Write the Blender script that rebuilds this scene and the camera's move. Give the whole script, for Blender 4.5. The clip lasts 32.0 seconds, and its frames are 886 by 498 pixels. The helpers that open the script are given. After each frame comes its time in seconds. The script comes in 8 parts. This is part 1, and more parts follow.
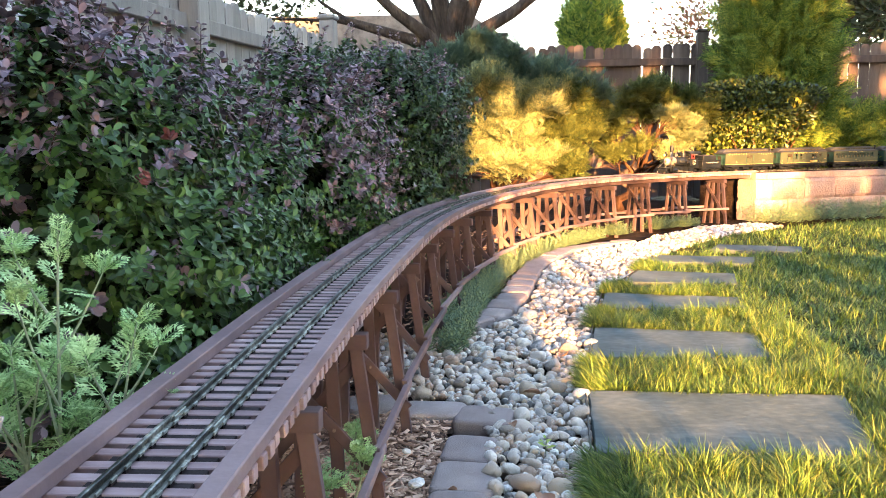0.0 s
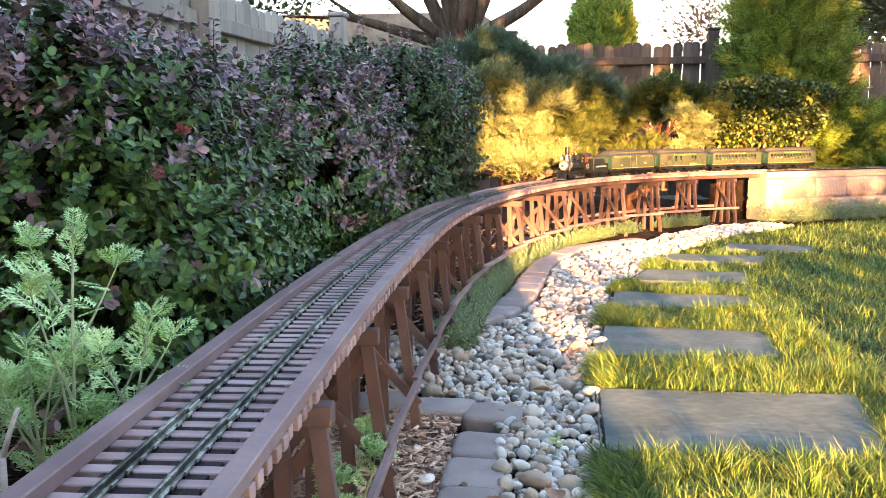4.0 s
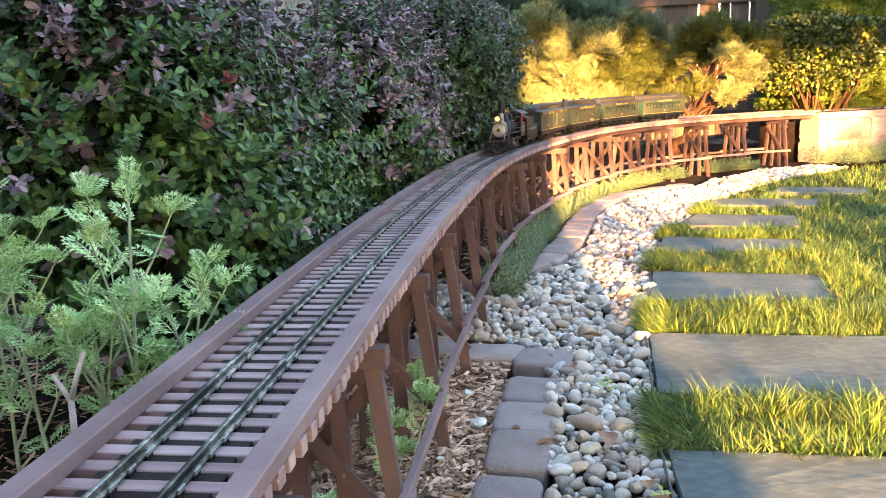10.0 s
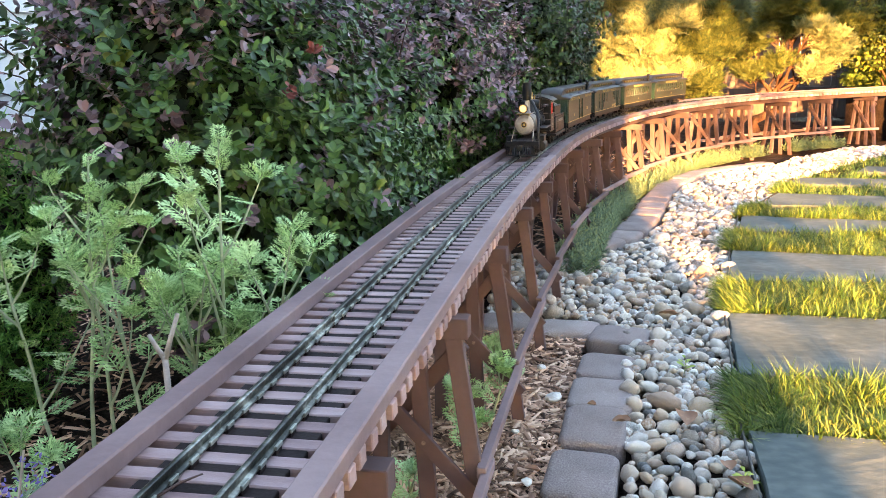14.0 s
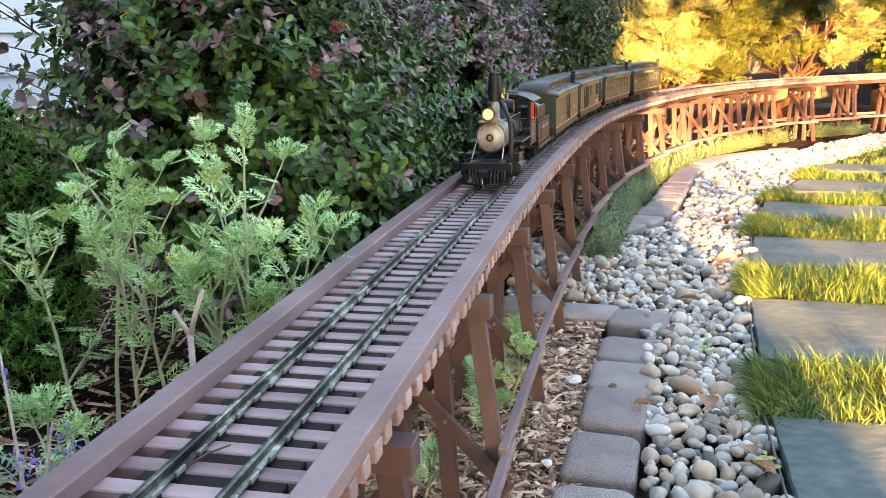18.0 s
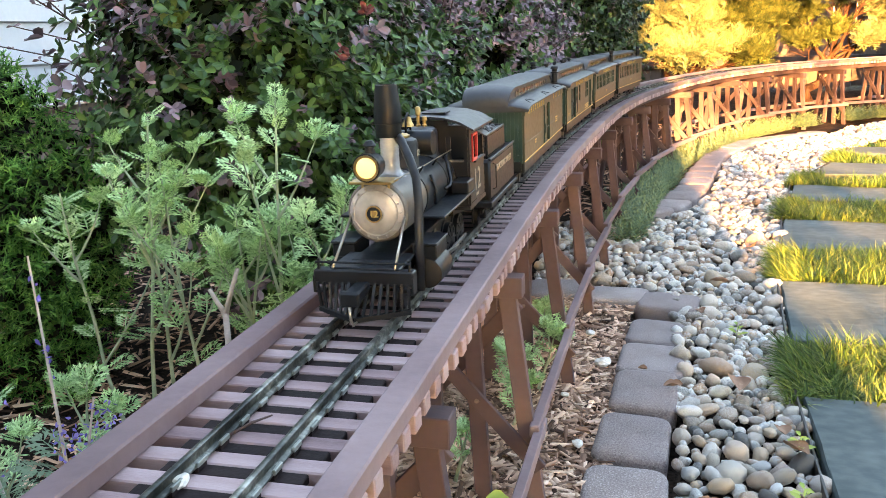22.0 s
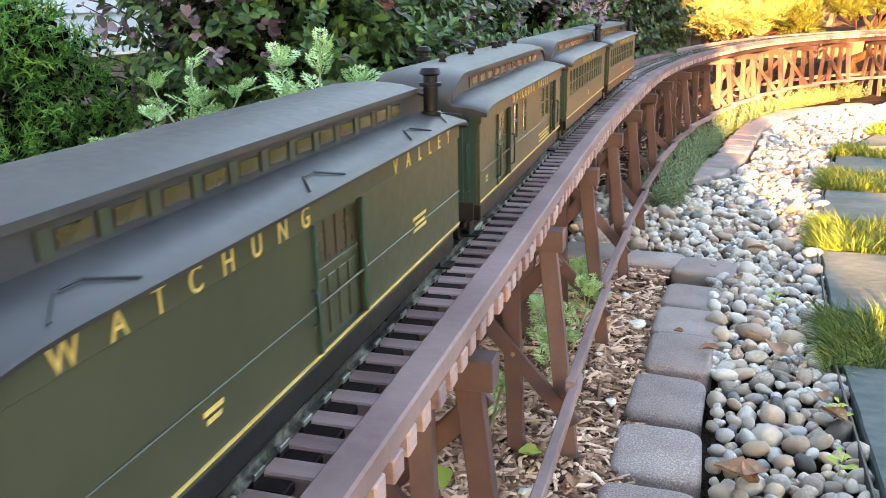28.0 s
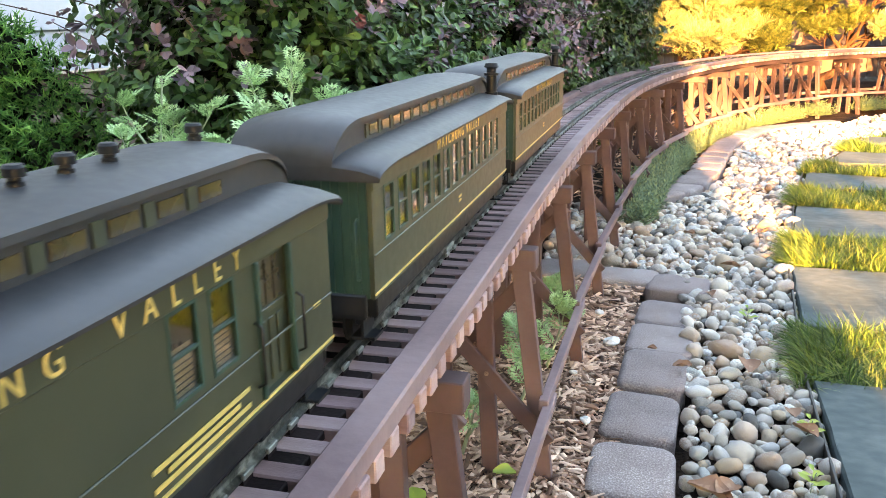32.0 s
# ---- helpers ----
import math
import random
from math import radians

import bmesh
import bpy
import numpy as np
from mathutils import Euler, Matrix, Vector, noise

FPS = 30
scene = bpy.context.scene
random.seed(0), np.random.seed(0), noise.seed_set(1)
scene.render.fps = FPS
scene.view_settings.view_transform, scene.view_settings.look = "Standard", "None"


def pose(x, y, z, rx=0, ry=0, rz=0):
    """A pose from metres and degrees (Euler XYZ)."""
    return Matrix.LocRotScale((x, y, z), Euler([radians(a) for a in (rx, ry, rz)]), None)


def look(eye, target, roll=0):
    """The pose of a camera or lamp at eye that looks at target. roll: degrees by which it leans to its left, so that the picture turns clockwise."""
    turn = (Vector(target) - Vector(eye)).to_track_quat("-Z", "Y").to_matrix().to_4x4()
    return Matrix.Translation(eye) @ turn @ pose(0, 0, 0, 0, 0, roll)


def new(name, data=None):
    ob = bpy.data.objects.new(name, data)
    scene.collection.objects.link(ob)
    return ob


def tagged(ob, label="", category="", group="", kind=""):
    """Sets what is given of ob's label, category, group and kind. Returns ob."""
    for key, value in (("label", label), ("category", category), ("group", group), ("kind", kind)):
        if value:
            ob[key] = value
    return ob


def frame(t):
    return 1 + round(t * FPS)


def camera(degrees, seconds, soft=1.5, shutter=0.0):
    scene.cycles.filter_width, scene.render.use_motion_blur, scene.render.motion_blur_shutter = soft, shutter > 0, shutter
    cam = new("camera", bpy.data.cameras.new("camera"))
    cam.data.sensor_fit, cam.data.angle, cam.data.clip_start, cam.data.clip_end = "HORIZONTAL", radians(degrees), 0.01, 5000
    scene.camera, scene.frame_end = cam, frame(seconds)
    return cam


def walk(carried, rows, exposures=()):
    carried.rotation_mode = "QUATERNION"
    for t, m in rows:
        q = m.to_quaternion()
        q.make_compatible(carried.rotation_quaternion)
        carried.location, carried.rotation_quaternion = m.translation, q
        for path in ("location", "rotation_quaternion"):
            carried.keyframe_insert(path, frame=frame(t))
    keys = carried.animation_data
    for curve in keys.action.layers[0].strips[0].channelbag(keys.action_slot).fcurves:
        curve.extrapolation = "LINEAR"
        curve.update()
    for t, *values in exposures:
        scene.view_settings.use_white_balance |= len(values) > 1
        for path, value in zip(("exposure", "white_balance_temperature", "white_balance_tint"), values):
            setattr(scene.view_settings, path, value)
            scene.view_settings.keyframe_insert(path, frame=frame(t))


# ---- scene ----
# Camera: a hand-held phone beside a garden-railway trestle.
cam = camera(57.47, 32.0, soft=0.7, shutter=0.4)
# seconds, eye x y z, yaw, pitch, roll
PATH = [
    (0, 0.2020, 0.1153, 0.6198, 3.312, -8.003, -0.520),
    (0.5, 0.2022, 0.1159, 0.6200, 3.496, -8.047, -0.378),
    (1, 0.2001, 0.1158, 0.6195, 3.610, -7.907, -0.243),
    (1.5, 0.1988, 0.1160, 0.6205, 3.740, -7.784, -0.146),
    (2, 0.1985, 0.1151, 0.6204, 3.875, -7.716, -0.083),
    (2.5, 0.1962, 0.1150, 0.6194, 4.020, -7.666, 0.079),
    (3, 0.1959, 0.1148, 0.6181, 4.142, -7.681, 0.137),
    (3.5, 0.1964, 0.1134, 0.6176, 4.083, -7.731, -0.094),
    (5.5, 0.1940, 0.1209, 0.6087, 3.562, -9.751, -0.719),
    (6, 0.1937, 0.1216, 0.6083, 3.739, -9.801, -0.720),
    (6.5, 0.1948, 0.1204, 0.6087, 3.909, -9.785, -0.849),
    (7, 0.1934, 0.1197, 0.6094, 4.097, -9.670, -0.996),
    (7.5, 0.1926, 0.1210, 0.6095, 4.194, -9.718, -1.166),
    (8, 0.1915, 0.1244, 0.6083, 4.299, -10.119, -1.555),
    (8.5, 0.1898, 0.1232, 0.6083, 4.691, -10.640, -1.711),
    (9, 0.1902, 0.1219, 0.6075, 5.332, -10.986, -1.824),
    (9.5, 0.1884, 0.1201, 0.6066, 6.123, -11.192, -1.958),
    (10, 0.1849, 0.1183, 0.6038, 6.991, -11.457, -1.886),
    (10.5, 0.1814, 0.1207, 0.6030, 7.776, -11.783, -2.010),
    (11, 0.1772, 0.1211, 0.6022, 8.443, -11.991, -1.996),
    (11.5, 0.1742, 0.1210, 0.5991, 9.068, -12.258, -1.889),
    (12, 0.1709, 0.1180, 0.5972, 9.902, -12.582, -1.801),
    (12.5, 0.1702, 0.1175, 0.5962, 10.539, -12.783, -1.823),
    (13, 0.1696, 0.1165, 0.5960, 10.980, -12.840, -1.880),
    (13.5, 0.1658, 0.1164, 0.5973, 11.409, -12.828, -1.853),
    (14, 0.1643, 0.1163, 0.5958, 11.830, -12.908, -1.898),
    (14.5, 0.1644, 0.1157, 0.5947, 12.028, -12.982, -2.003),
    (16.5, 0.1611, 0.1144, 0.5942, 12.700, -13.122, -1.521),
    (17, 0.1575, 0.1130, 0.5893, 13.026, -13.498, -1.439),
    (17.5, 0.1556, 0.1131, 0.5871, 13.240, -13.821, -1.561),
    (18, 0.1572, 0.1149, 0.5890, 13.120, -13.918, -1.678),
    (18.5, 0.1572, 0.1159, 0.5904, 13.022, -13.661, -1.707),
    (19, 0.1568, 0.1157, 0.5880, 13.096, -13.675, -1.831),
    (19.5, 0.1561, 0.1150, 0.5881, 13.254, -13.818, -1.920),
    (20, 0.1555, 0.1132, 0.5877, 13.457, -13.855, -1.968),
    (20.5, 0.1539, 0.1138, 0.5866, 13.691, -13.908, -1.970),
    (21, 0.1506, 0.1134, 0.5862, 13.969, -14.108, -1.992),
    (21.5, 0.1470, 0.1115, 0.5812, 14.425, -14.453, -2.096),
    (22, 0.1482, 0.1083, 0.5794, 14.834, -14.680, -2.352),
    (22.5, 0.1469, 0.1092, 0.5787, 15.040, -14.865, -2.319),
    (23, 0.1430, 0.1079, 0.5793, 15.448, -15.021, -2.196),
    (23.5, 0.1397, 0.1036, 0.5752, 16.047, -15.261, -2.281),
    (24, 0.1389, 0.1042, 0.5714, 16.601, -15.582, -2.376),
    (24.5, 0.1327, 0.1007, 0.5706, 17.188, -16.007, -2.086),
    (25, 0.1301, 0.1035, 0.5669, 17.727, -16.303, -1.892),
    (25.5, 0.1300, 0.1034, 0.5682, 17.890, -16.533, -1.863),
    (27.5, 0.1313, 0.1024, 0.5592, 17.459, -17.222, -1.328),
    (28, 0.1332, 0.1038, 0.5608, 16.961, -16.986, -1.181),
    (28.5, 0.1310, 0.1048, 0.5586, 16.611, -16.782, -0.935),
    (29, 0.1357, 0.1004, 0.5634, 16.488, -16.606, -1.121),
    (29.5, 0.1358, 0.1034, 0.5625, 16.314, -16.417, -1.052),
    (30, 0.1341, 0.1053, 0.5619, 16.153, -16.345, -0.776),
    (30.5, 0.1360, 0.1083, 0.5629, 15.975, -16.239, -0.918),
    (31, 0.1380, 0.1072, 0.5637, 15.715, -16.143, -1.067),
    (31.5, 0.1382, 0.1089, 0.5631, 15.485, -16.034, -0.971),
    (32, 0.1374, 0.1095, 0.5635, 15.269, -15.897, -0.923),
]


def eye_pose(x, y, z, yaw, pitch, roll):
    return pose(x, y, z, 90 + pitch, 0, yaw) @ pose(0, 0, 0, 0, 0, roll)


walk(cam, [(t, eye_pose(*p)) for t, *p in PATH], exposures=[(0.0, 3.72, 7000, 20), (8.0, 3.82, 7100, 20), (14.0, 3.95, 7400, 20), (22.0, 4.12, 7800, 20), (32.0, 4.28, 8000, 20)])

# ---- light: a low evening sun from behind, most of the near ground in the shade of a house ----
SUN_AZ, SUN_EL = (-0.10, 0.995), 8.0
world = bpy.data.worlds.new("evening_sky")
scene.world = world
world.use_nodes = True
wn = world.node_tree.nodes
sky = wn.new("ShaderNodeTexSky")
sky.sky_type = "NISHITA"
sky.sun_disc = False
sky.sun_elevation = radians(SUN_EL)
sky.sun_rotation = math.atan2(-SUN_AZ[0], -SUN_AZ[1])
sky.air_density, sky.dust_density, sky.ozone_density = 1.0, 0.5, 1.0
world.node_tree.links.new(sky.outputs[0], wn["Background"].inputs[0])
wn["Background"].inputs[1].default_value = 0.13
sun = new("sun", bpy.data.lights.new("sun", "SUN"))
sun.data.energy, sun.data.angle, sun.data.color = 5.6, radians(0.6), (1.0, 0.51, 0.18)
sun.matrix_world = look((0, 0, 6), (SUN_AZ[0] * 10, SUN_AZ[1] * 10, 6 - 10 * math.tan(radians(SUN_EL))))

# ---- materials ----
def surf(name, stops, scale=20.0, rough=0.7, bump=0.2, metal=0.0, fine=8.0, island=0.0, obj=0.0, detail=4.0, stretch=(1, 1, 1), dist=0.004, subsurface=0.0, spec=0.5, coords="Object", stains=0.25, tight=0.0):
    """Two-scale noise colour with relief. stops: colours dark to light. island/obj: how much each piece varies."""
    m = bpy.data.materials.new(name)
    m.use_nodes = True
    n, l = m.node_tree.nodes, m.node_tree.links
    b = n["Principled BSDF"]
    b.inputs["Roughness"].default_value, b.inputs["Metallic"].default_value = rough, metal
    b.inputs["Specular IOR Level"].default_value = spec
    tc, mp = n.new("ShaderNodeTexCoord"), n.new("ShaderNodeMapping")
    mp.inputs["Scale"].default_value = stretch
    l.new(tc.outputs[coords], mp.inputs[0])
    big, small = n.new("ShaderNodeTexNoise"), n.new("ShaderNodeTexNoise")
    for node, s in ((big, scale), (small, scale * fine)):
        node.inputs["Scale"].default_value, node.inputs["Detail"].default_value = s, detail
        l.new(mp.outputs[0], node.inputs["Vector"])
    def mth(op, a, b2):
        q = n.new("ShaderNodeMath")
        q.operation = op
        for k, v in ((0, a), (1, b2)):
            if isinstance(v, (int, float)):
                q.inputs[k].default_value = v
            else:
                l.new(v, q.inputs[k])
        return q.outputs[0]
    f = mth("ADD", mth("MULTIPLY", big.outputs[0], 1.0 - stains), mth("MULTIPLY", small.outputs[0], stains))
    if island:
        g = n.new("ShaderNodeNewGeometry")
        f = mth("ADD", mth("MULTIPLY", f, 1 - island), mth("MULTIPLY", g.outputs["Random Per Island"], island))
    if obj:
        o = n.new("ShaderNodeObjectInfo")
        f = mth("ADD", mth("MULTIPLY", f, 1 - obj), mth("MULTIPLY", o.outputs["Random"], obj))
    r = n.new("ShaderNodeValToRGB")
    k = len(stops)
    mix = max(island, obj)
    lo = 0.5 - 0.15 * (1 - mix) - 0.42 * mix
    lo = 0.5 - tight if tight else lo
    hi = 1 - lo
    while len(r.color_ramp.elements) < k:
        r.color_ramp.elements.new(0.5)
    for e, (i, c) in zip(r.color_ramp.elements, enumerate(stops)):
        e.position, e.color = lo + (hi - lo) * i / max(k - 1, 1), (*c, 1)
    l.new(f, r.inputs[0])
    l.new(r.outputs[0], b.inputs["Base Color"])
    if bump:
        bn = n.new("ShaderNodeBump")
        bn.inputs["Strength"].default_value, bn.inputs["Distance"].default_value = bump, dist
        l.new(small.outputs[0], bn.inputs["Height"])
        l.new(bn.outputs[0], b.inputs["Normal"])
    if rough < 0.9:
        q = mth("ADD", rough - 0.12, mth("MULTIPLY", small.outputs[0], 0.24))
        l.new(q, b.inputs["Roughness"])
    if subsurface:
        t = n.new("ShaderNodeBsdfTranslucent")
        mx = n.new("ShaderNodeMixShader")
        mx.inputs[0].default_value = subsurface
        l.new(r.outputs[0], t.inputs["Color"])
        l.new(b.outputs[0], mx.inputs[1])
        l.new(t.outputs[0], mx.inputs[2])
        l.new(mx.outputs[0], n["Material Output"].inputs["Surface"])
    return m


def glow(name, colour, strength):
    m = bpy.data.materials.new(name)
    m.use_nodes = True
    b = m.node_tree.nodes["Principled BSDF"]
    b.inputs["Base Color"].default_value = (*colour, 1)
    b.inputs["Emission Color"].default_value, b.inputs["Emission Strength"].default_value = (*colour, 1), strength
    return m


def glass(name, tint=(0.6, 0.65, 0.6), alpha=0.35):
    m = bpy.data.materials.new(name)
    m.use_nodes = True
    b = m.node_tree.nodes["Principled BSDF"]
    b.inputs["Base Color"].default_value = (*tint, 1)
    b.inputs["Roughness"].default_value, b.inputs["Transmission Weight"].default_value = 0.03, alpha
    return m


# One stain, light put into the colour: sky-lit pieces paler, bents and stringers darker.
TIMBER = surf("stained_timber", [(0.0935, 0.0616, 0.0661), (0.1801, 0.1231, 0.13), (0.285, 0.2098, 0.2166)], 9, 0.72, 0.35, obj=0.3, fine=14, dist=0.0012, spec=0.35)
TIMBER_SHADED = surf("stained_bent_timber", [(0.0515, 0.0336, 0.037), (0.0874, 0.0582, 0.0627), (0.1344, 0.0963, 0.1008)], 9, 0.75, 0.35, obj=0.3, fine=14, dist=0.0012, spec=0.25)
TIE_WOOD = surf("weathered_tie_wood", [(0.198, 0.1298, 0.1364), (0.33, 0.2332, 0.2398), (0.462, 0.3542, 0.3586)], 12, 0.75, 0.3, obj=0.35, fine=16, stretch=(1, 6, 6), dist=0.001, spec=0.3)
RAIL = surf("weathered_rail", [(0.02, 0.022, 0.02), (0.045, 0.05, 0.045), (0.12, 0.125, 0.11), (0.42, 0.43, 0.38)], 30, 0.36, 0.15, metal=0.75, fine=6)
PLATE = surf("bright_tie_plate", [(0.16, 0.18, 0.16), (0.33, 0.36, 0.33)], 60, 0.42, 0.1, metal=0.5, island=0.5)
PLASTIC = surf("dark_track_plastic", [(0.009, 0.005, 0.006), (0.020, 0.012, 0.013)], 40, 0.7, 0.1, island=0.3, spec=0.2)
STEEL = surf("bolt_steel", [(0.12, 0.09, 0.08), (0.25, 0.2, 0.18)], 80, 0.45, 0.1, metal=0.7)
PAVER = surf("concrete_paver", [(0.13, 0.105, 0.104), (0.235, 0.196, 0.190), (0.32, 0.275, 0.268), (0.58, 0.53, 0.515)], 14, 0.9, 0.7, obj=0.12, fine=30, dist=0.002, stains=0.7, tight=0.20, spec=0.3)
SLATE = surf("bluestone", [(0.040, 0.060, 0.062), (0.070, 0.096, 0.098), (0.115, 0.145, 0.145)], 5, 0.75, 0.4, obj=0.08, fine=8, dist=0.003, stretch=(1, 1.5, 1), stains=0.45, spec=0.25)
PEB_TONES = [(0.077, 0.079, 0.076), (0.31, 0.317, 0.319), (0.775, 0.732, 0.661), (0.335, 0.201, 0.118), (0.49, 0.5, 0.496), (0.568, 0.427, 0.283), (0.194, 0.208, 0.212), (0.823, 0.82, 0.756), (0.221, 0.134, 0.089), (0.594, 0.585, 0.556), (0.465, 0.33, 0.218), (0.823, 0.82, 0.794), (0.361, 0.378, 0.379), (0.672, 0.598, 0.496), (0.142, 0.122, 0.106)]
PEBBLE = surf("river_pebble", PEB_TONES, 45, 0.62, 0.6, obj=0.70, fine=5, dist=0.002, stains=0.4, spec=0.3)
PEBBLE_FAR = surf("river_pebble_far", PEB_TONES, 45, 0.62, 0.6, island=0.70, fine=5, dist=0.002, stains=0.4, spec=0.3)
SOIL = surf("dark_soil", [(0.008, 0.006, 0.005), (0.022, 0.015, 0.012), (0.055, 0.038, 0.028)], 14, 0.95, 0.9, fine=12, dist=0.01, stains=0.5, spec=0.1)
CHIP = surf("bark_mulch", [(0.0712, 0.0426, 0.0319), (0.2968, 0.1736, 0.1224), (0.5699, 0.364, 0.2607), (0.88, 0.6496, 0.5001)], 30, 0.9, 0.5, island=0.75, fine=8, dist=0.001, spec=0.15)
GRASS = surf("lawn_blades", [(0.0106, 0.034, 0.007), (0.037, 0.092, 0.018), (0.1012, 0.185, 0.036), (0.2816, 0.34, 0.085)], 3, 0.5, 0.0, island=0.62, subsurface=0.16, spec=0.3)
TURF = surf("turf_soil", [(0.010, 0.016, 0.005), (0.028, 0.040, 0.012), (0.10, 0.085, 0.04)], 20, 0.95, 0.8, fine=10, dist=0.01, spec=0.1)
BARB_G = surf("barberry_green_leaf", [(0.0106, 0.036, 0.0106), (0.0297, 0.0869, 0.0233), (0.0615, 0.1484, 0.0382), (0.1113, 0.2173, 0.0583)], 2.0, 0.36, 0.0, island=0.6, subsurface=0.06, spec=0.4)
BARB_P = surf("barberry_purple_leaf", [(0.054, 0.036, 0.048), (0.1424, 0.105, 0.141), (0.285, 0.225, 0.285), (0.3, 0.18, 0.195)], 2.0, 0.36, 0.0, island=0.6, subsurface=0.06, spec=0.4)
BARB_DARK = surf("boxwood_leaf", [(0.008, 0.024, 0.007), (0.026, 0.068, 0.018), (0.070, 0.135, 0.036)], 2.0, 0.36, 0.0, island=0.6, subsurface=0.06, spec=0.4)
BARB_F = surf("barberry_fresh_leaf", [(0.16, 0.22, 0.045), (0.26, 0.33, 0.08)], 20, 0.4, 0.0, island=0.5, subsurface=0.2)
BARB_R = surf("barberry_red_leaf", [(0.20, 0.05, 0.05), (0.32, 0.11, 0.10)], 20, 0.45, 0.0, island=0.5, subsurface=0.2)
# Near-black filler: the shade between leaves is put into the colour.
GAP_SHADE = surf("barberry_inner_leaf", [(0.004, 0.007, 0.003), (0.010, 0.017, 0.006)], 4, 0.8, 0.0, island=0.5, spec=0.1)
TWIG = surf("red_brown_twig", [(0.045, 0.024, 0.022), (0.11, 0.06, 0.05)], 30, 0.8, 0.3, island=0.3)
BARK = surf("tree_bark", [(0.014, 0.011, 0.009), (0.048, 0.036, 0.030), (0.10, 0.078, 0.062)], 7, 0.92, 1.0, fine=7, dist=0.02, stretch=(1, 1, 0.25), spec=0.2)
JUN_BARK = surf("juniper_bark", [(0.022, 0.012, 0.008), (0.075, 0.040, 0.024), (0.15, 0.085, 0.052)], 12, 0.92, 1.0, fine=7, dist=0.012, stretch=(1, 1, 0.3), spec=0.1)
# Light is in these three colours: gold as sunlit, blue and green as unlit.
JUN_SUNLIT = surf("juniper_foliage", [(0.0546, 0.0884, 0.0581), (0.142, 0.1976, 0.1078), (0.273, 0.312, 0.1493), (0.4368, 0.416, 0.1825)], 1.4, 0.6, 0.0, island=0.55, subsurface=0.25, spec=0.2)
JUN_SHADED_BLUE = surf("blue_juniper_foliage", [(0.03, 0.065, 0.048), (0.075, 0.135, 0.095), (0.14, 0.21, 0.13)], 1.4, 0.6, 0.0, island=0.5, subsurface=0.25, spec=0.2)
JUN_SHADED_GREEN = surf("green_juniper_foliage", [(0.0165, 0.035, 0.0132), (0.0495, 0.08, 0.0242), (0.11, 0.14, 0.0385), (0.198, 0.2, 0.055)], 1.4, 0.6, 0.0, island=0.5, subsurface=0.25, spec=0.2)
ARBOR = surf("arborvitae_foliage", [(0.0207, 0.0575, 0.0161), (0.0667, 0.1437, 0.0299), (0.1782, 0.2587, 0.0483), (0.345, 0.3795, 0.069)], 1.6, 0.6, 0.0, island=0.5, subsurface=0.25, spec=0.2)
SHRUBLEAF = surf("shrub_leaf", [(0.008, 0.018, 0.006), (0.022, 0.045, 0.010), (0.060, 0.085, 0.018), (0.26, 0.27, 0.04)], 3.5, 0.4, 0.0, island=0.5, subsurface=0.15, spec=0.4)
TREELEAF = surf("tree_leaf", [(0.02, 0.03, 0.014), (0.045, 0.06, 0.022), (0.08, 0.09, 0.03)], 2, 0.5, 0.0, island=0.6, subsurface=0.3)
REDLEAF = surf("reddish_tree_leaf", [(0.10, 0.05, 0.035), (0.20, 0.10, 0.06), (0.16, 0.17, 0.06)], 2, 0.5, 0.0, island=0.6, subsurface=0.3)
SPRUCE = surf("spruce_needles", [(0.0254, 0.119, 0.0285), (0.073, 0.2617, 0.0571), (0.1665, 0.4599, 0.1047), (0.3648, 0.7454, 0.1983)], 5, 0.6, 0.0, island=0.5, subsurface=0.15, spec=0.25)
MUG = surf("mugwort_leaf", [(0.18, 0.36, 0.14), (0.41, 0.66, 0.31), (0.66, 0.88, 0.50)], 6, 0.6, 0.0, island=0.5, subsurface=0.22)
MUG_STEM = surf("mugwort_stem", [(0.23, 0.299, 0.1955), (0.414, 0.483, 0.345)], 40, 0.7, 0.1)
SAGE = surf("sage_leaf", [(0.13, 0.22, 0.13), (0.24, 0.34, 0.23)], 8, 0.7, 0.0, island=0.5, subsurface=0.25)
FLOWER = surf("lavender_blue_petal", [(0.13, 0.11, 0.42), (0.25, 0.20, 0.62), (0.36, 0.29, 0.72)], 40, 0.6, 0.0, island=0.6, subsurface=0.3)
DRY = surf("dry_pale_stem", [(0.42, 0.36, 0.33), (0.62, 0.55, 0.50)], 60, 0.8, 0.2)
SEDUM = surf("sedum_leaf", [(0.0734, 0.1428, 0.0954), (0.1285, 0.2244, 0.1403), (0.202, 0.306, 0.1683), (0.2938, 0.3672, 0.1459)], 4, 0.5, 0.0, island=0.5, subsurface=0.2)
DEAD = surf("dead_leaf", [(0.14, 0.06, 0.035), (0.26, 0.13, 0.075), (0.38, 0.22, 0.13)], 30, 0.7, 0.2, island=0.5)
FENCE = surf("weathered_fence_board", [(0.038, 0.027, 0.021), (0.084, 0.059, 0.048), (0.147, 0.112, 0.087)], 5, 0.9, 0.5, obj=0.4, fine=9, dist=0.003, stretch=(5, 5, 0.5))
FENCE_GREY = surf("grey_fence_board", [(0.15, 0.14, 0.135), (0.25, 0.235, 0.225), (0.36, 0.34, 0.32)], 5, 0.9, 0.5, obj=0.4, fine=9, dist=0.003, stretch=(5, 5, 0.5))
BLOCK = surf("split_face_block", [(0.19, 0.125, 0.11), (0.32, 0.235, 0.215), (0.46, 0.37, 0.345)], 9, 0.95, 1.0, obj=0.3, fine=9, dist=0.012, stains=0.5)
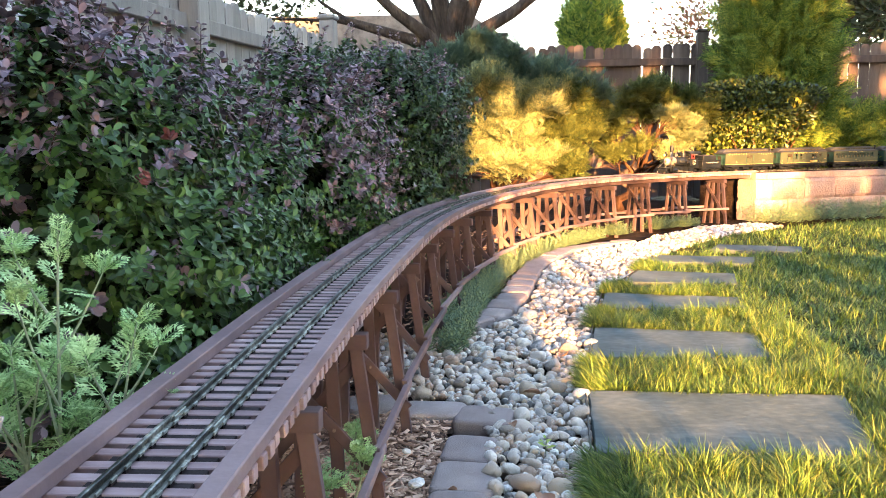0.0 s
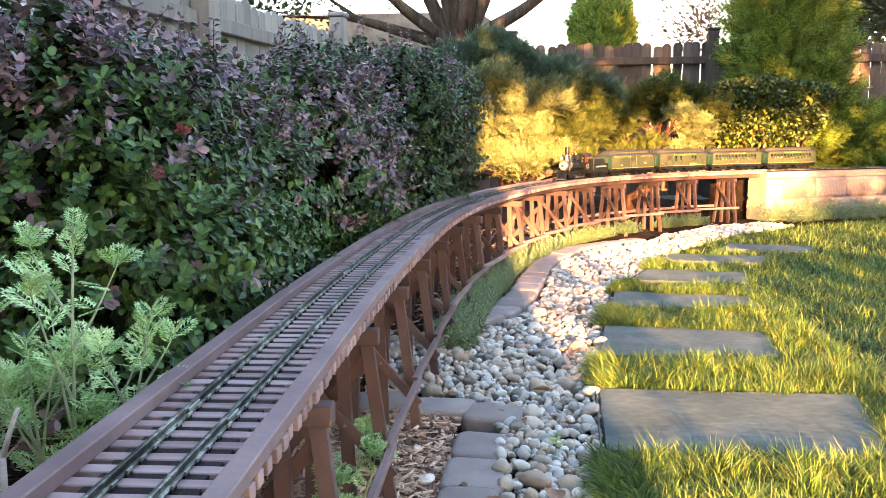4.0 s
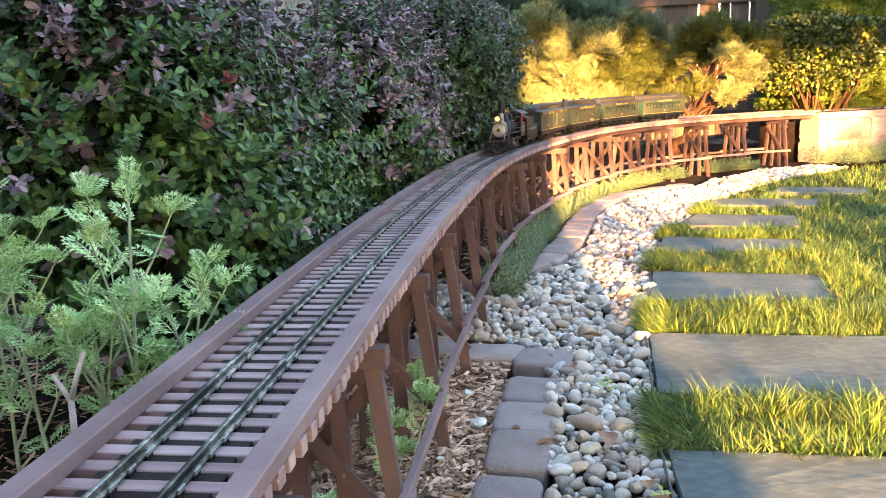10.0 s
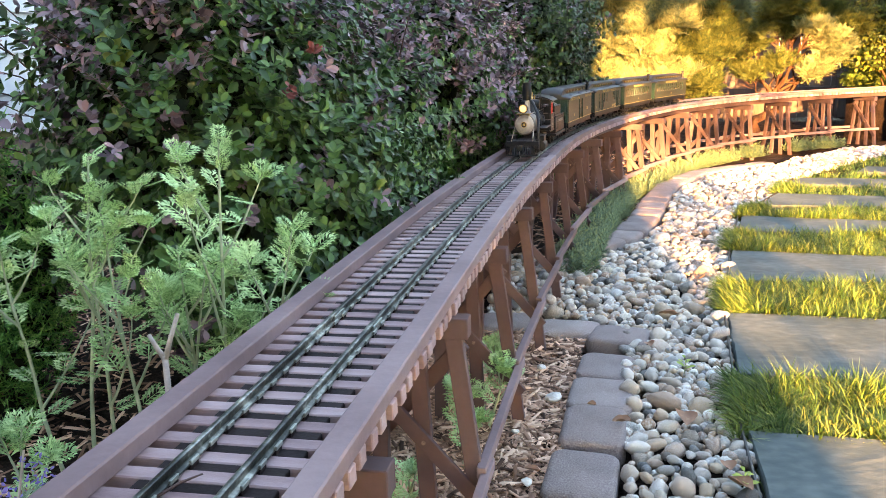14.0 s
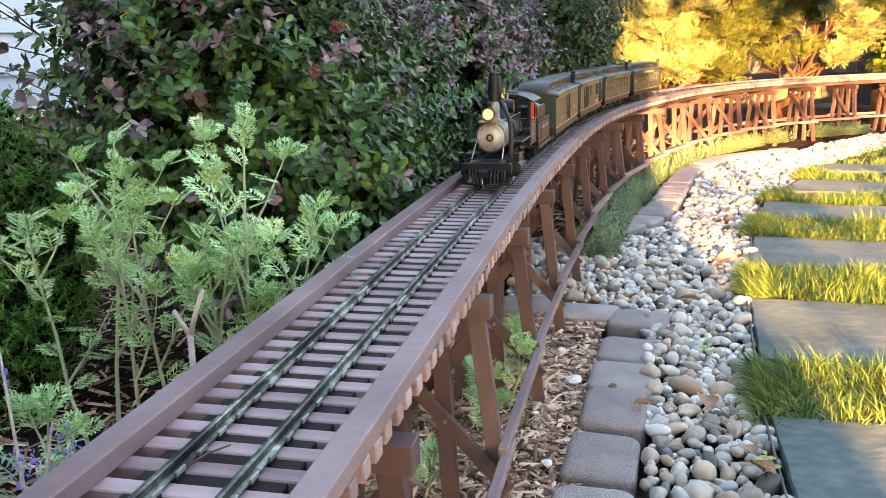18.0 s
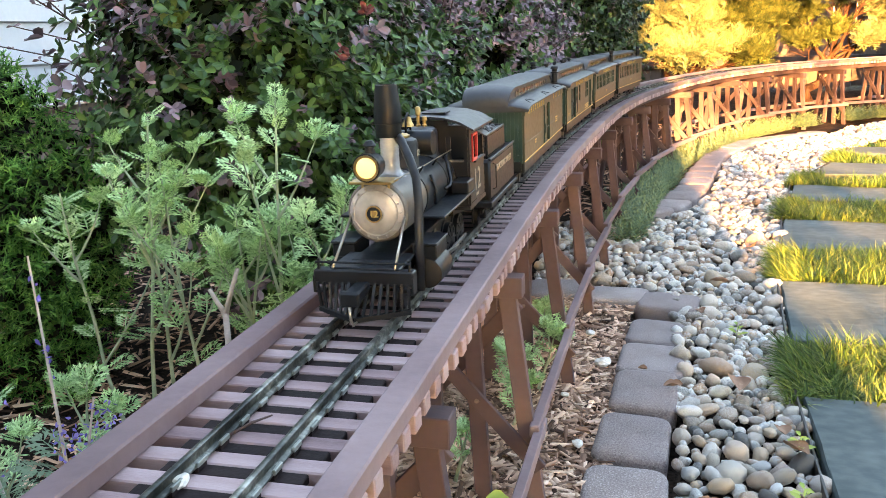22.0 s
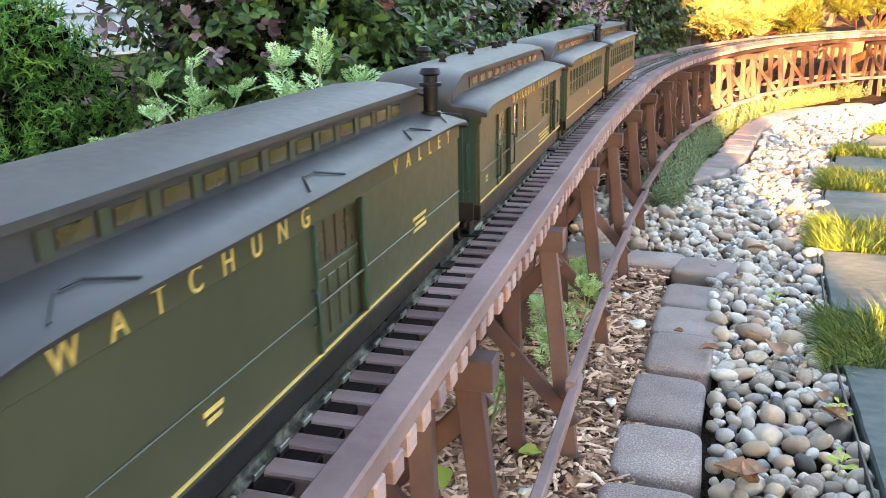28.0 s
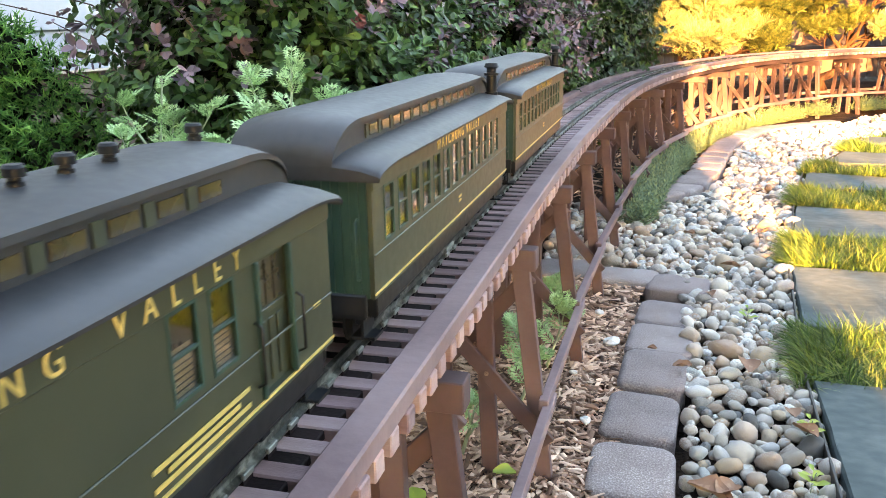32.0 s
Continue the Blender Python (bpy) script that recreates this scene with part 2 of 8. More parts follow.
SIDING = surf("white_siding", [(0.5392, 0.5643, 0.6019), (0.6646, 0.6897, 0.7273)], 3, 0.6, 0.05, fine=30, spec=0.3)
FOUND = surf("tan_foundation", [(0.22, 0.17, 0.13), (0.34, 0.27, 0.21)], 8, 0.9, 0.5, fine=12)
HOUSE = surf("tan_house_wall", [(0.38, 0.34, 0.30), (0.48, 0.44, 0.40)], 2, 0.8, 0.1)
ROOFING = surf("asphalt_shingle", [(0.07, 0.06, 0.055), (0.14, 0.125, 0.115)], 9, 0.95, 0.5)
EDGING = surf("black_plastic_edging", [(0.012, 0.012, 0.012), (0.035, 0.033, 0.03)], 20, 0.55, 0.1)
# train
BLACK = surf("black_engine_paint", [(0.0022, 0.0036, 0.0058), (0.0046, 0.0070, 0.0104), (0.010, 0.0130, 0.0170)], 18, 0.44, 0.12, fine=10, dist=0.0006, spec=0.28)
GREYBLACK = surf("grey_black_boiler", [(0.0058, 0.0082, 0.0120), (0.011, 0.0148, 0.0205), (0.024, 0.028, 0.034)], 14, 0.42, 0.12, fine=10, dist=0.0006, spec=0.32)
SILVER = surf("graphite_smokebox", [(0.22, 0.22, 0.225), (0.36, 0.36, 0.36), (0.48, 0.48, 0.475)], 20, 0.45, 0.1, metal=0.35, fine=8, dist=0.0004)
DULL = surf("dull_graphite", [(0.06, 0.057, 0.055), (0.12, 0.115, 0.11), (0.20, 0.19, 0.18)], 20, 0.45, 0.12, metal=0.3, fine=8, dist=0.0004)
YLEAF = surf("bright_seedling_leaf", [(0.20, 0.34, 0.05), (0.45, 0.52, 0.10)], 30, 0.5, 0.0, island=0.5, subsurface=0.2)
QUARTZ = surf("pale_stone_chip", [(0.55, 0.53, 0.49), (0.78, 0.76, 0.72)], 40, 0.6, 0.3)
BRASS = surf("brass", [(0.30, 0.19, 0.07), (0.55, 0.38, 0.16)], 40, 0.36, 0.05, metal=0.9)
GOLDTRIM = surf("gold_paint", [(0.55, 0.413, 0.125), (0.725, 0.562, 0.2)], 60, 0.4, 0.03, metal=0.2)
WHITEPAINT = surf("cream_lettering", [(0.26, 0.25, 0.20), (0.38, 0.36, 0.30)], 60, 0.5, 0.0)
RED = surf("red_window_frame", [(0.50, 0.020, 0.022), (0.66, 0.045, 0.04)], 40, 0.4, 0.03)
CARGREEN = surf("olive_green_coach_paint", [(0.0238, 0.0317, 0.0194), (0.0317, 0.0405, 0.0246), (0.044, 0.0528, 0.0334)], 9, 0.42, 0.05, fine=14, dist=0.0004)
DARKGREEN = surf("dark_green_door_paint", [(0.012, 0.042, 0.037), (0.023, 0.066, 0.057)], 14, 0.42, 0.05, spec=0.35)
CARROOF = surf("dark_grey_car_roof", [(0.0135, 0.0155, 0.0195), (0.022, 0.0245, 0.0295), (0.036, 0.038, 0.042)], 10, 0.5, 0.15, fine=16, dist=0.0005)
# Near-black: interior shade put into the colour; window panes use it too.
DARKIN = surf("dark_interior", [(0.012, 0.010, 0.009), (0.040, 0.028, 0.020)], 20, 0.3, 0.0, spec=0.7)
CLEREST = surf("amber_clerestory_glass", [(0.030, 0.023, 0.013), (0.075, 0.056, 0.030)], 30, 0.16, 0.0, spec=0.9)
BLIND = surf("tan_window_blind", [(0.30, 0.22, 0.14), (0.45, 0.34, 0.22)], 30, 0.6, 0.1)
PANE = glass("coach_window_glass", (0.80, 0.78, 0.70), 1.0)
COAL = surf("coal", [(0.008, 0.008, 0.009), (0.03, 0.03, 0.032)], 60, 0.35, 0.3, island=0.6)
LAMP = glow("headlight_lens", (1.0, 0.70, 0.26), 0.095)
CHROME = surf("steel_rods", [(0.30, 0.27, 0.23), (0.55, 0.50, 0.44)], 40, 0.35, 0.05, metal=0.9)

# ---- geometry helpers ----
R = random.Random(7)
rng = np.random.default_rng(11)


class Geo:
    """Collects vertices and faces for one mesh."""

    def __init__(self):
        self.v, self.f = [], []

    def add(self, vs, fs):
        o = len(self.v)
        self.v += [tuple(p) for p in vs]
        self.f += [tuple(i + o for i in f) for f in fs]
        return self

    def box(self, x, y, z, sx, sy, sz, m=None, c=0.0):
        """A box round (x, y, z) with edges cut by c."""
        h = (sx / 2, sy / 2, sz / 2)
        if c <= 0:
            vs = [Vector((i * h[0], j * h[1], k * h[2])) for i in (-1, 1) for j in (-1, 1) for k in (-1, 1)]
            fs = [(0, 1, 3, 2), (4, 6, 7, 5), (0, 4, 5, 1), (2, 3, 7, 6), (0, 2, 6, 4), (1, 5, 7, 3)]
        else:
            c = min(c, *(q * 0.9 for q in h))
            vs, idx, fs = [], {}, []
            for i in (-1, 1):
                for j in (-1, 1):
                    for k in (-1, 1):
                        for a in range(3):
                            p = [i * h[0], j * h[1], k * h[2]]
                            for b in range(3):
                                if b != a:
                                    p[b] -= (i, j, k)[b] * c
                            idx[i, j, k, a] = len(vs)
                            vs.append(Vector(p))
            for a in range(3):
                b, d = (a + 1) % 3, (a + 2) % 3
                for s in (-1, 1):
                    ring = []
                    for u, w in ((-1, -1), (1, -1), (1, 1), (-1, 1)):
                        q = [0, 0, 0]
                        q[a], q[b], q[d] = s, u, w
                        ring.append(idx[(*q, a)])
                    fs.append(tuple(ring if s > 0 else ring[::-1]))
                for u in (-1, 1):
                    for w in (-1, 1):
                        q0, q1 = [0, 0, 0], [0, 0, 0]
                        q0[b], q0[d], q0[a] = u, w, -1
                        q1[b], q1[d], q1[a] = u, w, 1
                        ring = [idx[(*q0, b)], idx[(*q1, b)], idx[(*q1, d)], idx[(*q0, d)]]
                        fs.append(tuple(ring if u * w > 0 else ring[::-1])[::-1])
            for i in (-1, 1):
                for j in (-1, 1):
                    for k in (-1, 1):
                        ring = [idx[i, j, k, 0], idx[i, j, k, 1], idx[i, j, k, 2]]
                        fs.append(tuple(ring if i * j * k > 0 else ring[::-1]))
        m = (Matrix.Translation((x, y, z)) @ m) if m is not None else Matrix.Translation((x, y, z))
        return self.add([m @ p for p in vs], fs)

    def beam(self, a, b, w, h, c=0.0, up=(0, 0, 1)):
        """A bar from a to b, w wide and h high."""
        a, b = Vector(a), Vector(b)
        d = b - a
        x = d.normalized()
        u = Vector(up)
        y = u.cross(x).normalized()
        z = x.cross(y)
        m = Matrix((x, y, z)).transposed().to_4x4()
        o = (a + b) / 2
        return self.box(o.x, o.y, o.z, d.length, w, h, m, c)

    def tube(self, pts, rs, n=8, cap=True):
        """A round tube through pts with radii rs."""
        pts = [Vector(p) for p in pts]
        if isinstance(rs, (int, float)):
            rs = [rs] * len(pts)
        o = len(self.v)
        d0 = (pts[1] - pts[0]).normalized()
        ref = Vector((0, 0, 1)) if abs(d0.z) < 0.9 else Vector((1, 0, 0))
        x = ref.cross(d0).normalized()
        for i, p in enumerate(pts):
            d = (pts[min(i + 1, len(pts) - 1)] - pts[max(i - 1, 0)]).normalized()
            x = (x - d * x.dot(d)).normalized()
            y = d.cross(x)
            for k in range(n):
                a = 2 * math.pi * k / n
                self.v.append(tuple(p + (x * math.cos(a) + y * math.sin(a)) * rs[i]))
        for i in range(len(pts) - 1):
            for k in range(n):
                k2 = (k + 1) % n
                self.f.append((o + i * n + k, o + i * n + k2, o + (i + 1) * n + k2, o + (i + 1) * n + k))
        if cap:
            self.f.append(tuple(o + k for k in range(n))[::-1])
            self.f.append(tuple(o + (len(pts) - 1) * n + k for k in range(n)))
        return self

    def lathe(self, prof, n=24, m=None):
        """Profile rows (radius, z) turned about z, then moved by m."""
        m = m or Matrix()
        o = len(self.v)
        for r, z in prof:
            for k in range(n):
                a = 2 * math.pi * k / n
                self.v.append(tuple(m @ Vector((r * math.cos(a), r * math.sin(a), z))))
        for i in range(len(prof) - 1):
            for k in range(n):
                k2 = (k + 1) % n
                self.f.append((o + i * n + k, o + i * n + k2, o + (i + 1) * n + k2, o + (i + 1) * n + k))
        self.f.append(tuple(o + k for k in range(n))[::-1])
        self.f.append(tuple(o + (len(prof) - 1) * n + k for k in range(n)))
        return self

    def prism(self, poly, y0, y1):
        """A closed outline (x, z) drawn out from y0 to y1."""
        n = len(poly)
        vs = [(x, y0, z) for x, z in poly] + [(x, y1, z) for x, z in poly]
        fs = [(i, (i + 1) % n, n + (i + 1) % n, n + i) for i in range(n)] + [tuple(range(n))[::-1], tuple(range(n, 2 * n))]
        return self.add(vs, fs)

    def sweep(self, prof, path, left, z0=0.0, closed=True):
        """A profile (across, z) carried along plan points path with their left normals."""
        o, n = len(self.v), len(prof)
        for (px, py), (nx, ny) in zip(path, left):
            for a, z in prof:
                self.v.append((px - nx * a, py - ny * a, z0 + z))
        k = len(path)
        for i in range(k - 1):
            for j in range(n if closed else n - 1):
                j2 = (j + 1) % n
                self.f.append((o + i * n + j, o + i * n + j2, o + (i + 1) * n + j2, o + (i + 1) * n + j))
        if closed:
            self.f.append(tuple(o + j for j in range(n)))
            self.f.append(tuple(o + (k - 1) * n + j for j in range(n))[::-1])
        return self

    def mesh(self, name, smooth=False, fix=True):
        me = bpy.data.meshes.new(name)
        me.from_pydata(self.v, [], self.f)
        if fix:
            b = bmesh.new()
            b.from_mesh(me)
            bmesh.ops.recalc_face_normals(b, faces=b.faces)
            b.to_mesh(me)
            b.free()
        if smooth:
            me.polygons.foreach_set("use_smooth", [True] * len(me.polygons))
            if smooth != "all":
                me.set_sharp_from_angle(angle=radians(38))
        me.update()
        return me


def part(name, geo, material, parent, label="", smooth=False, kind="", at=None, fix=True):
    """One mesh object under a thing or a part."""
    me = geo.mesh(name, smooth, fix) if isinstance(geo, Geo) else geo
    if not me.materials:
        me.materials.append(material)
    ob = new(name, me)
    ob.parent = parent
    if at is not None:
        ob.matrix_basis = at
    if label or kind:
        tagged(ob, label, kind=kind)
    return ob


def thing(name, label, category, group="", kind="", m=None):
    ob = new(name)
    ob.empty_display_size = 0.05
    if m is not None:
        ob.matrix_basis = m
    return tagged(ob, label, category, group, kind)


def solid(name, geo, material, label, category, group="", kind="", smooth=False, fix=True):
    ob = part(name, geo, material, None, smooth=smooth, fix=fix)
    return tagged(ob, label, category, group, kind)


def scatter(name, tv, tf, pos, fwd, up, scale, smooth=False):
    """One mesh of many copies of a template (verts tv, faces tf of one length); pos, fwd, up are rows of vectors: local y goes to fwd, z to up."""
    tv, tf, pos = np.asarray(tv, float), np.asarray(tf, int), np.asarray(pos, float)
    fwd = fwd / (np.linalg.norm(fwd, axis=1, keepdims=True) + 1e-9)
    x = np.cross(fwd, up)
    x /= np.linalg.norm(x, axis=1, keepdims=True) + 1e-9
    z = np.cross(x, fwd)
    s = np.asarray(scale, float)
    s = np.repeat(s[:, None], 3, 1) if s.ndim == 1 else s
    loc = tv[None] * s[:, None, :]
    out = pos[:, None] + loc[..., 0:1] * x[:, None] + loc[..., 1:2] * fwd[:, None] + loc[..., 2:3] * z[:, None]
    n, k, m = len(pos), len(tv), tf.shape[1]
    faces = (tf[None] + (np.arange(n) * k)[:, None, None]).reshape(-1)
    nf = n * len(tf)
    me = bpy.data.meshes.new(name)
    me.vertices.add(n * k)
    me.vertices.foreach_set("co", out.reshape(-1).astype(np.float32))
    me.loops.add(len(faces))
    me.loops.foreach_set("vertex_index", faces.astype(np.int32))
    me.polygons.add(nf)
    me.polygons.foreach_set("loop_start", (np.arange(nf) * m).astype(np.int32))
    me.polygons.foreach_set("loop_total", np.full(nf, m, np.int32))
    if smooth:
        me.polygons.foreach_set("use_smooth", np.ones(nf, bool))
    me.update(calc_edges=True)
    return me


def unit(n):
    v = rng.normal(size=(n, 3))
    return v / np.linalg.norm(v, axis=1, keepdims=True)


# leaf templates: y along the leaf, z its face
LEAF_OVAL = ([(0, 0, 0), (0.20, 0.36, 0.05), (0.28, 0.70, 0.06), (0, 1.0, -0.05), (-0.28, 0.70, 0.06), (-0.20, 0.36, 0.05), (0, 0.55, -0.04)],
             [(0, 1, 6), (1, 2, 6), (2, 3, 6), (3, 4, 6), (4, 5, 6), (5, 0, 6)])
LEAF_ROUND = ([(0, 0, 0), (0.17, 0.26, 0.03), (0.27, 0.56, 0.06), (0.20, 0.86, 0.04), (0.0, 1.0, -0.04), (-0.20, 0.86, 0.04), (-0.27, 0.56, 0.06), (-0.17, 0.26, 0.03), (0, 0.55, -0.03)],
              [(0, 1, 8), (1, 2, 8), (2, 3, 8), (3, 4, 8), (4, 5, 8), (5, 6, 8), (6, 7, 8), (7, 0, 8)])
BLADE = ([(-0.5, 0, 0), (0.5, 0, 0), (-0.40, 0.55, 0.08), (0.40, 0.55, 0.08), (0, 1.0, 0.45)], [(0, 1, 3), (0, 3, 2), (2, 3, 4)])
# a flat feathery spray: a midrib with side fingers
def spray(k, w, t=0.07, lift=0.12):
    v, f = [], []
    def finger(x0, y0, x1, y1, wd):
        d = Vector((x1 - x0, y1 - y0)).normalized()
        n = Vector((-d.y, d.x)) * wd
        o = len(v)
        v.extend([(x0 - n.x, y0 - n.y, lift * y0), (x0 + n.x, y0 + n.y, lift * y0), (x1, y1, lift * y1)])
        f.append((o, o + 1, o + 2))
    finger(0, 0, 0, 1, t * 0.8)
    for i in range(k):
        y = 0.12 + 0.78 * i / k
        r = w * (1 - 0.75 * abs(y - 0.35))
        for s in (-1, 1):
            finger(0, y, s * r, y + 0.32 * r / w + 0.06, t)
    return v, f
SPRAY = spray(8, 0.36, 0.042)

# ---- the line of the track, in plan ----
CTRL = [(-0.082, -4.0), (-0.082, -2.0), (-0.082, 0.5), (-0.083, 1.5), (-0.057, 2.18), (-0.022, 2.72), (0.057, 3.26), (0.162, 3.70), (0.298, 4.138), (0.461, 4.543), (0.642, 4.855), (0.841, 5.13), (1.06, 5.36), (1.47, 5.68), (1.9, 5.93), (2.4, 6.17), (3.3, 6.58), (5.0, 7.33), (8.0, 8.65)]
RAILTOP = 0.353
DECK = RAILTOP - 0.011


def line_of_track():
    p, out = np.array(CTRL, float), []
    for i in range(len(p) - 1):
        p0, p1, p2, p3 = p[max(i - 1, 0)], p[i], p[i + 1], p[min(i + 2, len(p) - 1)]
        d, t0, t2 = np.linalg.norm(p2 - p1), np.linalg.norm(p1 - p0) + 1e-9, np.linalg.norm(p3 - p2) + 1e-9
        m1, m2, u = (p2 - p0) / (t0 + d) * d, (p3 - p1) / (d + t2) * d, np.linspace(0, 1, 60, endpoint=False)[:, None]
        out.append((2 * u**3 - 3 * u**2 + 1) * p1 + (u**3 - 2 * u**2 + u) * m1 + (-2 * u**3 + 3 * u**2) * p2 + (u**3 - u**2) * m2)
    c = np.vstack(out + [p[-1:]])
    ramp = np.arange(1, 31)[:, None]
    for _ in range(3):
        s = np.r_[0, np.cumsum(np.linalg.norm(np.diff(c, axis=0), axis=1))]
        q = np.arange(0, s[-1], 0.01)
        c = np.c_[np.interp(q, s, c[:, 0]), np.interp(q, s, c[:, 1])]
        k = np.hanning(61)
        k /= k.sum()
        pad = np.vstack([c[0] - (c[1] - c[0]) * ramp[::-1], c, c[-1] + (c[-1] - c[-2]) * ramp])
        c = np.c_[np.convolve(pad[:, 0], k, "valid"), np.convolve(pad[:, 1], k, "valid")]
    s = np.r_[0, np.cumsum(np.linalg.norm(np.diff(c, axis=0), axis=1))]
    return c, s - s[np.argmin(abs(c[:, 1]))]


LINE, LINE_S = line_of_track()


def on_line(s):
    """Plan place and heading (unit, away from the camera) at s metres along the track; s = 0 abreast of the camera."""
    p = np.array([np.interp(s, LINE_S, LINE[:, k]) for k in (0, 1)])
    a, b = (np.array([np.interp(s + e, LINE_S, LINE[:, k]) for k in (0, 1)]) for e in (-0.02, 0.02))
    d = (b - a) / np.linalg.norm(b - a)
    return p, d


def run(s0, s1, step):
    ss = np.linspace(s0, s1, max(2, int(round((s1 - s0) / step)) + 1))
    pts = [on_line(s) for s in ss]
    return [tuple(p) for p, _ in pts], [(-d[1], d[0]) for _, d in pts]


def frame_at(s, z=0.0):
    """x across to the right, y along away."""
    p, d = on_line(s)
    return pose(p[0], p[1], z, 0, 0, math.degrees(math.atan2(-d[0], d[1])))


S_END = 6.80  # where the trestle meets the block wall
PITCH = 0.366


def rect(a0, a1, z0, z1, c=0.0015):
    return [(a0 + c, z0), (a1 - c, z0), (a1, z0 + c), (a1, z1 - c), (a1 - c, z1), (a0 + c, z1), (a0, z1 - c), (a0, z0 + c)]


def build_trestle():
    tr = thing("trestle_bridge", "long curved red-brown timber trestle carrying a single railway track", "bridge")
    G = Geo
    path, left = run(-1.6, S_END, 0.06)
    for a in (-0.034, 0.034):
        part("stringer", G().sweep(rect(a - 0.011, a + 0.011, DECK - 0.039, DECK - 0.0145), path, left), TIMBER_SHADED, tr)
    # guard timbers in lengths, butted
    cuts = [-1.6, 0.02, 1.95, 3.6, 5.2, S_END]
    for a, off in ((-0.0745, 0.0), (0.0745, 0.28)):
        for s0, s1 in zip(cuts, cuts[1:]):
            p, l = run(s0 + off * (s0 > -1.6) + 0.0006, min(s1 + off, S_END), 0.05)
            part("guard_timber", G().sweep(rect(a - 0.0105, a + 0.0105, DECK + 0.0002, DECK + 0.0150), p, l), TIMBER, tr)
    tie = G().box(0, 0, -0.007, 0.1715, 0.0148, 0.014, c=0.001).mesh("tie")
    tie.materials.append(TIE_WOOD)
    n = int((S_END + 1.1) / 0.0266)
    for i in range(n):
        s = -1.1 + 0.0266 * i
        ob = part("tie", tie, TIE_WOOD, tr)
        ob.matrix_basis = frame_at(s + R.uniform(-0.0012, 0.0012), DECK + R.uniform(-0.0004, 0.0003)) @ pose(R.uniform(-0.0015, 0.0015), 0, 0, 0, 0, R.uniform(-0.6, 0.6))
    # bents
    cap = G().box(0, 0, 0, 0.176, 0.024, 0.026, c=0.0012).mesh("cap")
    ztop = DECK - 0.040 - 0.026

    def leg(x0, x1):
        g = G()
        g.beam((x0, 0, ztop + 0.0005), (x1, 0, -0.02), 0.013, 0.021, 0.0008, up=(1, 0, 0))
        return g.mesh("leg")

    legs = [(leg(-0.066, -0.104), 0), (leg(-0.024, -0.034), 0), (leg(0.024, 0.034), 0), (leg(0.066, 0.104), 0)]
    brace_a = G().beam((-0.078, -0.0125, ztop - 0.012), (0.108, -0.0125, 0.055), 0.007, 0.019, 0.0008).mesh("brace")
    brace_b = G().beam((0.078, 0.0125, ztop - 0.012), (-0.108, 0.0125, 0.055), 0.007, 0.019, 0.0008).mesh("brace")
    bolt = G().lathe([(0.0001, 0), (0.003, 0), (0.003, 0.0015), (0.0016, 0.0016), (0.0016, 0.004)], 8, pose(0, 0, 0, 90)).mesh("bolt")
    for me, mt in ((cap, TIMBER_SHADED), (brace_a, TIMBER_SHADED), (brace_b, TIMBER_SHADED), (bolt, STEEL), *((q, TIMBER_SHADED) for q, _ in legs)):
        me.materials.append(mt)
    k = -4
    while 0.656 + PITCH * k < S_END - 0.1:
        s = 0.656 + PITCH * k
        c = part("cap", cap, TIMBER_SHADED, tr)
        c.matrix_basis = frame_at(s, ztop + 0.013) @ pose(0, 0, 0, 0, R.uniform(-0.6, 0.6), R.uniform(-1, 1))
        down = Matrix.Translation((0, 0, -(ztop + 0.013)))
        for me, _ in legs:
            part("leg", me, TIMBER_SHADED, c, at=down @ pose(R.uniform(-0.001, 0.001), 0, 0, 0, R.uniform(-0.5, 0.5), 0))
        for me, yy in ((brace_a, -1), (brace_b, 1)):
            part("brace", me, TIMBER_SHADED, c, at=down)
        for x in (-0.068, -0.028, 0.030):
            u = (x + 0.078) / 0.186
            part("bolt", bolt, STEEL, c, at=down @ pose(x, -0.016, ztop - 0.012 + (0.055 - ztop + 0.012) * u))
        k += 1
    # outer ribbon rail from bent to bent, on the legs
    k = -4
    while 0.656 + PITCH * (k + 1) < S_END - 0.1:
        s0, s1 = 0.656 + PITCH * k - 0.022, 0.656 + PITCH * (k + 1) + 0.022
        for side, h in ((1, RIB), (-1, RIB)):
            a = frame_at(s0) @ Vector((side * 0.1015, 0, h + 0.004))
            b = frame_at(s1) @ Vector((side * 0.1065, 0, h - 0.004))
            part("ribbon_rail", G().beam(a, b, 0.012, 0.015, 0.0012), TIMBER, tr)
        k += 1


RIB = 0.105


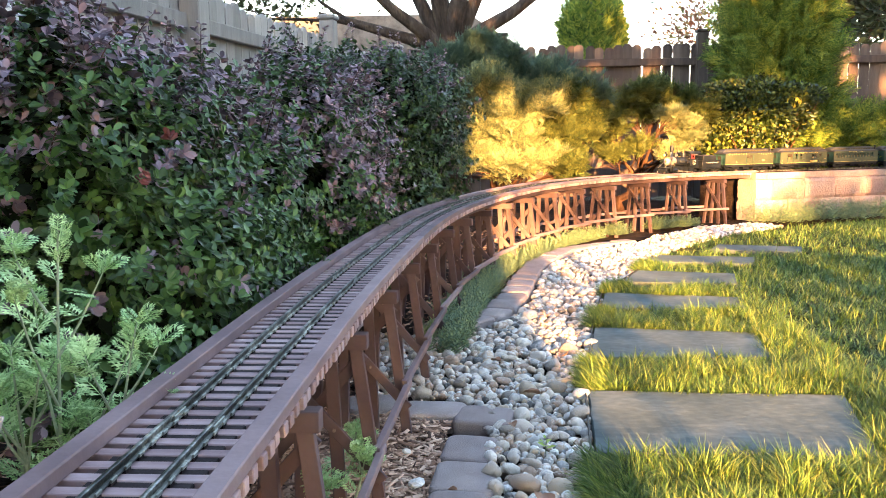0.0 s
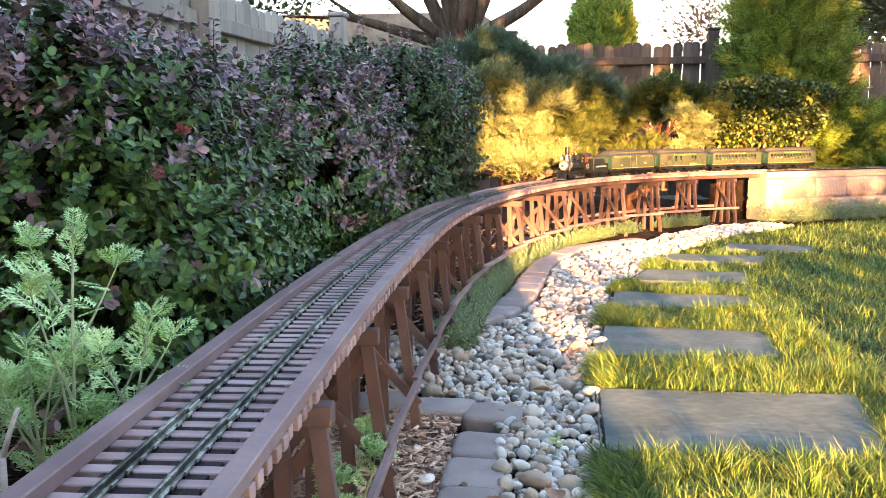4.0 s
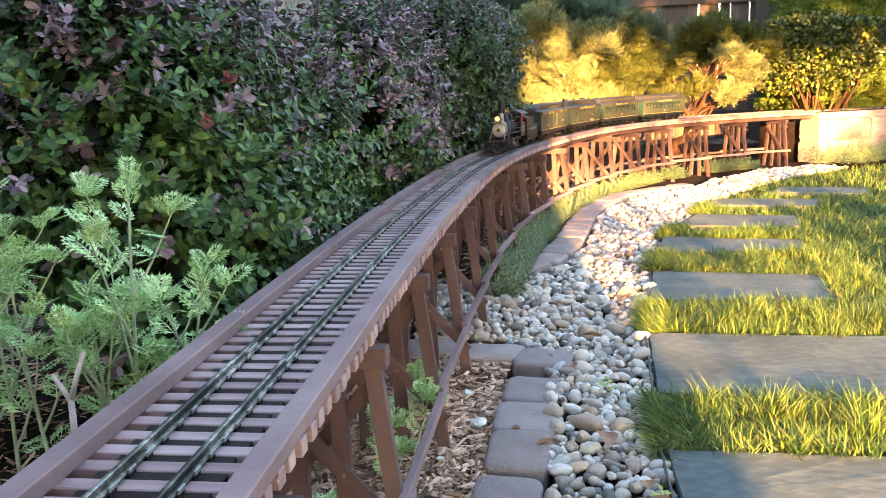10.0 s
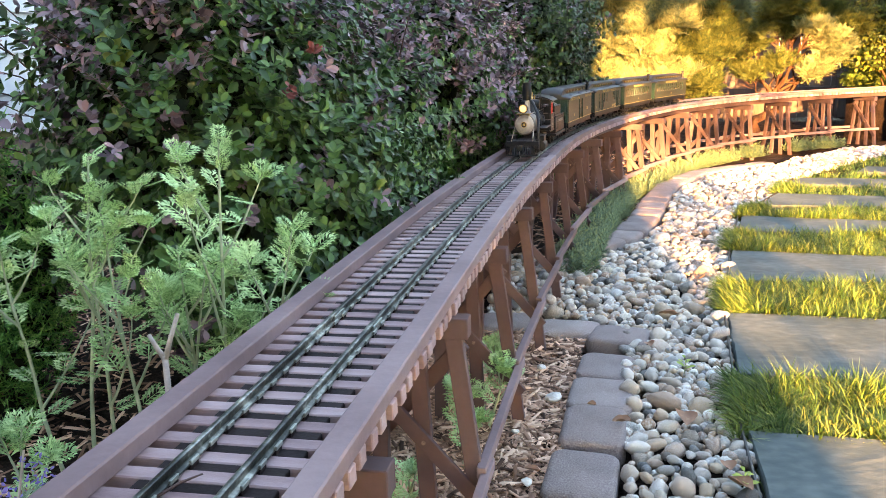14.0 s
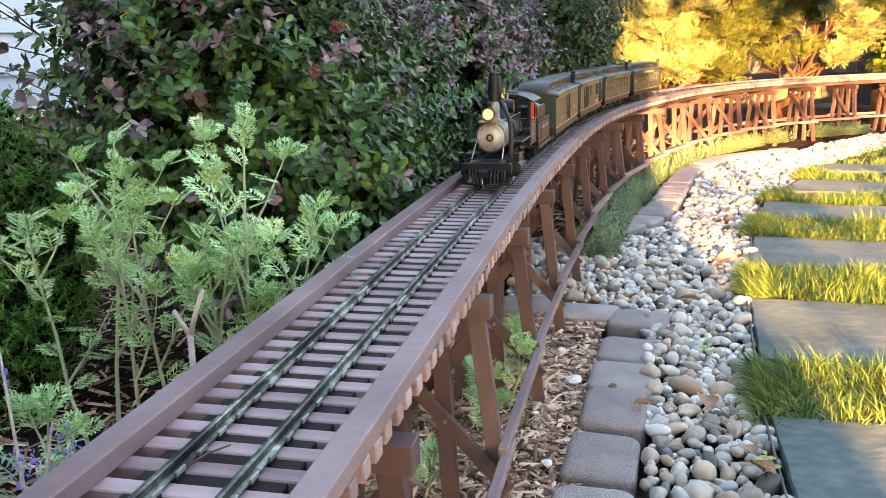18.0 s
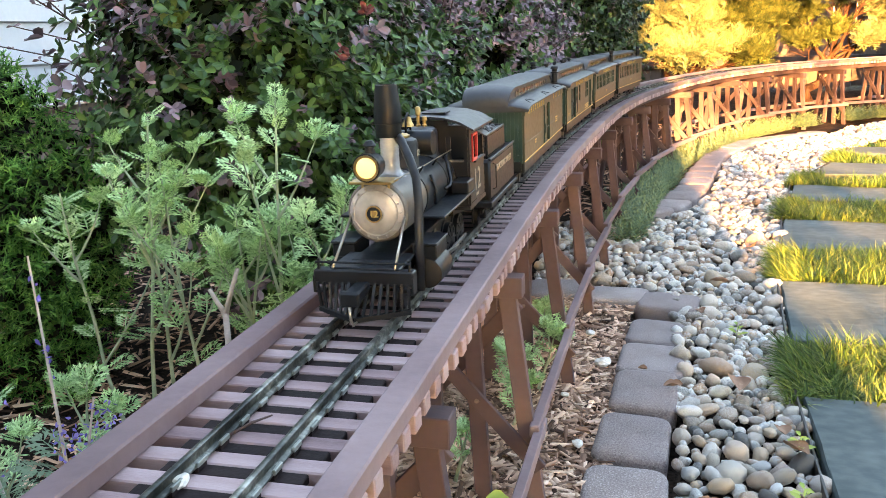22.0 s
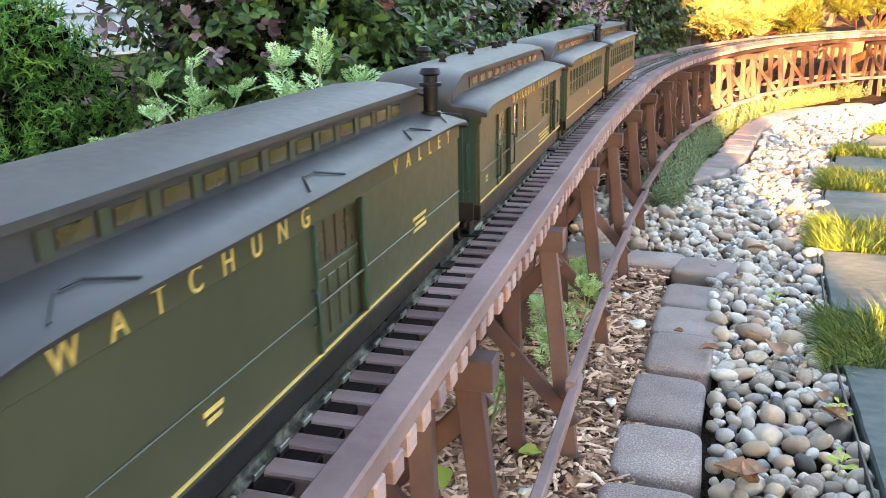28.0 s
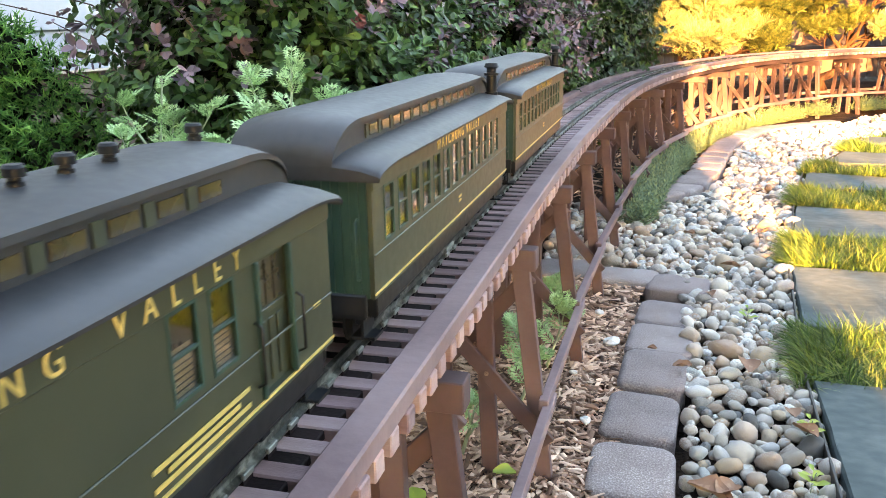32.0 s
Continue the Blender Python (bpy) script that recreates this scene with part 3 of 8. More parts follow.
def build_rails():
    tk = thing("railway_track", "narrow model railway track with dark rails on dark plastic ties", "track")
    path, left = run(-1.6, 9.3, 0.03)
    for a in (-0.0241, 0.0241):
        prof = [(a - 0.0042, -0.0088), (a + 0.0042, -0.0088), (a + 0.0042, -0.0076), (a + 0.0010, -0.0062), (a + 0.0010, -0.0030), (a + 0.0021, -0.0022), (a + 0.0021, -0.0003), (a + 0.0015, 0), (a - 0.0015, 0), (a - 0.0021, -0.0003), (a - 0.0021, -0.0022), (a - 0.0010, -0.0030), (a - 0.0010, -0.0062), (a - 0.0042, -0.0076)]
        part("rail", Geo().sweep(prof, path, left, RAILTOP), RAIL, tk, smooth=True)
    g, h, j = Geo(), Geo(), Geo()
    n = int((S_END + 1.1) / 0.0266)
    for i in range(n + 90):
        s = -1.1 + 0.0266 * i
        m = frame_at(s + 0.0133, RAILTOP)
        half = 0.047 + 0.002 * math.sin(i * 2.1)
        z = -0.0150 if i < n else -0.0118
        g.box(0, 0, 0, half * 2, 0.012, 0.006, m @ Matrix.Translation((0, 0, z)), 0.0008)
        for a in (-0.0241, 0.0241):
            g.box(0, 0, 0, 0.0095, 0.010, 0.0030, m @ Matrix.Translation((a, 0, -0.0102)))
            for e in (-1, 1):
                h.box(0, 0, 0, 0.0022, 0.0105, 0.0034, m @ Matrix.Translation((a + e * 0.0047, 0, -0.0068)), 0.0004)
    part("tie_strip", g, PLASTIC, tk, "dark brown plastic tie strip", kind="stuff", fix=False)
    part("clip_strip", h, PLATE, tk, "worn bright rail clips", kind="stuff", fix=False)
    for a, ss in ((-0.0241, (0.10, 0.872, 1.65, 2.5, 3.6)), (0.0241, (0.06, 0.845, 1.62, 2.45, 3.5))):
        for s in ss:
            g = Geo()
            for e in (-1, 1):
                g.box(0, 0, 0, 0.0026, 0.030, 0.0052, frame_at(s, RAILTOP) @ Matrix.Translation((a + e * 0.0024, 0, -0.0045)), 0.0005)
            part("joint_bar", g, PLATE, tk)

# ---- ground, beds, paving ----
def inside(poly, x, y):
    x, y = np.asarray(x), np.asarray(y)
    r = np.zeros(x.shape, bool)
    for (x0, y0), (x1, y1) in zip(poly, poly[1:] + poly[:1]):
        c = (y0 > y) != (y1 > y)
        r ^= c & (x < (x1 - x0) * (y - y0) / (y1 - y0 + 1e-12) + x0)
    return r


def along(pts, n):
    p = np.array(pts, float)
    s = np.r_[0, np.cumsum(np.linalg.norm(np.diff(p, axis=0), axis=1))]
    q = np.linspace(0, s[-1], n)
    return np.c_[np.interp(q, s, p[:, 0]), np.interp(q, s, p[:, 1])]


SLAB_EDGE = [(0.345, 0.2), (0.365, 0.9), (0.380, 1.36), (0.434, 1.98), (0.53, 2.62), (0.636, 3.19), (0.86, 3.70), (1.02, 4.15)]
PEB = [(0.185, 0.2), (0.20, 1.9), (0.05, 1.97), (-0.12, 1.97), (-0.16, 2.56), (0.04, 2.56), (0.17, 2.62), (0.27, 2.76), (0.36, 3.10), (0.415, 3.5), (0.50, 3.95), (0.66, 4.30), (0.85, 4.50), (1.03, 4.68), (1.2, 5.02), (1.6, 5.50), (2.0, 5.72), (2.15, 5.55), (1.62, 5.05), (1.30, 4.62), (1.02, 4.15), (0.86, 3.70), (0.636, 3.19), (0.53, 2.62), (0.434, 1.98), (0.380, 1.36), (0.365, 0.9), (0.345, 0.2)]
LAWN = [(0.38, 0.2), (0.40, 1.36), (0.45, 1.98), (0.55, 2.62), (0.655, 3.19), (0.88, 3.70), (1.04, 4.15), (1.32, 4.66), (1.64, 5.02), (2.2, 5.50), (2.7, 5.82), (3.4, 6.15), (5.5, 7.0), (9, 6.0), (9, -3), (0.4, -3)]
# slabs: corners in plan, from the near left round
SLABS = [
    [(0.366, 0.66), (0.93, 0.65), (0.96, 1.345), (0.385, 1.36)],
    [(0.402, 1.60), (0.935, 1.60), (1.02, 1.965), (0.436, 1.98)],
    [(0.476, 2.27), (0.965, 2.28), (1.010, 2.56), (0.532, 2.62)],
    [(0.585, 2.90), (1.085, 2.89), (1.13, 3.10), (0.645, 3.19)],
    [(0.74, 3.42), (1.20, 3.38), (1.26, 3.62), (0.86, 3.70)],
    [(0.95, 3.96), (1.42, 3.88), (1.50, 4.10), (1.05, 4.16)],
    [(1.35, 4.36), (1.78, 4.26), (1.86, 4.46), (1.45, 4.56)],
]


def ground_sheet():
    g = Geo()
    xs = np.r_[-400, -60, -20, -8, np.arange(-4, 6.01, 0.25), 9, 20, 60, 400]
    ys = np.r_[-400, -60, -20, -6, np.arange(-3, 9.01, 0.25), 12, 20, 60, 400]
    for y in ys:
        for x in xs:
            g.v.append((x, y, -0.028 + 0.006 * noise.noise((x * 1.3, y * 1.3, 0))))
    w = len(xs)
    g.f = [(j * w + i, j * w + i + 1, (j + 1) * w + i + 1, (j + 1) * w + i) for j in range(len(ys) - 1) for i in range(w - 1)]
    ob = solid("ground", g, SOIL, "dark bare garden soil under the beds and lawn", "ground", kind="structure", smooth="all")
    return ob


def polysheet(name, poly, z, mat_, label, cat, cell=0.05, rough=0.006):
    xs, ys = [p[0] for p in poly], [p[1] for p in poly]
    gx, gy = np.arange(min(xs), max(xs) + cell, cell), np.arange(min(ys), max(ys) + cell, cell)
    g, idx = Geo(), {}
    cx, cy = np.meshgrid(gx[:-1] + cell / 2, gy[:-1] + cell / 2)
    ok = inside(poly, cx, cy)
    for j in range(ok.shape[0]):
        for i in range(ok.shape[1]):
            if ok[j, i]:
                f = []
                for a, b in ((0, 0), (1, 0), (1, 1), (0, 1)):
                    key = (i + a, j + b)
                    if key not in idx:
                        idx[key] = len(g.v)
                        x, y = gx[key[0]], gy[key[1]]
                        g.v.append((x, y, z + rough * noise.noise((x * 9, y * 9, 3)) + rough * noise.noise((x * 2, y * 2, 5))))
                    f.append(idx[key])
                g.f.append(tuple(f))
    return solid(name, g, mat_, label, cat, kind="structure", smooth="all", fix=False)


def build_mulch():
    poly = [(-1.45, 0.0), (0.09, 0.0), (0.11, 1.9), (-0.14, 1.95), (-0.2, 2.65), (0.02, 2.66), (0.2, 2.9), (0.34, 3.6), (0.6, 4.4), (1.1, 5.0), (1.7, 5.6), (3.5, 6.4), (4, 7.9), (-1.0, 7.9), (-1.45, 3)]
    polysheet("mulch_bed", poly, -0.012, SOIL, "dark soil bed covered with shredded bark mulch", "flower bed", 0.06, 0.010)
    chip = ([(-0.5, -0.5, 0), (0.5, -0.5, 0), (0.5, 0.5, 0.1), (-0.5, 0.5, 0.1), (-0.4, -0.4, 1), (0.35, -0.45, 0.9), (0.42, 0.4, 1), (-0.42, 0.45, 0.8)],
            [(0, 1, 5, 4), (1, 2, 6, 5), (2, 3, 7, 6), (3, 0, 4, 7), (4, 5, 6, 7)])
    n = 56000
    x = np.r_[rng.uniform(-0.22, 0.16, n // 2), rng.uniform(-1.4, 0.6, n // 2)]
    y = np.r_[rng.uniform(0.3, 2.1, n // 2), 0.2 + 5.2 * rng.random(n // 2) ** 1.4]
    ok = inside(poly, x, y)
    x, y = x[ok], y[ok]
    n = len(x)
    a = rng.uniform(0, 2 * np.pi, n)
    fwd = np.c_[np.cos(a), np.sin(a), rng.normal(0, 0.22, n)]
    up = np.c_[rng.normal(0, 0.3, n), rng.normal(0, 0.3, n), np.ones(n)]
    L = 0.008 + 0.040 * rng.random(n) ** 2.2
    sc = np.c_[np.clip(L * rng.uniform(0.09, 0.26, n), 0.0016, 0.007), L, np.full(n, 0.0018)]
    pos = np.c_[x, y, -0.010 + 0.014 * rng.random(n)]
    me = scatter("bark_mulch", *chip, pos, fwd, up, sc)
    me.materials.append(CHIP)
    tagged(new("bark_mulch", me), "shredded brown bark mulch chips", "mulch", kind="stuff")


def paver_mesh(w, d, h=0.05):
    """A tumbled paver with rounded corners, centred, top at z = 0."""
    g, n = Geo(), 6
    def ring(inset, z):
        out, r = [], 0.020
        hw, hd = w / 2 - inset, d / 2 - inset
        for cx, cy, a0 in ((hw - r, hd - r, 0), (-hw + r, hd - r, 90), (-hw + r, -hd + r, 180), (hw - r, -hd + r, 270)):
            for k in range(n):
                a = radians(a0 + 90 * k / (n - 1))
                out.append((cx + r * math.cos(a), cy + r * math.sin(a), z))
        return out
    rings = [ring(0.0, -h), ring(0.0, -0.009), ring(0.002, -0.004), ring(0.006, -0.001), ring(0.012, 0.0)]
    m = len(rings[0])
    for r in rings:
        g.v += [(x, y, z + 0.0012 * noise.noise((x * 60, y * 60, z * 30 + w * 100))) for x, y, z in r]
    for i in range(len(rings) - 1):
        g.f += [(i * m + k, i * m + (k + 1) % m, (i + 1) * m + (k + 1) % m, (i + 1) * m + k) for k in range(m)]
    g.v.append((0, 0, 0.0005))
    c = len(g.v) - 1
    g.f += [(4 * m + k, 4 * m + (k + 1) % m, c) for k in range(m)]
    return g.mesh("paver", smooth="all")


def build_pavers():
    meshes = [paver_mesh(0.110, 0.128), paver_mesh(0.116, 0.140), paver_mesh(0.105, 0.146)]
    for me in meshes:
        me.materials.append(PAVER)
    edge = thing("paver_edging", "row of grey-brown tumbled concrete pavers edging the bed", "edging")
    row = [(0.118, 0.43, 2), (0.116, 0.58, -1), (0.118, 0.735, 1), (0.118, 0.89, -2), (0.124, 1.05, -1), (0.131, 1.205, -4), (0.146, 1.362, -3), (0.157, 1.498, -4), (0.165, 1.638, -6), (0.192, 1.82, 78), (0.075, 1.865, 84), (-0.055, 1.90, 98)]
    for i, (x, y, a) in enumerate(row):
        me = meshes[(i * 2 + i // 3) % 3]
        part("paver", me, PAVER, edge, at=pose(x, y, 0.013 + R.uniform(-0.003, 0.004), R.uniform(-1.5, 1.5), R.uniform(-1.5, 1.5), a))
    edge2 = thing("paver_edging", "curving row of pinkish concrete pavers beside the sedum bed", "edging")
    pts = along([(-0.02, 2.60), (0.09, 2.66), (0.20, 2.80), (0.29, 3.12), (0.345, 3.5), (0.43, 3.98), (0.60, 4.38), (0.80, 4.62), (1.02, 4.78)], 19)
    for (x0, y0), (x1, y1) in zip(pts, pts[1:]):
        part("paver", meshes[R.randrange(3)], PAVER, edge2, at=pose((x0 + x1) / 2, (y0 + y1) / 2, 0.018 + R.uniform(-0.003, 0.003), R.uniform(-2, 2), R.uniform(-2, 2), math.degrees(math.atan2(y1 - y0, x1 - x0)) + 90 + R.uniform(-4, 4)))


def build_slabs():
    path = thing("stepping_slabs", "blue-grey bluestone slabs set as a stepping path in the lawn", "path", kind="structure")
    for q in SLABS:
        g, n = Geo(), 14
        c = [Vector((x, y, 0)) for x, y in q]
        seed = q[0][0] * 50
        rows = []
        for inset, z in ((0.0, -0.03), (0.0, 0.014), (0.0025, 0.0185)):
            ring = []
            ctr = sum(c, Vector()) / 4
            for a, b in zip(c, c[1:] + c[:1]):
                for k in range(n):
                    p = a.lerp(b, k / n)
                    d = (ctr - p).normalized()
                    w = 0.004 * noise.noise((p.x * 14, p.y * 14, seed))
                    p = p + d * (inset + w)
                    ring.append((p.x, p.y, z + 0.0015 * noise.noise((p.x * 20, p.y * 20, 1))))
            rows.append(ring)
        m = 4 * n
        for r in rows:
            g.v += r
        for i in range(2):
            g.f += [(i * m + k, i * m + (k + 1) % m, (i + 1) * m + (k + 1) % m, (i + 1) * m + k) for k in range(m)]
        g.f.append(tuple(2 * m + k for k in range(m)))
        part("slab", g, SLATE, path)


def build_edging():
    p = along(SLAB_EDGE, 60)
    t = np.gradient(p, axis=0)
    t /= np.linalg.norm(t, axis=1, keepdims=True)
    left = np.c_[-t[:, 1], t[:, 0]]
    g = Geo().sweep(rect(-0.007, -0.003, -0.03, 0.020, 0.0008), [tuple(q) for q in p], [tuple(q) for q in left])
    solid("lawn_edging", g, EDGING, "thin black plastic strip between pebbles and slabs", "edging", smooth=True)


def pebble_mesh(seed, flat):
    b = bmesh.new()
    bmesh.ops.create_icosphere(b, subdivisions=2, radius=1)
    for v in b.verts:
        n1 = noise.noise(v.co * 0.9 + Vector((seed * 3.1, 0, 0)))
        n2 = noise.noise(v.co * 2.1 + Vector((0, seed * 2.7, 0)))
        v.co *= 1 + 0.36 * n1 + 0.09 * n2
        v.co.z *= flat
    q = random.Random(seed * 7 + 1)
    for _ in range(7):
        d, lim = Vector((q.gauss(0, 1), q.gauss(0, 1), q.gauss(0, 0.8))).normalized(), q.uniform(0.62, 0.86)
        for v in b.verts:
            over = v.co.dot(d) - lim
            if over > 0:
                v.co -= d * over * 0.86
    me = bpy.data.meshes.new("pebble")
    b.to_mesh(me)
    b.free()
    me.polygons.foreach_set("use_smooth", [True] * len(me.polygons))
    return me


def build_pebbles():
    polysheet("pebble_bed_base", PEB, -0.022, SOIL, "soil beneath the river pebbles", "ground", 0.05, 0.004)
    meshes = [pebble_mesh(i, f) for i, f in enumerate((0.78, 0.86, 0.7, 0.82, 0.9, 0.74, 0.66))]
    for me in meshes:
        me.materials.append(PEBBLE)
    bed = thing("pebble_bed", "bed of rounded white, grey and tan river pebbles", "pebbles")
    # dart throwing, coarse to fine
    pts, cell = [], {}

    def free(x, y, r):
        i, j = int(x / 0.05 + 100), int(y / 0.05 + 100)
        for a in range(i - 2, i + 3):
            for b in range(j - 2, j + 3):
                for (u, v, q) in cell.get((a, b), ()):
                    if (u - x) ** 2 + (v - y) ** 2 < (0.80 * (q + r)) ** 2:
                        return False
        return True

    tries = [(230, 0.0185, 0.0260), (3600, 0.0125, 0.0165), (40000, 0.0085, 0.0125), (70000, 0.0058, 0.0085)]
    for n, r0, r1 in tries:
        xs, ys = rng.uniform(-0.2, 2.2, n * 3), 0.6 + 5.2 * rng.random(n * 3) ** 1.35
        ok = inside(PEB, xs, ys)
        for x, y in list(zip(xs[ok], ys[ok]))[:n]:
            r = R.uniform(r0, r1)
            if y > 2.3 and r < 0.0090:
                continue
            if free(x, y, r):
                pts.append((x, y, r))
                cell.setdefault((int(x / 0.05 + 100), int(y / 0.05 + 100)), []).append((x, y, r))
    pts.sort(key=lambda p: p[1] - (0 if p[2] > 0.012 else -1))
    near = [p for p in pts if p[1] > 0.95 and p[2] > 0.0088][:300]
    rest = pts[:]
    for p in near:
        rest.remove(p)
    for x, y, r in near:
        e = R.uniform(0.9, 1.55)
        m = pose(x, y, r * 0.30 - 0.004 + R.uniform(0, 0.012), R.uniform(-22, 22), R.uniform(-22, 22), R.uniform(0, 360)) @ Matrix.Diagonal((r * e, r / e ** 0.5, r * R.uniform(0.85, 1.15), 1))
        part("pebble", meshes[R.randrange(7)], PEBBLE, bed, at=m)
    b = bmesh.new()
    bmesh.ops.create_icosphere(b, subdivisions=1 + 1, radius=1)
    tv = [tuple(v.co * (1 + 0.34 * noise.noise(v.co * 1.1))) for v in b.verts]
    tf = [[v.index for v in f.verts] for f in b.faces]
    b.free()
    a = np.array(rest)
    n = len(a)
    ang = rng.uniform(0, 6.28, n)
    e = rng.uniform(0.9, 1.35, n)
    me = scatter("pebbles", tv, tf, np.c_[a[:, 0], a[:, 1], a[:, 2] * 0.30 - 0.004 + rng.uniform(0, 0.008, n)], np.c_[np.cos(ang), np.sin(ang), rng.normal(0, 0.2, n)], np.c_[rng.normal(0, 0.25, n), rng.normal(0, 0.25, n), np.ones(n)], np.c_[a[:, 2] / e ** 0.5, a[:, 2] * e, a[:, 2] * 0.84], True)
    part("pebble_layer", me, PEBBLE_FAR, bed, "rounded river pebbles", kind="stuff")
    me.materials.clear()
    me.materials.append(PEBBLE_FAR)


def slab_free(x, y, grow=0.0):
    bad = np.zeros(np.shape(x), bool)
    for q in SLABS:
        c = np.mean(q, axis=0)
        qq = [tuple(c + (np.array(p) - c) * (1 + grow)) for p in q]
        bad |= inside(qq, x, y)
    return ~bad


def build_lawn():
    polysheet("lawn_soil", LAWN, 0.0, TURF, "thatch and soil of the lawn", "lawn", 0.06, 0.006)
    sets = [(220000, 0.34, 1.15, 0.90, 3.3, 0.043, 0.95), (70000, 0.95, 2.6, 1.2, 4.2, 0.043, 1.05), (55000, 1.0, 4.5, 3.2, 6.4, 0.043, 1.5), (12000, 1.0, 3.0, 0.3, 1.6, 0.05, 1.2)]
    P, F, U, S = [], [], [], []
    for n, x0, x1, y0, y1, h, w in sets:
        x, y = rng.uniform(x0, x1, n), rng.uniform(y0, y1, n)
        ok = inside(LAWN, x + 0.035, y) & slab_free(x, y, -0.035)
        for q in SLABS:
            ok &= ~((x < q[0][0] + 0.1) & (y > q[0][1] + 0.01) & (y < q[3][1] - 0.02))
        x, y = x[ok], y[ok]
        n = len(x)
        a = rng.uniform(0, 6.28, n)
        clump = np.array([noise.noise((u * 16, v * 16, 2)) + 0.5 * noise.noise((u * 5, v * 5, 7)) for u, v in zip(x, y)])
        lean = np.abs(rng.normal(0.8, 0.5, n))
        P.append(np.c_[x, y, np.full(n, -0.002)])
        F.append(np.c_[np.cos(a) * lean + 0.25 * clump, np.sin(a) * lean, np.ones(n)])
        U.append(np.c_[np.cos(a), np.sin(a), np.zeros(n)])
        hh = h * rng.uniform(0.55, 1.25, n) * np.clip(1 + 0.8 * clump, 0.3, 2)
        S.append(np.c_[np.full(n, 0.0026 * w) * rng.uniform(0.7, 1.2, n), hh, hh * 0.9])
    for a, b in zip(SLABS, SLABS[1:6]):
        n = 1300
        y = rng.uniform(a[3][1] + 0.02, b[0][1] - 0.02, n)
        x = np.interp(y, [a[3][1], b[0][1]], [a[3][0], b[0][0]]) + 0.07 * rng.random(n) ** 1.4 - 0.004
        P.append(np.c_[x, y, np.full(n, -0.002)])
        F.append(np.c_[rng.normal(-0.55, 0.45, n), rng.normal(-0.1, 0.5, n), np.ones(n)])
        U.append(np.c_[rng.normal(-1, 0.5, n), rng.normal(0, 0.5, n), np.zeros(n)])
        hh = rng.uniform(0.038, 0.070, n)
        S.append(np.c_[np.full(n, 0.0026) * rng.uniform(0.7, 1.2, n), hh, hh])
    me = scatter("lawn_grass", *BLADE, np.vstack(P), np.vstack(F), np.vstack(U), np.vstack(S))
    me.materials.append(GRASS)
    tagged(new("lawn_grass", me), "long uneven lawn grass growing round the slabs", "grass", kind="stuff")


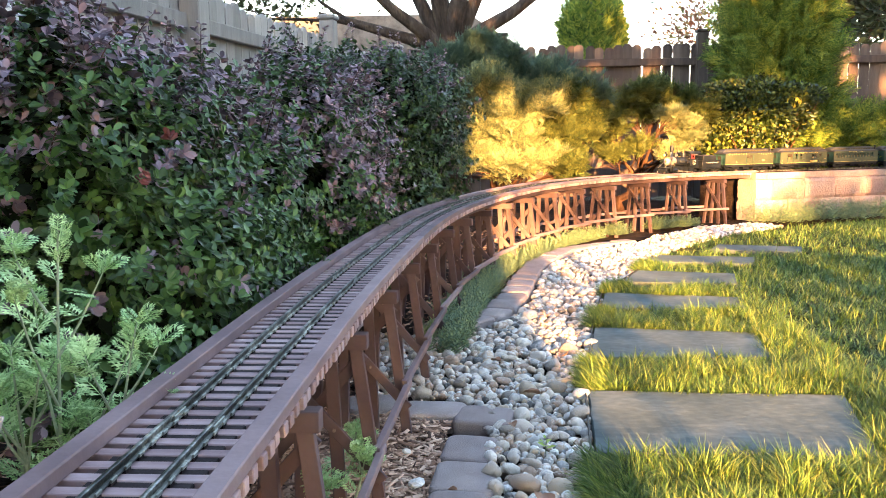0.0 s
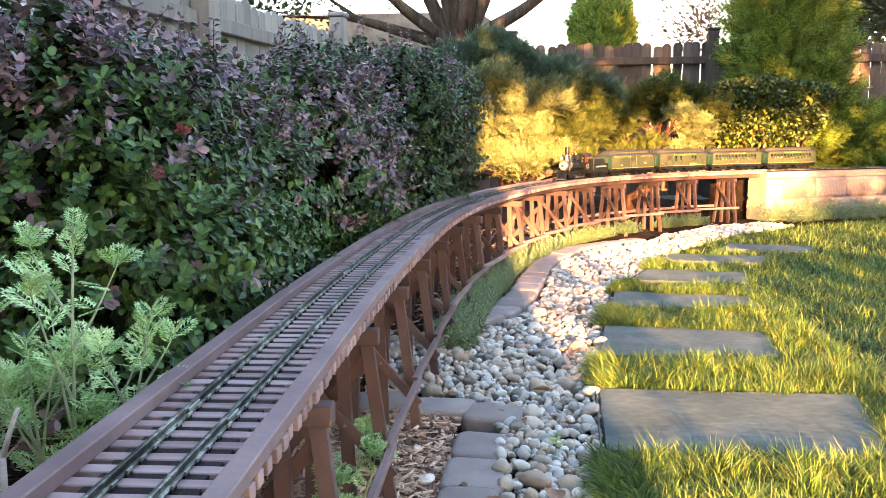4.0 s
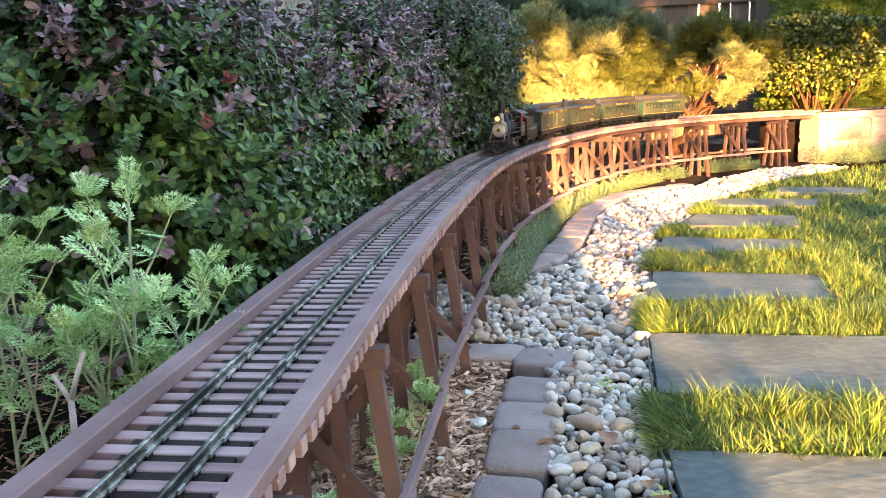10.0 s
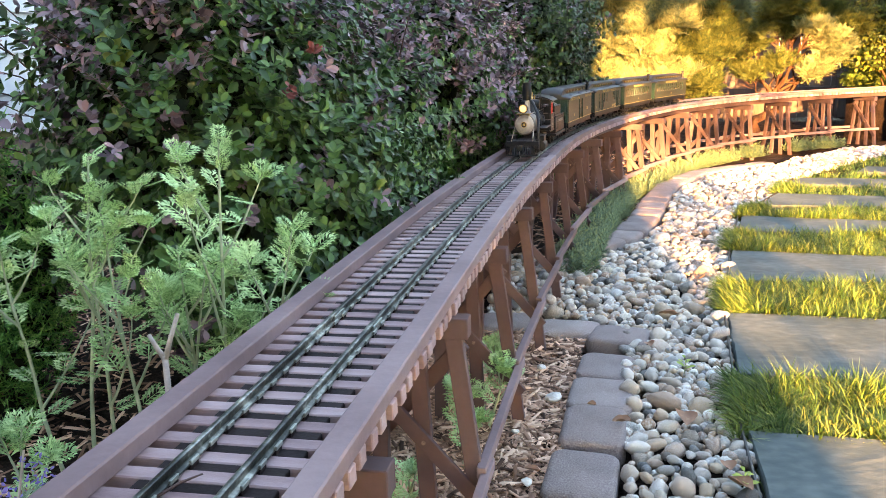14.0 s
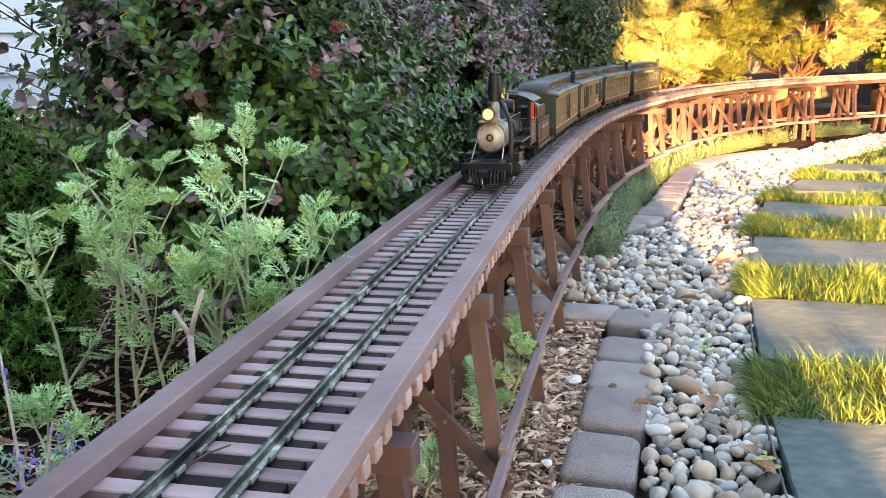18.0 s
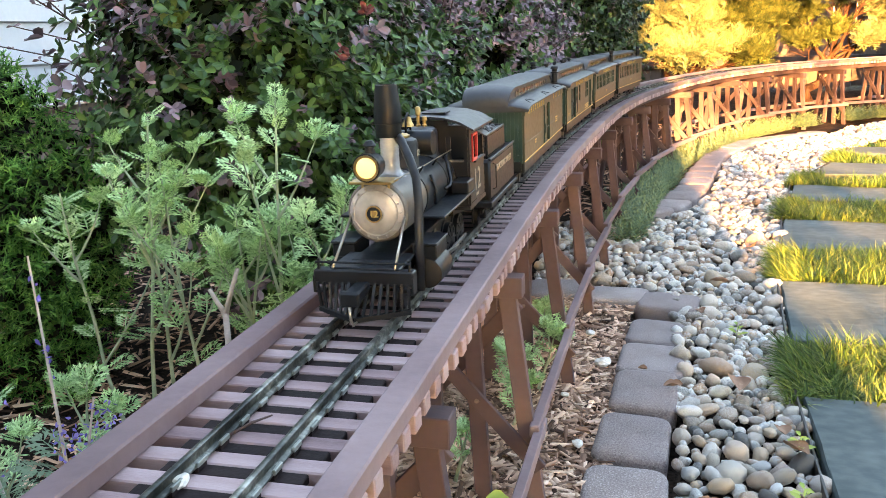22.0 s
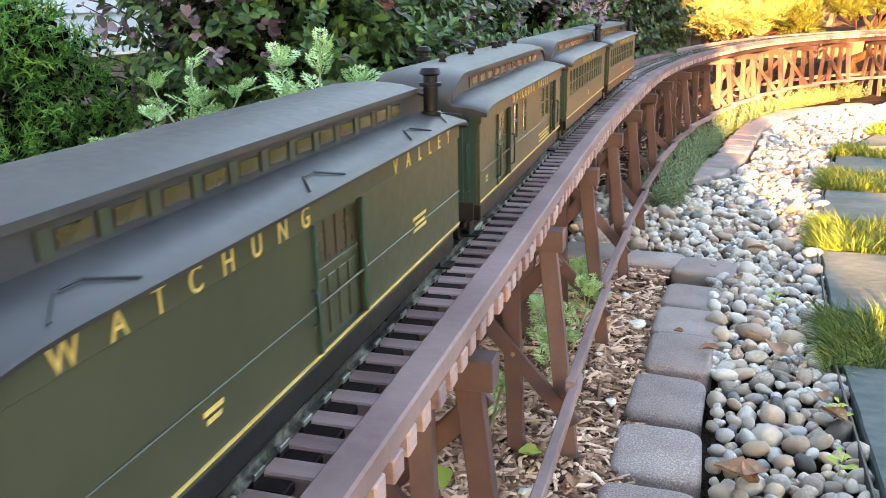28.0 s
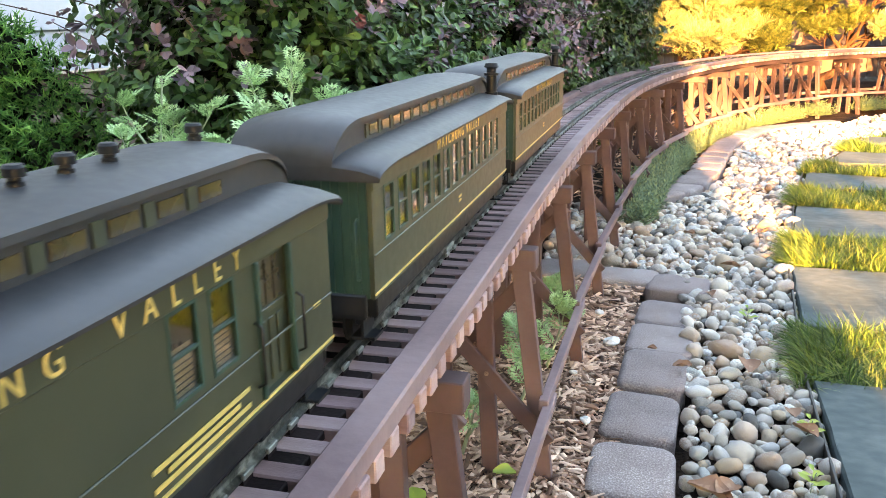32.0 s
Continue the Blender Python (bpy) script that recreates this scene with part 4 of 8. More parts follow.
def build_litter():
    """Small loose things on the ground and on the track."""
    def curl(name, label, x, y, z, s, mt, rot, seed):
        g, k = Geo(), 7
        for j in range(k):
            v = j / (k - 1)
            w = 0.36 * math.sin(math.pi * (0.06 + 0.88 * v)) * (1 + 0.2 * noise.noise((v * 5, seed, 0)))
            for i in range(5):
                u = (i - 2) / 2
                g.v.append((u * w * s, (v - 0.5) * s, s * (0.30 * u * u * w * 2 + 0.10 * noise.noise((u * 2, v * 3, seed)))))
        g.f = [(j * 5 + i, j * 5 + i + 1, j * 5 + i + 6, j * 5 + i + 5) for j in range(k - 1) for i in range(4)]
        g.v = [tuple(pose(x, y, z, 8 * math.sin(seed), 10 * math.cos(seed), rot) @ Vector(v)) for v in g.v]
        o = len(g.v)
        g.f += [tuple(i + o for i in f[::-1]) for f in g.f]
        g.v += [(a, b, c - 0.0006) for a, b, c in g.v]
        solid(name, g, mt, label, "leaf", "fallen leaves", smooth="all", fix=False)
    dead = "curled dead brown leaf among the pebbles"
    for i, (x, y, s) in enumerate(((0.29, 1.372, 0.050), (0.215, 0.99, 0.052), (0.235, 1.0, 0.040), (0.345, 1.17, 0.040), (0.27, 0.90, 0.045), (0.335, 1.22, 0.034), (0.30, 1.93, 0.04), (0.40, 2.25, 0.04), (0.22, 2.2, 0.035), (0.34, 0.86, 0.04), (0.25, 1.72, 0.03), (0.19, 1.35, 0.03))):
        curl("dead_leaf", dead, x, y, 0.028, s, DEAD, i * 73, i)
    curl("dead_leaf", "small brown leaf lying on a paver", 0.142, 1.366, 0.047, 0.016, DEAD, 70, 4)
    for i, (x, y, s) in enumerate(((-0.125, 0.917, 0.040), (-0.03, 1.0, 0.03), (0.03, 0.95, 0.025), (0.06, 1.2, 0.022), (-0.01, 1.55, 0.022))):
        curl("fallen_leaf", "faded yellow-green leaf on the mulch", x, y, 0.012, s, YLEAF if i < 2 else DEAD, 30 + i * 80, i + 20)
    def stone(name, label, x, y, z, s, mt, seed):
        b = bmesh.new()
        bmesh.ops.create_icosphere(b, subdivisions=2, radius=1)
        for v in b.verts:
            v.co *= 1 + 0.35 * noise.noise(v.co * 1.2 + Vector((seed, 0, 0)))
            v.co = Vector((v.co.x * s * 1.3, v.co.y * s, v.co.z * s * 0.55))
        me = bpy.data.meshes.new(name)
        b.to_mesh(me)
        b.free()
        me.materials.append(mt)
        ob = tagged(new(name, me), label, "stone", "loose stones")
        ob.matrix_basis = pose(x, y, z, 0, 0, seed * 50)
    for i, (x, y, s) in enumerate(((0.073, 1.475, 0.013), (0.055, 1.17, 0.008), (0.02, 1.33, 0.006), (-0.02, 0.92, 0.007), (0.07, 0.78, 0.006), (0.04, 1.62, 0.008))):
        stone("pale_stone", "small pale angular stone on the bark mulch", x, y, 0.008, s, QUARTZ, i + 1)
    for x, y in ((0.352, 1.187), (0.335, 1.05), (0.31, 1.62)):
        ob = thing("seedling", "tiny yellow-green seedling beside the black edging", "plant", "seedlings")
        part("stem", Geo().tube([(x, y, -0.005), (x, y - 0.003, 0.02), (x + 0.003, y - 0.006, 0.038)], 0.0007, 5), MUG_STEM, ob)
        an = np.arange(7) * 2.4
        part("leaves", scatter("leaves", *LEAF_OVAL, np.c_[np.full(7, x), np.full(7, y - 0.003), np.linspace(0.018, 0.038, 7)], np.c_[np.cos(an), np.sin(an), np.full(7, 0.35)], np.tile((0.0, 0.0, 1.0), (7, 1)), np.linspace(0.022, 0.012, 7)), YLEAF, ob, kind="stuff")
    stone("white_stone", "small white stone lying on the ties", -0.104, 0.462, DECK + 0.003, 0.0055, QUARTZ, 9)
    tw = Geo().tube([(-0.103, 0.515, DECK + 0.003), (-0.095, 0.532, DECK + 0.0045), (-0.088, 0.547, DECK + 0.003)], [0.0012, 0.001, 0.0006], 5)
    solid("dry_twig", tw, TWIG, "short dark twig lying on the ties", "twig", smooth="all")
    f = frame_at(4.25)
    pl = Geo().box(0, 0, 0, 0.12, 0.045, 0.02, f @ pose(-0.14, 0, DECK - 0.03), 0.002)
    part("walkway_plank", pl, TIMBER, bpy.data.objects["trestle_bridge"], "short plank jutting from the deck")

# ---- shrubs, trees, herbs ----
def blob_points(n, lobes, shell=0.55):
    """Points and outward normals in a union of ellipsoid lobes (x, y, z, rx, ry, rz), most of them near the skin."""
    w = np.array([rx * ry + ry * rz + rx * rz for *_, rx, ry, rz in lobes])
    k = rng.choice(len(lobes), n, p=w / w.sum())
    d = unit(n)
    L = np.array(lobes)[k]
    rad = 1 - shell * rng.random(n) ** 2.2
    p = L[:, :3] + d * L[:, 3:] * rad[:, None]
    nn = d / L[:, 3:]
    nn /= np.linalg.norm(nn, axis=1, keepdims=True)
    return p, nn, rad


def lobes_for(cx, cy, w, d, h, n, seed, z0=0.05):
    q = random.Random(seed)
    out = [(cx, cy, z0 + h * 0.5, w * 0.40, d * 0.42, h * 0.46)]
    for _ in range(n):
        a, u = q.uniform(0, 6.28), q.uniform(0.12, 0.86)
        r = 0.62 * math.sin(math.pi * (0.18 + 0.72 * u)) ** 0.5
        out.append((cx + math.cos(a) * w * 0.5 * r, cy + math.sin(a) * d * 0.5 * r, z0 + u * h, w * q.uniform(0.15, 0.24), d * q.uniform(0.15, 0.24), h * q.uniform(0.10, 0.17)))
    return out


def twigs(g, base, tips, r0, seed, n=6):
    q = random.Random(seed)
    b = Vector(base)
    for t in tips:
        t = Vector(t)
        s = b + Vector((q.uniform(-0.06, 0.06), q.uniform(-0.06, 0.06), 0))
        mid = s.lerp(t, 0.5) + Vector((q.uniform(-0.05, 0.05), q.uniform(-0.05, 0.05), q.uniform(-0.02, 0.05)))
        g.tube([s, s.lerp(mid, 0.5) + Vector((q.uniform(-0.02, 0.02),) * 3), mid, mid.lerp(t, 0.55), t], [r0, r0 * 0.85, r0 * 0.6, r0 * 0.4, r0 * 0.15], n, False)


def barberry(name, label, lobes, base, shoots, size, purple_from, seed, dark=False, fresh=()):
    """A shrub of short leafy shoots: each shoot carries rosettes of rounded leaves, green inside, purple at the top and
    on young tips; near-black filler leaves shade the gaps between.
    """
    ob = thing(name, label, "shrub", "hedge along the fence")
    p, nn, rad = blob_points(shoots, lobes, 0.34)
    keep = p[:, 2] > 0.05
    p, nn, rad = p[keep], nn[keep], rad[keep]
    n, rows, k = len(p), 4, 6
    lump = np.array([noise.noise(tuple(q * 6 + seed)) for q in p])
    p = p + nn * (0.10 * lump)[:, None]
    d = nn * 0.8 + np.array([0, -0.08, 0.45]) + 0.55 * unit(n)
    d /= np.linalg.norm(d, axis=1, keepdims=True)
    L = rng.uniform(0.03, 0.085, n)
    u = np.tile(np.linspace(0.1, 1.0, rows), n)
    pos = np.repeat(p, rows, 0) + np.repeat(d * L[:, None], rows, 0) * u[:, None]
    axis = np.repeat(d, rows, 0)
    m = len(pos)
    c, ax = np.repeat(pos, k, 0), np.repeat(axis, k, 0)
    side = np.cross(ax, unit(m * k))
    side /= np.linalg.norm(side, axis=1, keepdims=True)
    tip = np.repeat(np.repeat(np.zeros(n), rows) + (u > 0.95), k)
    rise = rng.uniform(0.05, 0.55, (m * k, 1)) + 0.35 * tip[:, None]
    fwd = side + ax * rise + 0.22 * unit(m * k)
    up = ax * 0.7 - side * rise + 0.5 * unit(m * k) + np.array([0, -0.05, 0.45])
    sc = size * rng.uniform(0.55, 1.15, m * k) * np.repeat(rng.uniform(0.75, 1.25, n), rows * k)
    zz = p[:, 2] + 0.12 * np.array([noise.noise(tuple(q * 4)) for q in p]) + 0.10 * np.clip(p[:, 0] + 0.45, -0.3, 0.4)
    pr = 0.05 + 0.75 / (1 + np.exp(-(zz - purple_from) / 0.06))
    if dark:
        pr *= 0.16
    shoot_p = (rng.random(n) < pr) & (rad > 0.80)
    pur = np.repeat(np.repeat(shoot_p, rows) & (u > 0.3), k)
    sets = (("green_leaves", ~pur, BARB_DARK if dark else BARB_G, "small rounded green leaves"), ("purple_leaves", pur, BARB_P, "dusky purple young leaves"))
    for nm, sel, mt, lb in sets:
        part(nm, scatter(nm, *(LEAF_ROUND if seed == 1 else LEAF_OVAL), c[sel], fwd[sel], up[sel], sc[sel]), mt, ob, lb, kind="stuff")
    # Filler leaves coloured near-black as the shade inside the shrub.
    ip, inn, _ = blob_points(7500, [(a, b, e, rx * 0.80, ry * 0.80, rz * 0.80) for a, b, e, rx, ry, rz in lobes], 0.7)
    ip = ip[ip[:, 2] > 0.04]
    part("inner_leaves", scatter("inner_leaves", *LEAF_OVAL, ip, unit(len(ip)), unit(len(ip)), 0.030 * rng.uniform(0.7, 1.2, len(ip))), GAP_SHADE, ob, "near-black filler leaves that shade the gaps inside", kind="stuff")
    g = Geo()
    q = random.Random(seed)
    tips = [tuple(p[i] * 0.98) for i in q.sample(range(n), 60)]
    twigs(g, base, tips, 0.005, seed, 5)
    part("twig_mass", g, TWIG, ob, "thin red-brown twigs", smooth="all", kind="stuff", fix=False)
    # arching red shoots above the skin, with small dark leaves
    g, P, F, U, S = Geo(), [], [], [], []
    top = [i for i in range(n) if zz[i] > purple_from - 0.10 and rad[i] > 0.8]
    for i in q.sample(top, min(len(top), 120)):
        s = Vector(p[i])
        e = (Vector(nn[i]) * 0.7 + Vector((q.uniform(-0.5, 0.5), q.uniform(-0.5, 0.5), 0.8))).normalized()
        ln = q.uniform(0.07, 0.19)
        arch(g, P, F, U, S, [s + e * ln * v + Vector((0, 0, -0.2 * ln * v * v)) for v in (0, 0.35, 0.7, 1.0)], size, q)
    part("shoot_mass", g, TWIG, ob, "long arching shoots", smooth="all", kind="stuff", fix=False)
    part("shoot_leaves", scatter("shoot_leaves", *LEAF_OVAL, np.array(P), np.array(F), np.array(U), np.array(S)), BARB_P, ob, "small dark purple shoot leaves", kind="stuff")
    for x, y, z, s, mt in fresh:
        kk = 15
        ff = np.c_[rng.normal(0, 1, (kk, 2)), rng.uniform(-0.1, 1.0, kk)] + np.array([0.15, -0.7, 0.2])
        part("fresh_rosette", scatter("fresh_rosette", *LEAF_ROUND, np.array([(x, y, z)]) + rng.normal(0, 0.004, (kk, 3)), ff, unit(kk) * 0.4 + np.array([0, -0.8, 0.6]), s * rng.uniform(0.7, 1.15, kk)), mt, ob, "bright young rosette of leaves")
    return ob


def arch(g, P, F, U, S, pts, size, q, r=0.0016, leaves=8, per=4):
    """One thin shoot through pts with small leaves in whorls."""
    k = len(pts) - 1
    g.tube(pts, [r * (1 - 0.65 * i / k) for i in range(k + 1)], 5, False)
    for u in np.linspace(0.15, 1.0, leaves):
        j = min(int(u * k), k - 1)
        a = pts[j].lerp(pts[j + 1], u * k - j)
        for _ in range(per):
            P.append(a)
            F.append(Vector((q.uniform(-1, 1), q.uniform(-1, 1), q.uniform(-0.2, 0.8))))
            U.append((q.uniform(-1, 1), q.uniform(-1, 1), 1))
            S.append(size * q.uniform(0.4, 0.8))


def open_side(ob):
    """Bare arching twigs on the house side of the first shrub."""
    q, g, P, F, U, S = random.Random(31), Geo(), [], [], [], []
    for i in range(30):
        s = Vector((q.uniform(-0.70, -0.54), q.uniform(1.45, 1.65), q.uniform(0.02, 0.25)))
        e = Vector((q.uniform(-1.12, -0.62), q.uniform(1.22, 1.62), q.uniform(0.42, 0.86)))
        mid = s.lerp(e, 0.55) + Vector((0.05, 0, 0.07))
        pts = [s, s.lerp(mid, 0.5) + Vector((0.01, 0, 0.02)), mid, mid.lerp(e, 0.5) + Vector((0, 0, 0.025)), e]
        arch(g, P, F, U, S, pts, 0.018, q, 0.0028, 10, 2)
    part("open_twig_mass", g, TWIG, ob, "bare arching red-brown twigs", smooth="all", kind="stuff", fix=False)
    part("open_leaves", scatter("open_leaves", *LEAF_OVAL, np.array(P), np.array(F), np.array(U), np.array(S)), BARB_P, ob, "sparse dark purple leaves", kind="stuff")


def build_hedge():
    lob = [(-0.53, 1.66, 0.42, 0.26, 0.46, 0.33), (-0.50, 1.50, 0.54, 0.24, 0.32, 0.24), (-0.50, 1.72, 0.38, 0.28, 0.36, 0.28), (-0.44, 1.44, 0.33, 0.20, 0.28, 0.22), (-0.53, 1.36, 0.56, 0.20, 0.24, 0.22), (-0.40, 1.92, 0.44, 0.19, 0.28, 0.24), (-0.56, 1.64, 0.66, 0.22, 0.28, 0.10), (-0.40, 1.66, 0.20, 0.20, 0.32, 0.17), (-0.56, 1.40, 0.73, 0.17, 0.20, 0.10)]
    ob = barberry("barberry_shrub", "large barberry shrub, green below with dusky purple tops", lob, (-0.62, 1.65, 0), 4100, 0.0192, 0.64, 1, fresh=((-0.50, 1.14, 0.63, 0.027, BARB_F), (-0.485, 1.135, 0.61, 0.024, BARB_F), (-0.43, 1.17, 0.60, 0.024, BARB_P), (-0.475, 1.17, 0.57, 0.020, BARB_P), (-0.56, 1.17, 0.60, 0.022, BARB_P), (-0.30, 1.28, 0.56, 0.015, BARB_R), (-0.27, 1.30, 0.62, 0.015, BARB_R)))
    open_side(ob)
    lob = [(-0.50, 2.55, 0.40, 0.34, 0.40, 0.34), (-0.40, 2.45, 0.50, 0.24, 0.30, 0.24), (-0.38, 2.75, 0.45, 0.24, 0.30, 0.32), (-0.38, 2.45, 0.66, 0.22, 0.24, 0.11), (-0.40, 2.60, 0.25, 0.22, 0.30, 0.20), (-0.36, 2.85, 0.62, 0.22, 0.22, 0.15), (-0.62, 2.6, 0.5, 0.25, 0.3, 0.25)]
    barberry("barberry_shrub", "purple-topped barberry shrub, second along the fence", lob, (-0.55, 2.6, 0), 3300, 0.0210, 0.44, 2)
    lob = [(-0.36, 3.50, 0.52, 0.36, 0.40, 0.42), (-0.22, 3.40, 0.70, 0.24, 0.28, 0.24), (-0.16, 3.60, 0.48, 0.22, 0.28, 0.30), (-0.25, 3.45, 0.80, 0.22, 0.26, 0.12), (-0.25, 3.35, 0.30, 0.24, 0.28, 0.24), (-0.10, 3.75, 0.72, 0.18, 0.22, 0.20), (-0.55, 3.6, 0.7, 0.25, 0.3, 0.3)]
    barberry("boxwood_shrub", "dense dark green rounded shrub at the end of the hedge", lob, (-0.34, 3.5, 0), 2900, 0.0215, 0.78, 3, dark=True)


def limb(g, q, a, d, L, r, depth, tips, spread=0.7, up=0.25, n=7):
    """A bending limb that forks; its ends go to tips."""
    pts, rs = [Vector(a)], [r]
    d = Vector(d).normalized()
    for i in range(4):
        d = (d + Vector((q.uniform(-1, 1), q.uniform(-1, 1), q.uniform(-0.6, 1) * up)) * 0.28).normalized()
        pts.append(pts[-1] + d * L / 4)
        rs.append(r * (1 - 0.14 * (i + 1)))
    g.tube(pts, rs, n, False)
    if depth == 0:
        tips += [(pts[-1], d), (pts[-2], d), (pts[-3], d)]
        return
    for _ in range(q.choice((2, 3))):
        e = (d + Vector((q.uniform(-1, 1), q.uniform(-1, 1), q.uniform(-0.5, 0.8))) * spread).normalized()
        limb(g, q, pts[-1 if q.random() < 0.6 else -2], e, L * q.uniform(0.6, 0.85), rs[-1] * 0.75, depth - 1, tips, spread, up, max(4, n - 1))
    if depth < 2:
        tips.append((pts[-1], d))


def sprays(tips, n, spread, size, flat=0.9, template=None, bias=(0, 0, 0.1)):
    """Feathery sprays round the branch ends."""
    t = np.array([tuple(a) for a, _ in tips])
    d = np.array([tuple(b) for _, b in tips])
    k = rng.integers(0, len(t), n)
    off = rng.normal(0, 1, (n, 3)) * np.array(spread)
    p = t[k] + off
    fwd = d[k] * 0.6 + off / (np.linalg.norm(off, axis=1, keepdims=True) + 1e-6) * 0.8 + unit(n) * 0.35 + np.array(bias)
    up = np.c_[rng.normal(0, flat, n), rng.normal(0, flat, n), np.ones(n)]
    return scatter("foliage", *(template or SPRAY), p, fwd, up, size * rng.uniform(0.55, 1.25, n))


def plume(k=11, w=0.17, seed=1):
    """A long feathery branch end: side shoots that lean forward and curve up, each with short side fingers; y along it."""
    q, v, f = random.Random(seed), [], []

    def finger(a, b, wd):
        a, b = Vector(a), Vector(b)
        d = (b - a).normalized()
        n = d.cross(Vector((0, 0.2, 1))).normalized() * wd
        o = len(v)
        v.extend([tuple(a - n), tuple(a + n), tuple(b)])
        f.append((o, o + 1, o + 2))

    for i in range(k):
        y = 0.10 + 0.78 * i / k
        c = (0, y, 0.10 * y * y)
        for s in (-1, 1):
            L = w * (0.55 + 0.6 * math.sin(math.pi * (0.15 + 0.75 * i / k))) * q.uniform(0.75, 1.25)
            e = Vector((s * L, y + L * q.uniform(0.7, 1.2), c[2] + L * q.uniform(0.1, 0.7)))
            finger(c, e, 0.017)
            for u in (0.35, 0.62, 0.85):
                m = Vector(c).lerp(e, u)
                for z in (-1, 1):
                    finger(m, m + Vector((s * 0.035 + z * 0.030, 0.06, 0.03 * z + 0.02)) * q.uniform(0.7, 1.3), 0.013)
    finger((0, 0, 0), (0, 1.04, 0.11), 0.016)
    return v, f


PLUME = plume()


def juniper(label, base, seed, pads, size, r=0.05, per=330):
    """Twisting limbs off one low trunk that carry layers of feathery plumes. pads: x y z, half width, half height,
    colour (0 sunlit gold, 1 shaded blue, 2 shaded green).
    """
    ob = thing("juniper_shrub", label, "shrub")
    q = random.Random(seed)
    groups = {0: [], 1: [], 2: []}
    b = Vector(base)
    mean = sum((Vector(p[:3]) for p in pads), Vector()) / len(pads)
    top = b.lerp(Vector((mean.x, mean.y, mean.z * 0.72)), 0.8)
    trunk = [b, b.lerp(top, 0.25) + Vector((-0.07, 0, 0.02)), b.lerp(top, 0.5) + Vector((0.05, -0.03, 0)), b.lerp(top, 0.75) + Vector((-0.03, 0.02, 0.02)), top]
    part("trunk", Geo().tube(trunk, [r * 1.1, r * 0.85, r * 0.7, r * 0.5, r * 0.3], 10, False), JUN_BARK, ob, "twisting reddish trunk", smooth="all", fix=False)
    for x, y, z, w, h, c in pads:
        k = q.randrange(1, 4)
        s0 = trunk[k].lerp(trunk[k + 1], q.random())
        e = Vector((x, y, z - h * 0.3))
        pts = [s0]
        for u in (0.25, 0.5, 0.75, 1.0):
            pts.append(s0.lerp(e, u) + Vector((q.uniform(-0.05, 0.05), q.uniform(-0.05, 0.05), q.uniform(-0.05, 0.02) * (1 - u))))
        rr = r * q.uniform(0.16, 0.34)
        g = Geo().tube(pts, [rr, rr * 0.85, rr * 0.7, rr * 0.5, rr * 0.2], 7, False)
        for _ in range(9):
            s1 = pts[2].lerp(pts[4], q.random())
            t = e + Vector((q.uniform(-w, w), q.uniform(-w, w) * 0.8, q.uniform(-0.5, 0.9) * h))
            g.tube([s1, s1.lerp(t, 0.5) + Vector((q.uniform(-0.03, 0.03), 0, q.uniform(-0.02, 0.03))), t], [rr * 0.3, rr * 0.2, rr * 0.06], 5, False)
        part("branch", g, JUN_BARK, ob, smooth="all", fix=False)
        groups[c].append((x, y, z, w, w * 0.85, h))
    for c, mt, lb in ((0, JUN_SUNLIT, "feathery plumes, coloured golden-green as sunlit"), (1, JUN_SHADED_BLUE, "upper plumes, coloured blue-green as shaded"), (2, JUN_SHADED_GREEN, "feathery plumes, coloured green as shaded")):
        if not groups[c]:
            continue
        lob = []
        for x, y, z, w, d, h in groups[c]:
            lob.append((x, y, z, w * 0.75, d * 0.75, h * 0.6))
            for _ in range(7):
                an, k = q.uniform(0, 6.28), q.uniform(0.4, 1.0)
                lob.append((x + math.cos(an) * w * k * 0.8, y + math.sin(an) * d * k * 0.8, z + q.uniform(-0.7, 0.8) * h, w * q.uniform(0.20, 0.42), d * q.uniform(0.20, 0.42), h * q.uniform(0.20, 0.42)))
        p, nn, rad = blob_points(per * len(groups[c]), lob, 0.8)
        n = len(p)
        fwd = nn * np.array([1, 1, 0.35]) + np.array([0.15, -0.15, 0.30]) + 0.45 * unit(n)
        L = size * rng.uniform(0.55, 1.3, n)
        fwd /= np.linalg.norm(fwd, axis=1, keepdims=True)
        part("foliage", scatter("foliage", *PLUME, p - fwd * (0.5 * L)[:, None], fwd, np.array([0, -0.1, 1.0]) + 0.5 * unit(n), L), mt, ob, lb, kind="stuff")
    return ob


